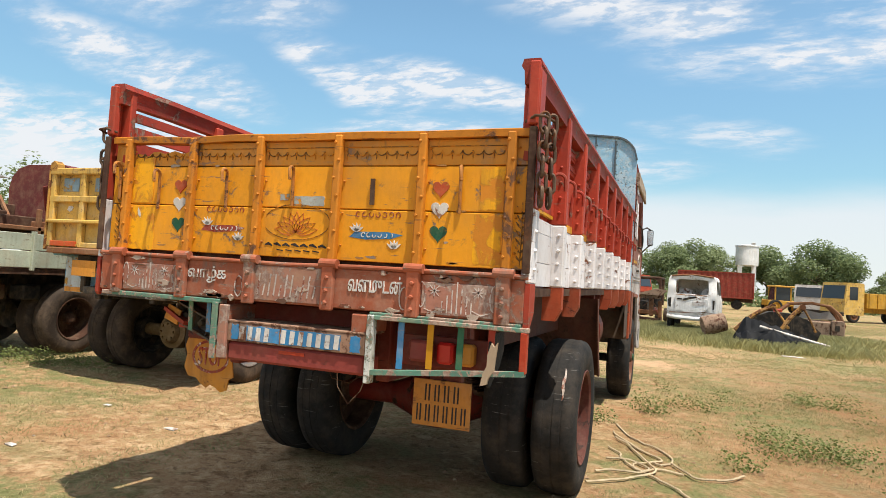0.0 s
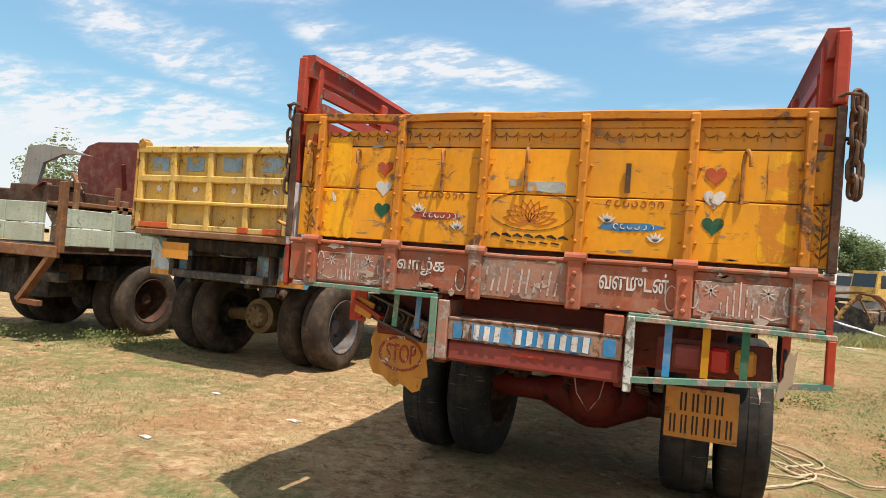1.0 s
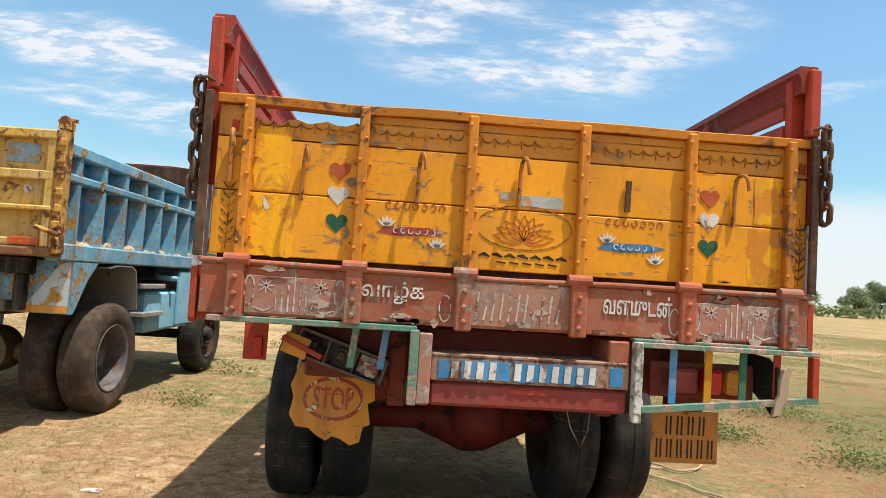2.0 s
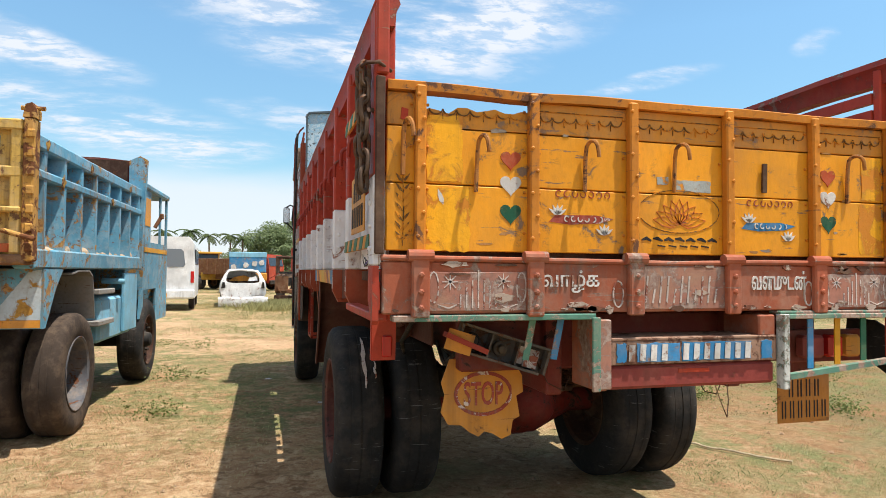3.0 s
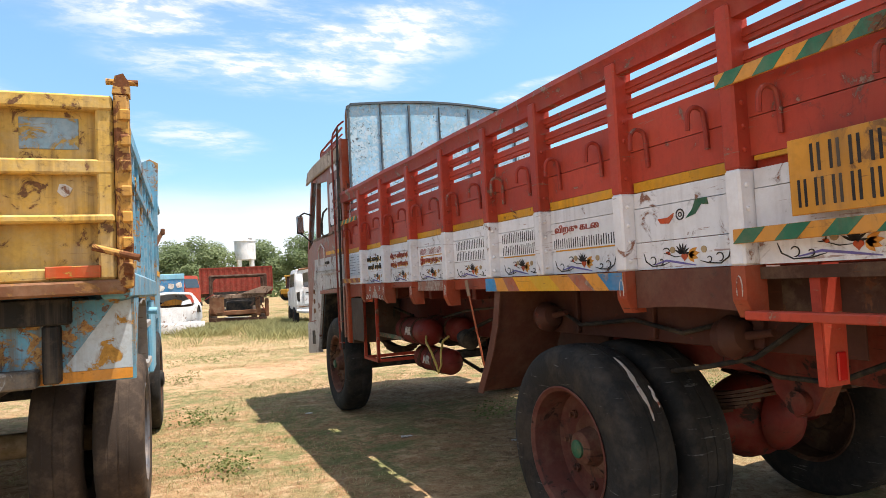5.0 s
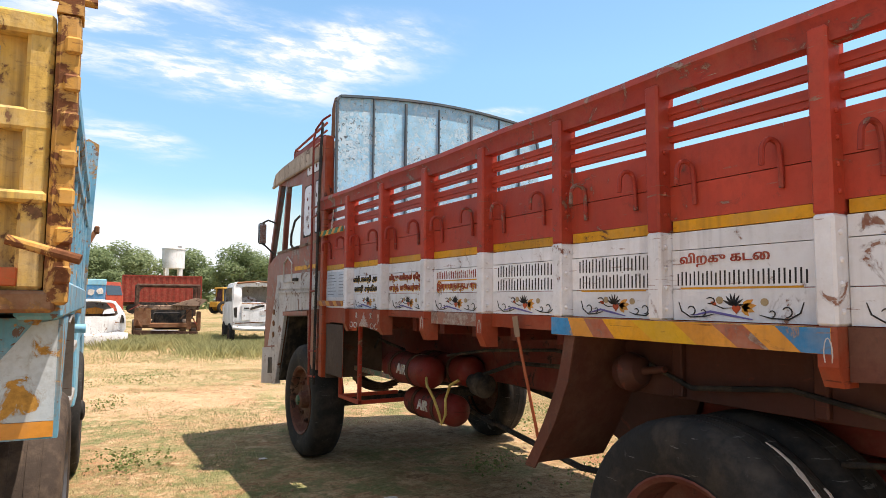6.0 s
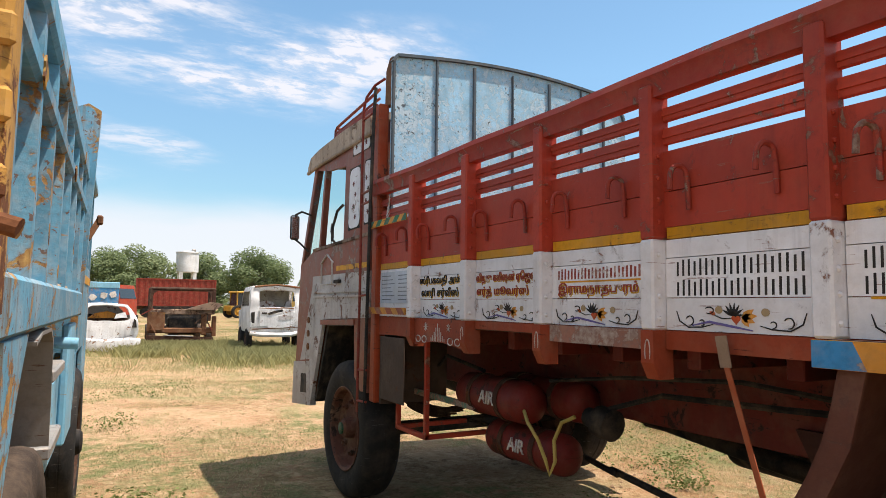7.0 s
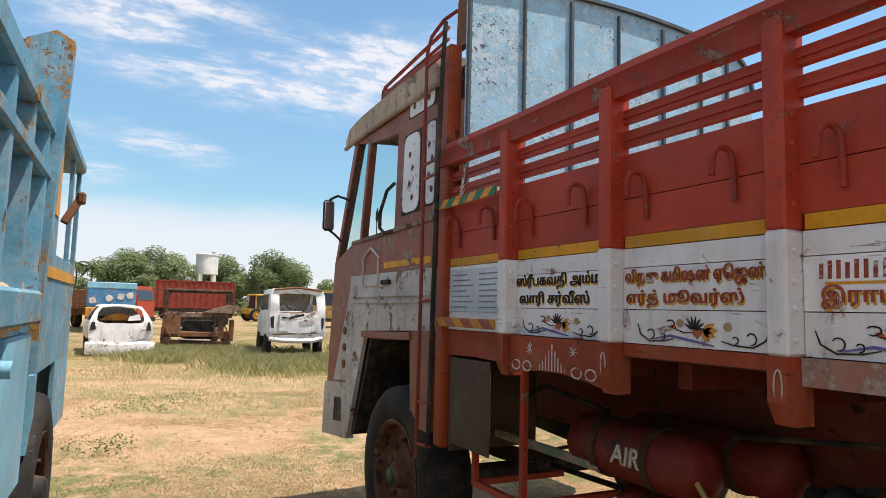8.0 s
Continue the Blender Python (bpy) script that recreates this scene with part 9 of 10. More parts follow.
excavator(7.6, 72, -75, False)
excavator(-8.2, 52, 200)
far_lorry("parked_lorry", "far yellow lorry with a dark windscreen", 10.3, 55, 2.3, M["dump_yellow"], M["machine"], -58, 7.5, 2.9)
far_lorry("parked_lorry", "far grey lorry with a dark windscreen", 9.6, 60, 2.2, M["cab_grey"], M["blue"], -20, 7.0, 2.7)
far_lorry("parked_lorry", "far grey lorry with a dark windscreen", 17.0, 52, 2.2, M["grey"], M["black"], -85, 6.0, 2.2)
far_lorry("parked_lorry", "far red lorry with a faded load body", -2.6, 47, 2.2, M["cage_red"], M["rust"], 62, 7.0, 2.5)
far_lorry("parked_lorry", "far rusty lorry with a faded load body", -8.6, 58, 2.3, M["rust"], M["dark_red"], 84, 8.0, 2.6)
far_lorry("parked_lorry", "far dark lorry with a faded load body", -13.5, 46, 2.3, M["grey"], M["rust"], 70, 8.0, 2.6)

# heap beside the van: broken yellow frame, black sheet, pale pole
heap = thing("scrap_heap", "heap of bent yellow digger arms and a black plastic sheet", "scrap heap", (2.6, 20.6, 0))


def heap_build():
    r = random.Random(12)
    with one("black_sheet", M["tarp"], heap, "crumpled black plastic sheet", True) as bm:
        n, m2 = 30, 16
        grid = []
        for i in range(n + 1):
            row = []
            for j in range(m2 + 1):
                u, v = i / n, j / m2
                x = 1.35 + 1.95 * u
                y = 20.3 - 1.0 * v + 0.8 * u * 0.0
                z = max(0.02, (0.92 - 0.62 * u) * min(1.0, 0.25 + 5 * u) * (1 - v) ** (0.8 + 0.5 * math.sin(9 * u)) + 0.22 * noise.noise(Vector((u * 6, v * 5, 2.0))) + 0.12 * noise.noise(Vector((u * 15, v * 12, 5.0))))
                row.append(bm.verts.new((x, y, z)))
            grid.append(row)
        for i in range(n):
            for j in range(m2):
                bm.faces.new((grid[i][j], grid[i + 1][j], grid[i + 1][j + 1], grid[i][j + 1]))
    for k, (p, q, w) in enumerate((((1.45, 20.9, 0.42), (2.45, 21.1, 1.18), 0.13), ((2.45, 21.1, 1.18), (2.85, 21.0, 0.60), 0.07), ((2.55, 20.7, 0.35), (3.18, 20.8, 1.22), 0.13), ((3.18, 20.8, 1.22), (3.55, 21.0, 0.55), 0.06))):
        with one("digger_arm", M["arm_rust"], heap, "bent rusty yellow steel arm", True) as bm:
            n = 6
            up = Vector((0, 0, 0.10 if k % 2 == 0 else 0.03))
            pts = [Vector(p).lerp(Vector(q), u / n) + up * math.sin(math.pi * u / n) for u in range(n + 1)]
            tube(bm, pts, w * 0.5, 8)
            cyl(bm, Vector(q) + Vector((0, -0.08, 0)), Vector(q) + Vector((0, 0.08, 0)), w * 0.62, 10)
    with one("drum", M["tan"], heap, "rusty tan drum lying down", True) as bm:
        lathe(bm, (0.55, 21.0, 0.45), (0.9, 0.2, 0.25), [(0.04, 0), (0.28, 0.01), (0.29, 0.2), (0.30, 0.21), (0.29, 0.4), (0.27, 0.66), (0.04, 0.67)], 20)
    with one("dark_shell", M["black"], heap, "dark cab shell behind the arms") as bm:
        prism(bm, [(1.9, 0.1), (3.6, 0.1), (3.75, 0.5), (3.4, 0.85), (3.0, 1.0), (2.4, 1.02), (2.0, 0.85), (1.75, 0.5)], "y", 21.3, 22.2)
    with one("pole", M["ink_white"], heap, "pale metal pole", True) as bm:
        cyl(bm, (2.0, 19.9, 0.62), (3.7, 19.7, 0.22), 0.035, 8)


heap_build()


def stripped_cab(cx, y, turn):
    c = thing("cab_wreck", "crushed rusty car body with a pale front frame", "wrecked car", (0, 0, 0), "wrecks in the yard")
    with one("shell", M["rust"], c) as bm:
        prism(bm, [(-1.15, 0.15), (0.95, 0.15), (1.05, 0.62), (0.6, 0.70), (-0.6, 0.72), (-1.2, 0.66)], "y", 0.6, 2.4)
    b = last()
    for yy in (0.6, 1.6, 2.4):
        with one("roof_arch", M["rust"], b, "", True) as bm:
            tube(bm, [(-1.15, yy, 0.62), (-1.0, yy, 1.0), (-0.7, yy + 0.05, 1.26), (0, yy + 0.05, 1.33), (0.55, yy, 1.25), (0.85, yy, 0.98), (1.0, yy, 0.60)], 0.05, 7)
    with one("roof_skin", M["rust"], b, "", True) as bm:
        prism(bm, [(-0.75, 1.26), (0, 1.35), (0.6, 1.26), (0.6, 1.29), (0, 1.38), (-0.75, 1.30)], "y", 0.6, 2.4)
    with one("window_sheet", M["grey"], b, "torn silver sheet") as bm:
        prism(bm, jitter_poly([(-0.45, 0.74), (0.15, 0.72), (0.75, 0.75), (0.6, 1.08), (0.2, 0.98), (-0.25, 1.12)], 0.05, 5), "y", 0.95, 1.0)
    with one("front_box", M["tan"], c) as bm:
        box(bm, -0.65, 0.55, 0, 0.5, 0.20, 0.72, 0.04)
    with one("lamp_block", M["tan"], c, "pale block with a lamp hole") as bm:
        box(bm, 0.55, 0.95, -0.05, 0.3, 0.20, 0.78, 0.03)
    with one("lamp_hole", M["black"], c) as bm:
        box(bm, 0.66, 0.80, -0.062, -0.045, 0.42, 0.62, 0.02)
    with one("white_rag", M["ink_white"], c) as bm:
        prism(bm, jitter_poly([(-1.0, 0.25), (-0.7, 0.3), (-0.6, 0.85), (-0.85, 0.95)], 0.06, 9), "y", 0.3, 0.5)
    with one("tail_lamp", M["cage_red"], c) as bm:
        box(bm, -1.25, -0.95, 0.5, 0.6, 0.8, 1.05, 0.03)
    c.matrix_basis = pose(cx, y, 0, 0, 0, turn)


stripped_cab(4.25, 25.6, -6)

# ---- water tower ----
tower = thing("water_tower", "white cylindrical water tank on concrete columns", "water tower", (10.0, 123, 0))
with one("tank", M["concrete"], tower, "", True) as bm:
    lathe(bm, (10.0, 123, 6.7), (0, 0, 1), [(1.75, 0), (1.85, 0.1), (1.85, 3.3), (1.95, 3.32), (1.95, 3.5), (0.3, 3.75), (0.05, 3.78)], 28)
for dx in (-1.1, 1.1):
    for dy in (-1.1, 1.1):
        with one("column", M["concrete"], tower) as bm:
            box(bm, 10 + dx - 0.28, 10 + dx + 0.28, 123 + dy - 0.28, 123 + dy + 0.28, 0, 6.75)
for z in (2.2, 4.4):
    with one("ring_beam", M["concrete"], tower) as bm:
        box(bm, 8.7, 11.3, 121.7, 121.95, z, z + 0.3)
        box(bm, 8.7, 11.3, 124.05, 124.3, z, z + 0.3)
with one("hatch", M["grey"], tower) as bm:
    box(bm, 10.6, 11.2, 122.4, 123, 10.3, 10.75, 0.05)


# ---- trees ----
def leaf_mat(name, a, b, c):
    m, nt, bs = nodes_of(name)
    geo = nt.nodes.new("ShaderNodeNewGeometry")
    oi = nt.nodes.new("ShaderNodeObjectInfo")
    col = mixc(nt, geo.outputs["Random Per Island"], a, b)
    col = mixc(nt, mul(nt, oi.outputs["Random"], 0.5), col, c)
    nt.links.new(col, bs.inputs["Base Color"])
    bs.inputs["Roughness"].default_value, bs.inputs["Specular IOR Level"].default_value = 0.6, 0.25
    thin = nt.nodes.new("ShaderNodeBsdfTranslucent")
    both = nt.nodes.new("ShaderNodeMixShader")
    both.inputs[0].default_value = 0.4
    nt.links.new(col, thin.inputs[0])
    nt.links.new(bs.outputs[0], both.inputs[1]), nt.links.new(thin.outputs[0], both.inputs[2])
    nt.links.new(both.outputs[0], nt.nodes["Material Output"].inputs[0])
    return m


# leaf greens are lifted and paled, putting distance haze into the colour
M["leaf"] = leaf_mat("tree leaves", (0.115, 0.160, 0.072), (0.21, 0.265, 0.115), (0.23, 0.27, 0.13))
M["bark"] = paint("tree bark", (0.16, 0.12, 0.085), None, 0, dusty=0.3, rough=0.9, bump=0.4)
M["palm"] = leaf_mat("palm leaves", (0.035, 0.065, 0.018), (0.09, 0.125, 0.04), (0.11, 0.13, 0.045))


def quads_object(name, verts, mat, parent=None):
    n = len(verts) // 4
    me = bpy.data.meshes.new(name)
    me.from_pydata(verts, [], [(4 * i, 4 * i + 1, 4 * i + 2, 4 * i + 3) for i in range(n)])
    me.materials.append(mat)
    ob = new(name, me)
    ob.parent = parent
    return ob


def crown_quads(blobs, per, size, rnd):
    out = []
    for cx, cy, cz, rx, rz in blobs:
        for _ in range(int(per * rx * rx)):
            u, t = rnd.uniform(-1, 1), rnd.uniform(0, 2 * math.pi)
            q = math.sqrt(1 - u * u)
            r = rnd.uniform(0.45, 1.2) ** 0.6
            p = Vector((cx + rx * q * math.cos(t) * r, cy + rx * q * math.sin(t) * r, cz + rz * u * r))
            nrm = (Vector((q * math.cos(t), q * math.sin(t), u + 0.4)) + Vector((rnd.uniform(-0.8, 0.8), rnd.uniform(-0.8, 0.8), rnd.uniform(-0.8, 0.8)))).normalized()
            _, a, b = basis(nrm)
            s = size * rnd.uniform(0.5, 1.25)
            k = rnd.uniform(0.5, 0.9)
            out += [p - a * s - b * s * k * 0.3, p + a * s * 0.2 - b * s * k, p + a * s + b * s * k * 0.2, p - a * s * 0.1 + b * s * k]
    return out


def make_tree(h, spread, seed, label, dense=150):
    rnd = random.Random(seed)
    t = thing("tree", label, "tree", (0, 0, 0), "trees along the yard")
    with one("trunk", M["bark"], t, "", True) as bm:
        lathe(bm, (0, 0, -0.2), (0, 0, 1), [(0.30, 0), (0.22, 0.8), (0.18, h * 0.3), (0.10, h * 0.55)], 9)
        for k in range(6):
            a = k * 1.05 + rnd.uniform(-0.3, 0.3)
            z = h * rnd.uniform(0.22, 0.42)
            cyl(bm, (0, 0, z), (spread * 0.55 * math.cos(a), spread * 0.55 * math.sin(a), z + h * rnd.uniform(0.18, 0.34)), 0.10, 6, 0.03)
    blobs = []
    for k in range(15):
        a, r = rnd.uniform(0, 2 * math.pi), spread * math.sqrt(rnd.uniform(0.02, 1)) * 0.78
        z = h * (0.42 + 0.46 * rnd.random() * (1 - 0.45 * r / spread))
        s = rnd.uniform(0.26, 0.46) * spread
        blobs.append((r * math.cos(a), r * math.sin(a), z, s, s * rnd.uniform(0.6, 0.85)))
    blobs.append((0, 0, h * 0.86, spread * 0.34, h * 0.13))
    blobs += [(spread * 0.6 * math.cos(k), spread * 0.6 * math.sin(k), h * 0.22, spread * 0.35, h * 0.16) for k in range(0, 6, 2)]
    quads_object("crown", crown_quads(blobs, dense, 0.20 if dense < 155 else 0.10, rnd), M["leaf"], t)
    return t


def make_palm(h, seed):
    rnd = random.Random(seed)
    t = thing("palm_tree", "slim coconut palm with drooping fronds", "palm tree", (0, 0, 0), "palms behind the yard")
    with one("trunk", M["bark"], t, "", True) as bm:
        tube(bm, [(0, 0, -0.2), (0.15, 0, h * 0.35), (0.35, 0.1, h * 0.7), (0.4, 0.1, h)], 0.15, 8)
    out = []
    for k in range(18):
        a = k * 2.399
        lift = rnd.uniform(-0.2, 0.9)
        prev = Vector((0.4, 0.1, h))
        d = Vector((math.cos(a), math.sin(a), lift)).normalized()
        side = Vector((-math.sin(a), math.cos(a), 0))
        for j in range(6):
            d = (d + Vector((0, 0, -0.22))).normalized()
            nxt = prev + d * 0.48
            w = 0.34 * math.sin(math.pi * (j + 0.6) / 6.6)
            for s in (-1, 1):
                for q in range(3):
                    p = prev.lerp(nxt, q / 3)
                    out += [p, p + d * 0.10, p + side * s * w * 1.3 + d * 0.18 - Vector((0, 0, 0.16)), p + side * s * w * 1.3 - Vector((0, 0, 0.18))]
            prev = nxt
    quads_object("fronds", out, M["palm"], t)
    return t


kinds = [make_tree(10.5, 5.0, 1, "broad green tree with an uneven crown"), make_tree(9.0, 4.6, 2, "broad green tree with an uneven crown"),
         make_tree(11.5, 5.6, 3, "broad green tree with an uneven crown"), make_tree(7.5, 4.4, 4, "low spreading green tree with dense leaves"), make_tree(8.5, 3.6, 5, "rounded green tree with dense leaves")]
# row of trees behind the yard: x, y, kind, scale; three taller ones stand about the water tower
ROW = [(-2.6, 118, 2, 0.90), (1.6, 121, 2, 0.97), (0.2, 112, 3, 0.80), (14.2, 131, 1, 1.24), (17.0, 131, 4, 0.95), (20.2, 118, 2, 1.0), (22.6, 121, 0, 0.92), (25.5, 120, 3, 0.70)]
for k, (x, y, kd) in enumerate(((-50, 112, 1), (-43, 108, 4), (-36, 116, 0), (-29, 110, 3), (-22, 118, 1), (-15.5, 112, 3), (-9, 119, 4), (8.0, 136, 3), (29.5, 116, 1), (34, 122, 0), (39, 112, 3), (45, 118, 2), (52, 110, 1), (60, 116, 0), (68, 110, 1), (75, 104, 3), (83, 110, 0), (91, 100, 2), (99, 104, 4), (107, 95, 1), (115, 90, 0), (123, 82, 3))):
    ROW.append((x, y, kd, 0.62 + 0.22 * ((k * 37) % 10) / 10))
for k, (x, y, kd, sc) in enumerate(ROW):
    copy_thing(kinds[kd], Matrix.Translation((x, y, 0)) @ Matrix.Rotation(k * 1.7, 4, "Z") @ Matrix.Scale(sc, 4))
for k, src in enumerate(kinds):
    src.matrix_basis = Matrix.Translation((-70 - 7 * k, 108 + 3 * k, 0))
small = make_tree(7.0, 2.6, 9, "small sparse tree beyond the lorries", 160)
small.matrix_basis = Matrix.Translation((-34, 25, 0))
palm = make_palm(8.5, 4)
for k, (x, y, s) in enumerate(((-19, 106, 0.85), (-15.0, 108, 0.88), (-24.5, 107, 0.8), (-11.6, 104, 0.78), (-9.0, 106, 0.80), (-7.2, 105, 0.74), (31, 104, 0.85))):
    copy_thing(palm, Matrix.Translation((x, y, 0)) @ Matrix.Rotation(k * 1.3, 4, "Z") @ Matrix.Scale(s, 4))
palm.matrix_basis = Matrix.Translation((-30, 105, 0))


def bushes():
    rnd = random.Random(77)
    blobs = []
    for k in range(155):
        x = -75 + 210 * k / 155 + rnd.uniform(-1, 1)
        blobs.append((x, 100 + rnd.uniform(-4, 6) - 0.45 * max(0.0, x - 65), rnd.uniform(0.5, 1.4), rnd.uniform(1.3, 2.2), rnd.uniform(0.8, 1.6)))
    ob = quads_object("far_bushes", crown_quads(blobs, 20, 0.36, rnd), M["leaf"])
    tagged(ob, "dense green scrub along the far edge of the yard", "bushes", kind="stuff")


bushes()


# ---- grass, weeds, clods, rope ----
M["grass_dry"] = leaf_mat("dry grass", (0.44, 0.37, 0.18), (0.62, 0.53, 0.30), (0.52, 0.44, 0.24))
M["weed"] = leaf_mat("weed leaves", (0.10, 0.14, 0.035), (0.25, 0.28, 0.10), (0.22, 0.24, 0.09))
M["grass_dark"] = leaf_mat("withered grass", (0.10, 0.075, 0.035), (0.24, 0.18, 0.09), (0.16, 0.12, 0.06))
M["grass_olive"] = leaf_mat("olive grass", (0.29, 0.29, 0.12), (0.48, 0.45, 0.21), (0.42, 0.38, 0.18))
M["grass_green"] = leaf_mat("green grass", (0.15, 0.19, 0.07), (0.31, 0.33, 0.15), (0.26, 0.28, 0.12))


def clear_of_wheels(x, y):
    return not (-3.3 < x < -0.55 and 2.6 < y < 10)


def blades(name, label, count, area, size, spread, mat, seed, density, per=6, thin=1.0):
    rnd = random.Random(seed)
    verts = []
    made, tries = 0, 0
    while made < count and tries < count * 12:
        tries += 1
        x, y = rnd.uniform(area[0], area[1]), rnd.uniform(area[2], area[3])
        if rnd.random() > density(x, y) or not clear_of_wheels(x, y):
            continue
        made += 1
        g = ground_height(x, y) - 0.01
        for _ in range(per):
            a = rnd.uniform(0, 2 * math.pi)
            bx, by = x + rnd.gauss(0, spread), y + rnd.gauss(0, spread)
            h = size * rnd.uniform(0.45, 1.3)
            lean = h * rnd.uniform(0.2, 1.0)
            w = size * thin * rnd.uniform(0.035, 0.07)
            dx, dy = math.cos(a), math.sin(a)
            p, q = Vector((bx - dy * w, by + dx * w, g)), Vector((bx + dy * w, by - dx * w, g))
            tip = Vector((bx + dx * lean, by + dy * lean, g + h))
            mid = (p + q) / 2 + Vector((dx * lean * 0.35, dy * lean * 0.35, h * 0.6))
            verts += [p, q, tip, mid - Vector((dy * w, -dx * w, 0))]
    ob = quads_object(name, verts, mat)
    tagged(ob, label, "grass", kind="stuff")


def patchy(scale, lo, seed):
    def f(x, y):
        v = noise.noise(Vector((x * scale, y * scale, seed))) + 0.5 * noise.noise(Vector((x * scale * 3.1, y * scale * 3.1, seed + 9)))
        return max(0.0, min(1.0, (v - lo) * 2.5))
    return f


def right_field(x, y):
    base = patchy(0.35, -0.25, 4.0)(x, y)
    return base * (0.55 if x > -0.3 and y < 14 else 1.0 if y > 14 else 0.35)


blades("dry_grass", "thin dry straw-coloured grass over the sandy soil", 20000, (-11, 9, 1.2, 17), 0.026, 0.05, M["grass_dry"], 21, right_field)
blades("green_grass", "short green grass in patches", 20000, (-11, 9, 1.2, 17), 0.024, 0.055, M["grass_green"], 22, patchy(0.42, -0.02, 8.0))
blades("dry_grass", "taller dry grass round the wrecks", 26000, (-14, 22, 15, 48), 0.050, 0.15, M["grass_dry"], 23, patchy(0.22, -0.35, 2.0), 8, 0.5)
blades("green_grass", "taller green grass round the wrecks", 22000, (-14, 22, 15, 60), 0.055, 0.16, M["grass_olive"], 24, patchy(0.20, -0.20, 6.0), 8, 0.5)


def by_wrecks(x, y):
    spots = ((0.4, 22.3, 1.5), (-0.6, 21.6, 1.2), (1.4, 21.8, 1.2), (-1.9, 26.6, 1.3), (-0.7, 25.2, 1.2), (-3.2, 24.2, 0.7), (2.6, 20.2, 1.6), (4.2, 25.0, 1.4))
    return max(math.exp(-((x - a) ** 2 + (y - b) ** 2) / (r * r)) for a, b, r in spots)


blades("tall_grass", "tall olive green grass grown up round the wrecks", 3600, (-6, 7, 18.5, 28.5), 0.26, 0.13, M["grass_olive"], 51, by_wrecks, 9, 0.5)
blades("olive_tufts", "small olive tufts of grass dotted over the soil", 6500, (-11, 9, 1.0, 17), 0.026, 0.035, M["grass_olive"], 41, lambda x, y: right_field(x, y) * 0.8 + 0.04, 12, 0.7)
blades("dark_tufts", "small dark withered tufts dotted over the soil", 1600, (-11, 9, 1.0, 17), 0.026, 0.05, M["grass_dark"], 42, lambda x, y: right_field(x, y) * 0.7 + 0.10, 9, 0.8)


def weeds(name, label, spots, seed):
    rnd = random.Random(seed)
    blobs = []
    for x, y, r, n in spots:
        for _ in range(n):
            blobs.append((x + rnd.gauss(0, r), y + rnd.gauss(0, r * 0.6), 0.03 + rnd.uniform(0.0, 0.08), rnd.uniform(0.09, 0.2), rnd.uniform(0.06, 0.14)))
    ob = quads_object(name, crown_quads(blobs, 2600, 0.014, rnd), M["weed"])
    tagged(ob, label, "weeds", kind="stuff")


weeds("weeds", "low leafy green weeds beside the lorries", [(-9.4, 5.3, 0.55, 34), (-8.0, 5.9, 0.35, 20), (-7.3, 6.0, 0.25, 12), (-4.3, 7.0, 0.2, 8), (-4.35, 9.2, 0.2, 8), (2.1, 5.7, 0.30, 26), (2.6, 8.2, 0.35, 22), (0.95, 6.7, 0.28, 34), (0.2, 8.5, 0.22, 12), (1.83, 9.95, 0.35, 18), (0.46, 5.83, 0.10, 5),
                                                           (-0.28, 7.95, 0.14, 9), (0.1, 9.6, 0.3, 8), (-1.3, 2.9, 0.08, 2), (-1.0, 6.9, 0.3, 9), (-1.4, 7.7, 0.25, 6), (3.3, 7.4, 0.4, 12), (-4.6, 12.8, 0.4, 8), (-3.9, 15.5, 0.5, 10)], 31)


def clods():
    rnd = random.Random(55)
    bm = bmesh.new()
    for _ in range(2600):
        x, y = rnd.uniform(-9, 6), rnd.uniform(0.8, 15)
        s = 0.006 + 0.024 * rnd.random() ** 4
        g = ground_height(x, y)
        vs = [bm.verts.new((x + s * rnd.uniform(0.6, 1.2) * dx, y + s * rnd.uniform(0.6, 1.2) * dy, g + s * dz * 0.7)) for dx, dy, dz in ((1, 0, 0.1), (0, 1, 0), (-1, 0, 0.15), (0, -1, 0), (0.1, 0.1, 1))]
        for k in range(4):
            bm.faces.new((vs[k], vs[(k + 1) % 4], vs[4]))
    ob = part("clods", bm, M["clod"])
    tagged(ob, "small clods and stones scattered on the soil", "stones", kind="stuff")


M["clod"] = paint("soil clods", (0.36, 0.23, 0.13), (0.5, 0.42, 0.34), 0.3, dusty=0.4, rough=0.95)
clods()

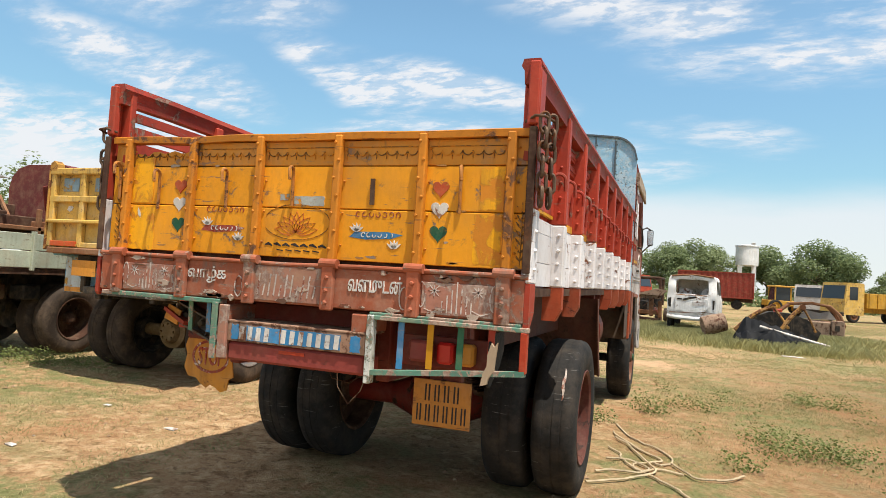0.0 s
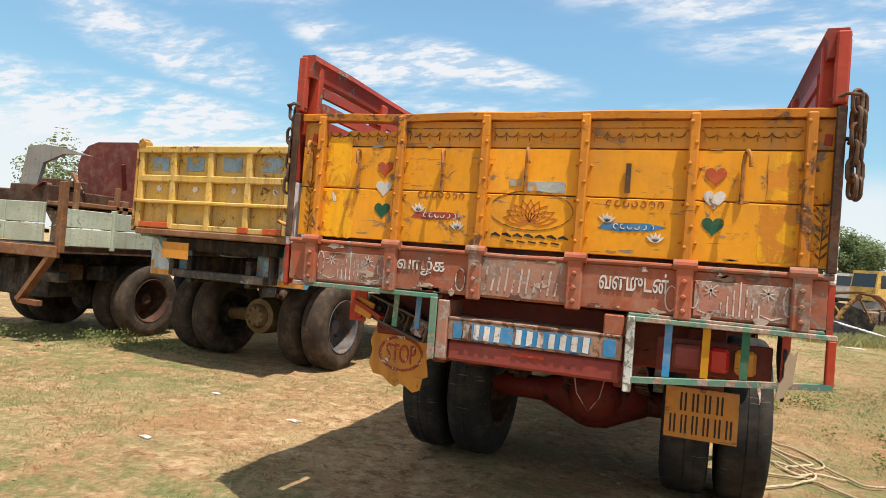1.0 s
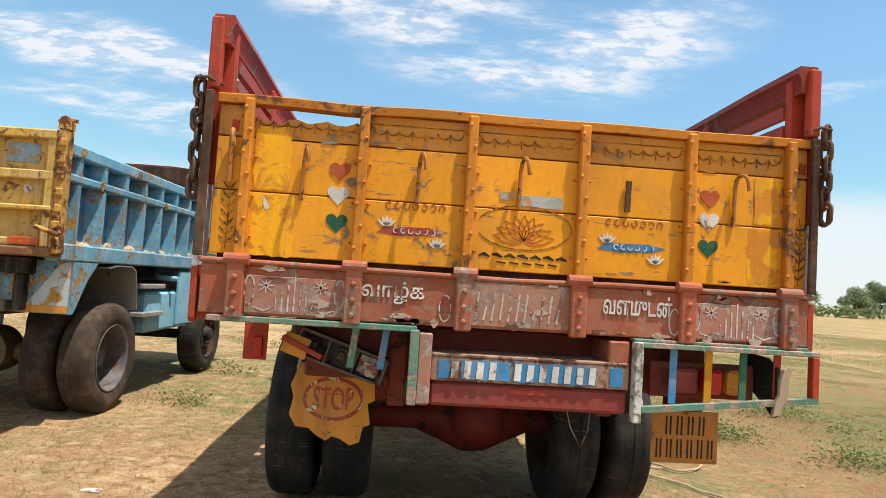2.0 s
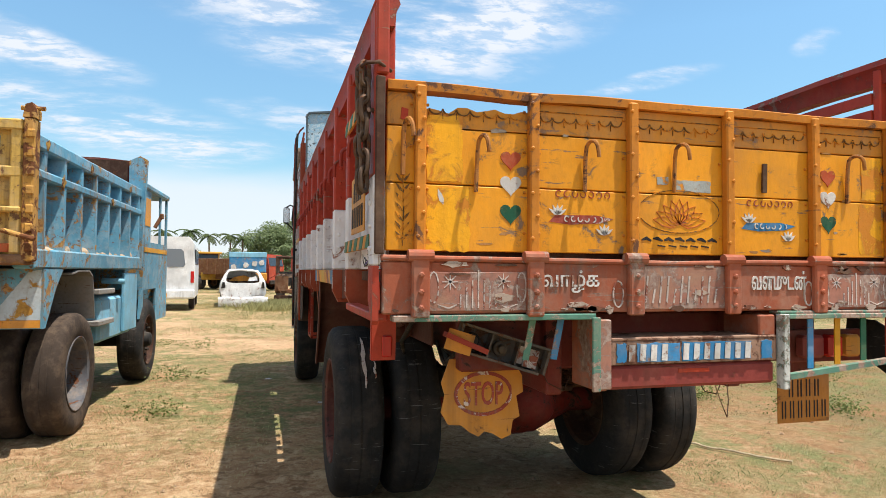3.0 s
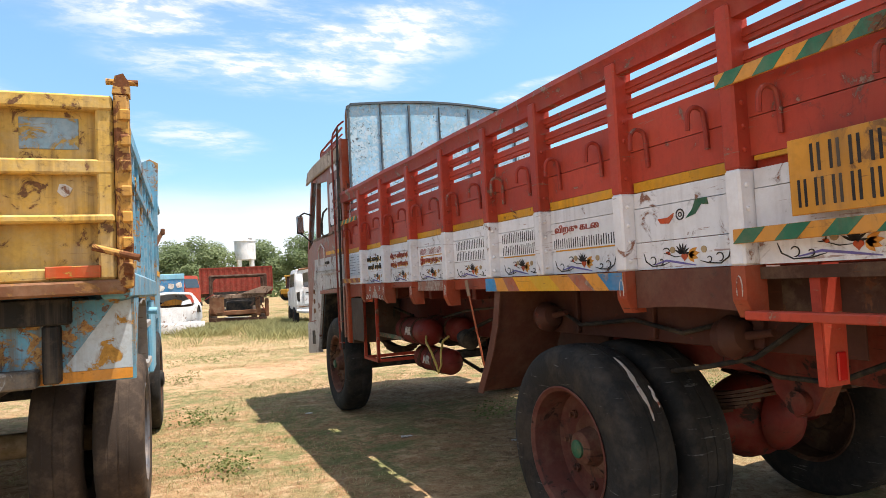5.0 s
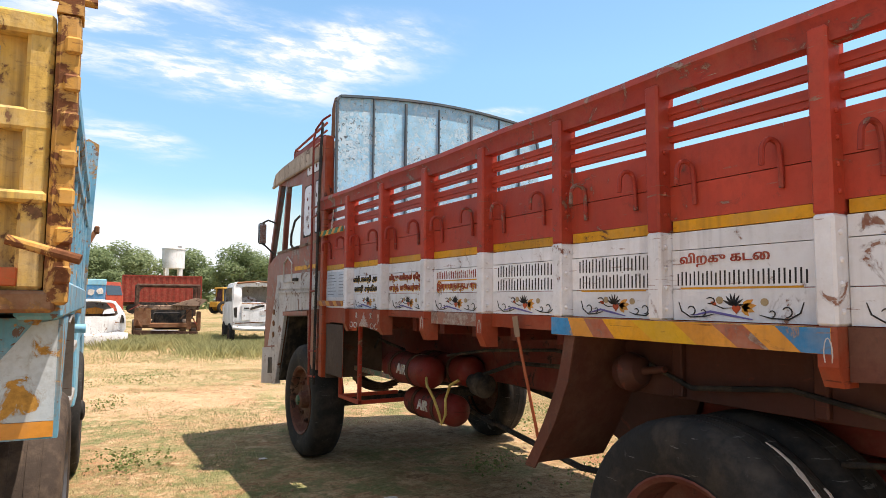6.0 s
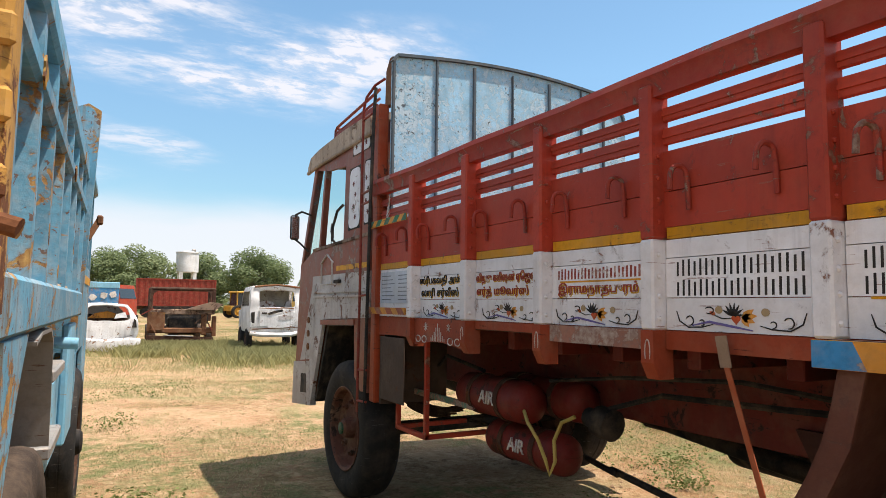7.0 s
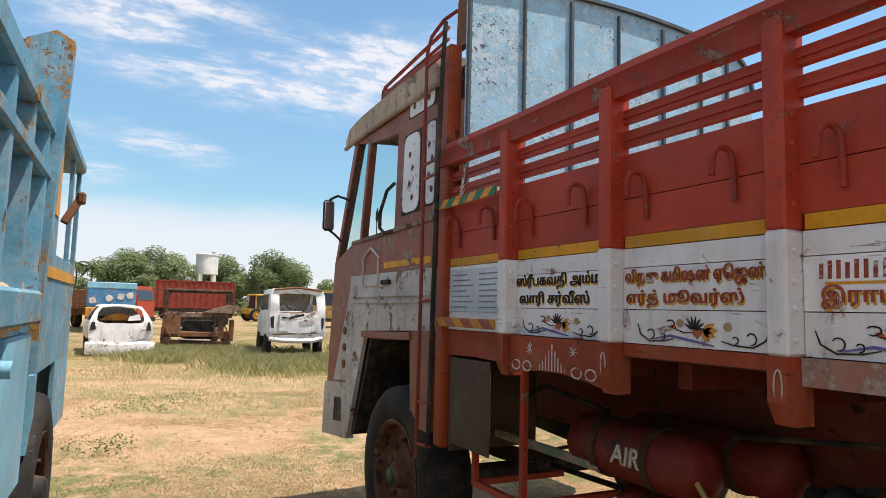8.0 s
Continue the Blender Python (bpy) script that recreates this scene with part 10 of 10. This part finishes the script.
STRANDS = [[(-0.62, 6.95), (-0.35, 6.35), (-0.12, 6.0), (-0.045, 5.74), (-0.12, 5.55), (-0.20, 5.62)],
           [(-0.62, 6.62), (-0.38, 6.10), (-0.133, 5.73), (-0.22, 5.60), (-0.34, 5.50), (-0.30, 5.30), (-0.12, 5.40), (0.06, 5.36)],
           [(-0.60, 5.95), (-0.48, 5.80), (-0.454, 5.61), (-0.36, 5.42), (-0.24, 5.23), (-0.10, 5.0), (-0.02, 4.88), (0.10, 4.68), (0.22, 4.47), (0.42, 4.22)],
           [(-0.60, 5.06), (-0.48, 5.16), (-0.34, 5.18), (-0.22, 5.32), (-0.27, 5.50), (-0.42, 5.56), (-0.58, 5.50)],
           [(-0.62, 4.70), (-0.42, 4.88), (-0.30, 5.06), (-0.20, 5.20), (-0.17, 5.36), (-0.30, 5.75), (-0.45, 6.15), (-0.60, 6.40)],
           [(-0.05, 5.62), (0.06, 5.42), (0.14, 5.26), (0.26, 5.30), (0.40, 5.42), (0.50, 5.60)]]
rope = thing("rope", "tangled pale rope lying loose on the ground", "rope", (-0.2, 5.5, 0))
for s, line in enumerate(STRANDS):
    rnd = random.Random(s)
    pts = []
    for a, b, c, d in zip([line[0]] + line, line, line[1:], line[2:] + [line[-1]]):
        for q in range(6):
            u = q / 6
            w = [0.5 * (-u + 2 * u * u - u ** 3), 0.5 * (2 - 5 * u * u + 3 * u ** 3), 0.5 * (u + 4 * u * u - 3 * u ** 3), 0.5 * (u ** 3 - u * u)]
            x, y = (sum(k * p[i] for k, p in zip(w, (a, b, c, d))) for i in (0, 1))
            x, y = x + rnd.gauss(0, 0.003), y + rnd.gauss(0, 0.004)
            pts.append((x, y, ground_height(x, y) + 0.010 + 0.002 * s))
    with one("strand", M["rope"], rope, "", True) as bm:
        tube(bm, pts, 0.0085, 6)
litter_spots = ((-4.05, 4.3, 0.07), (-4.6, 3.3, 0.05), (-1.35, 3.3, 0.05), (-2.75, 7.3, 0.05), (-3.3, 8.9, 0.04), (-2.0, 6.6, 0.05), (-5.1, 4.6, 0.05), (2.6, 18.2, 0.25))
for k, (x, y, s) in enumerate(litter_spots):
    lt = thing("paper_scrap", "small white scrap of litter on the soil", "litter", (x, y, 0), "litter scraps")
    with one("scrap", M["ink_white"], lt) as bm:
        g = ground_height(x, y)
        prism(bm, jitter_poly([(x - s, y - s * 0.4), (x + s, y - s * 0.5), (x + s * 0.8, y + s * 0.4), (x - s * 0.7, y + s * 0.5)], s * 0.2, k), "z", g + 0.003, g + 0.009)
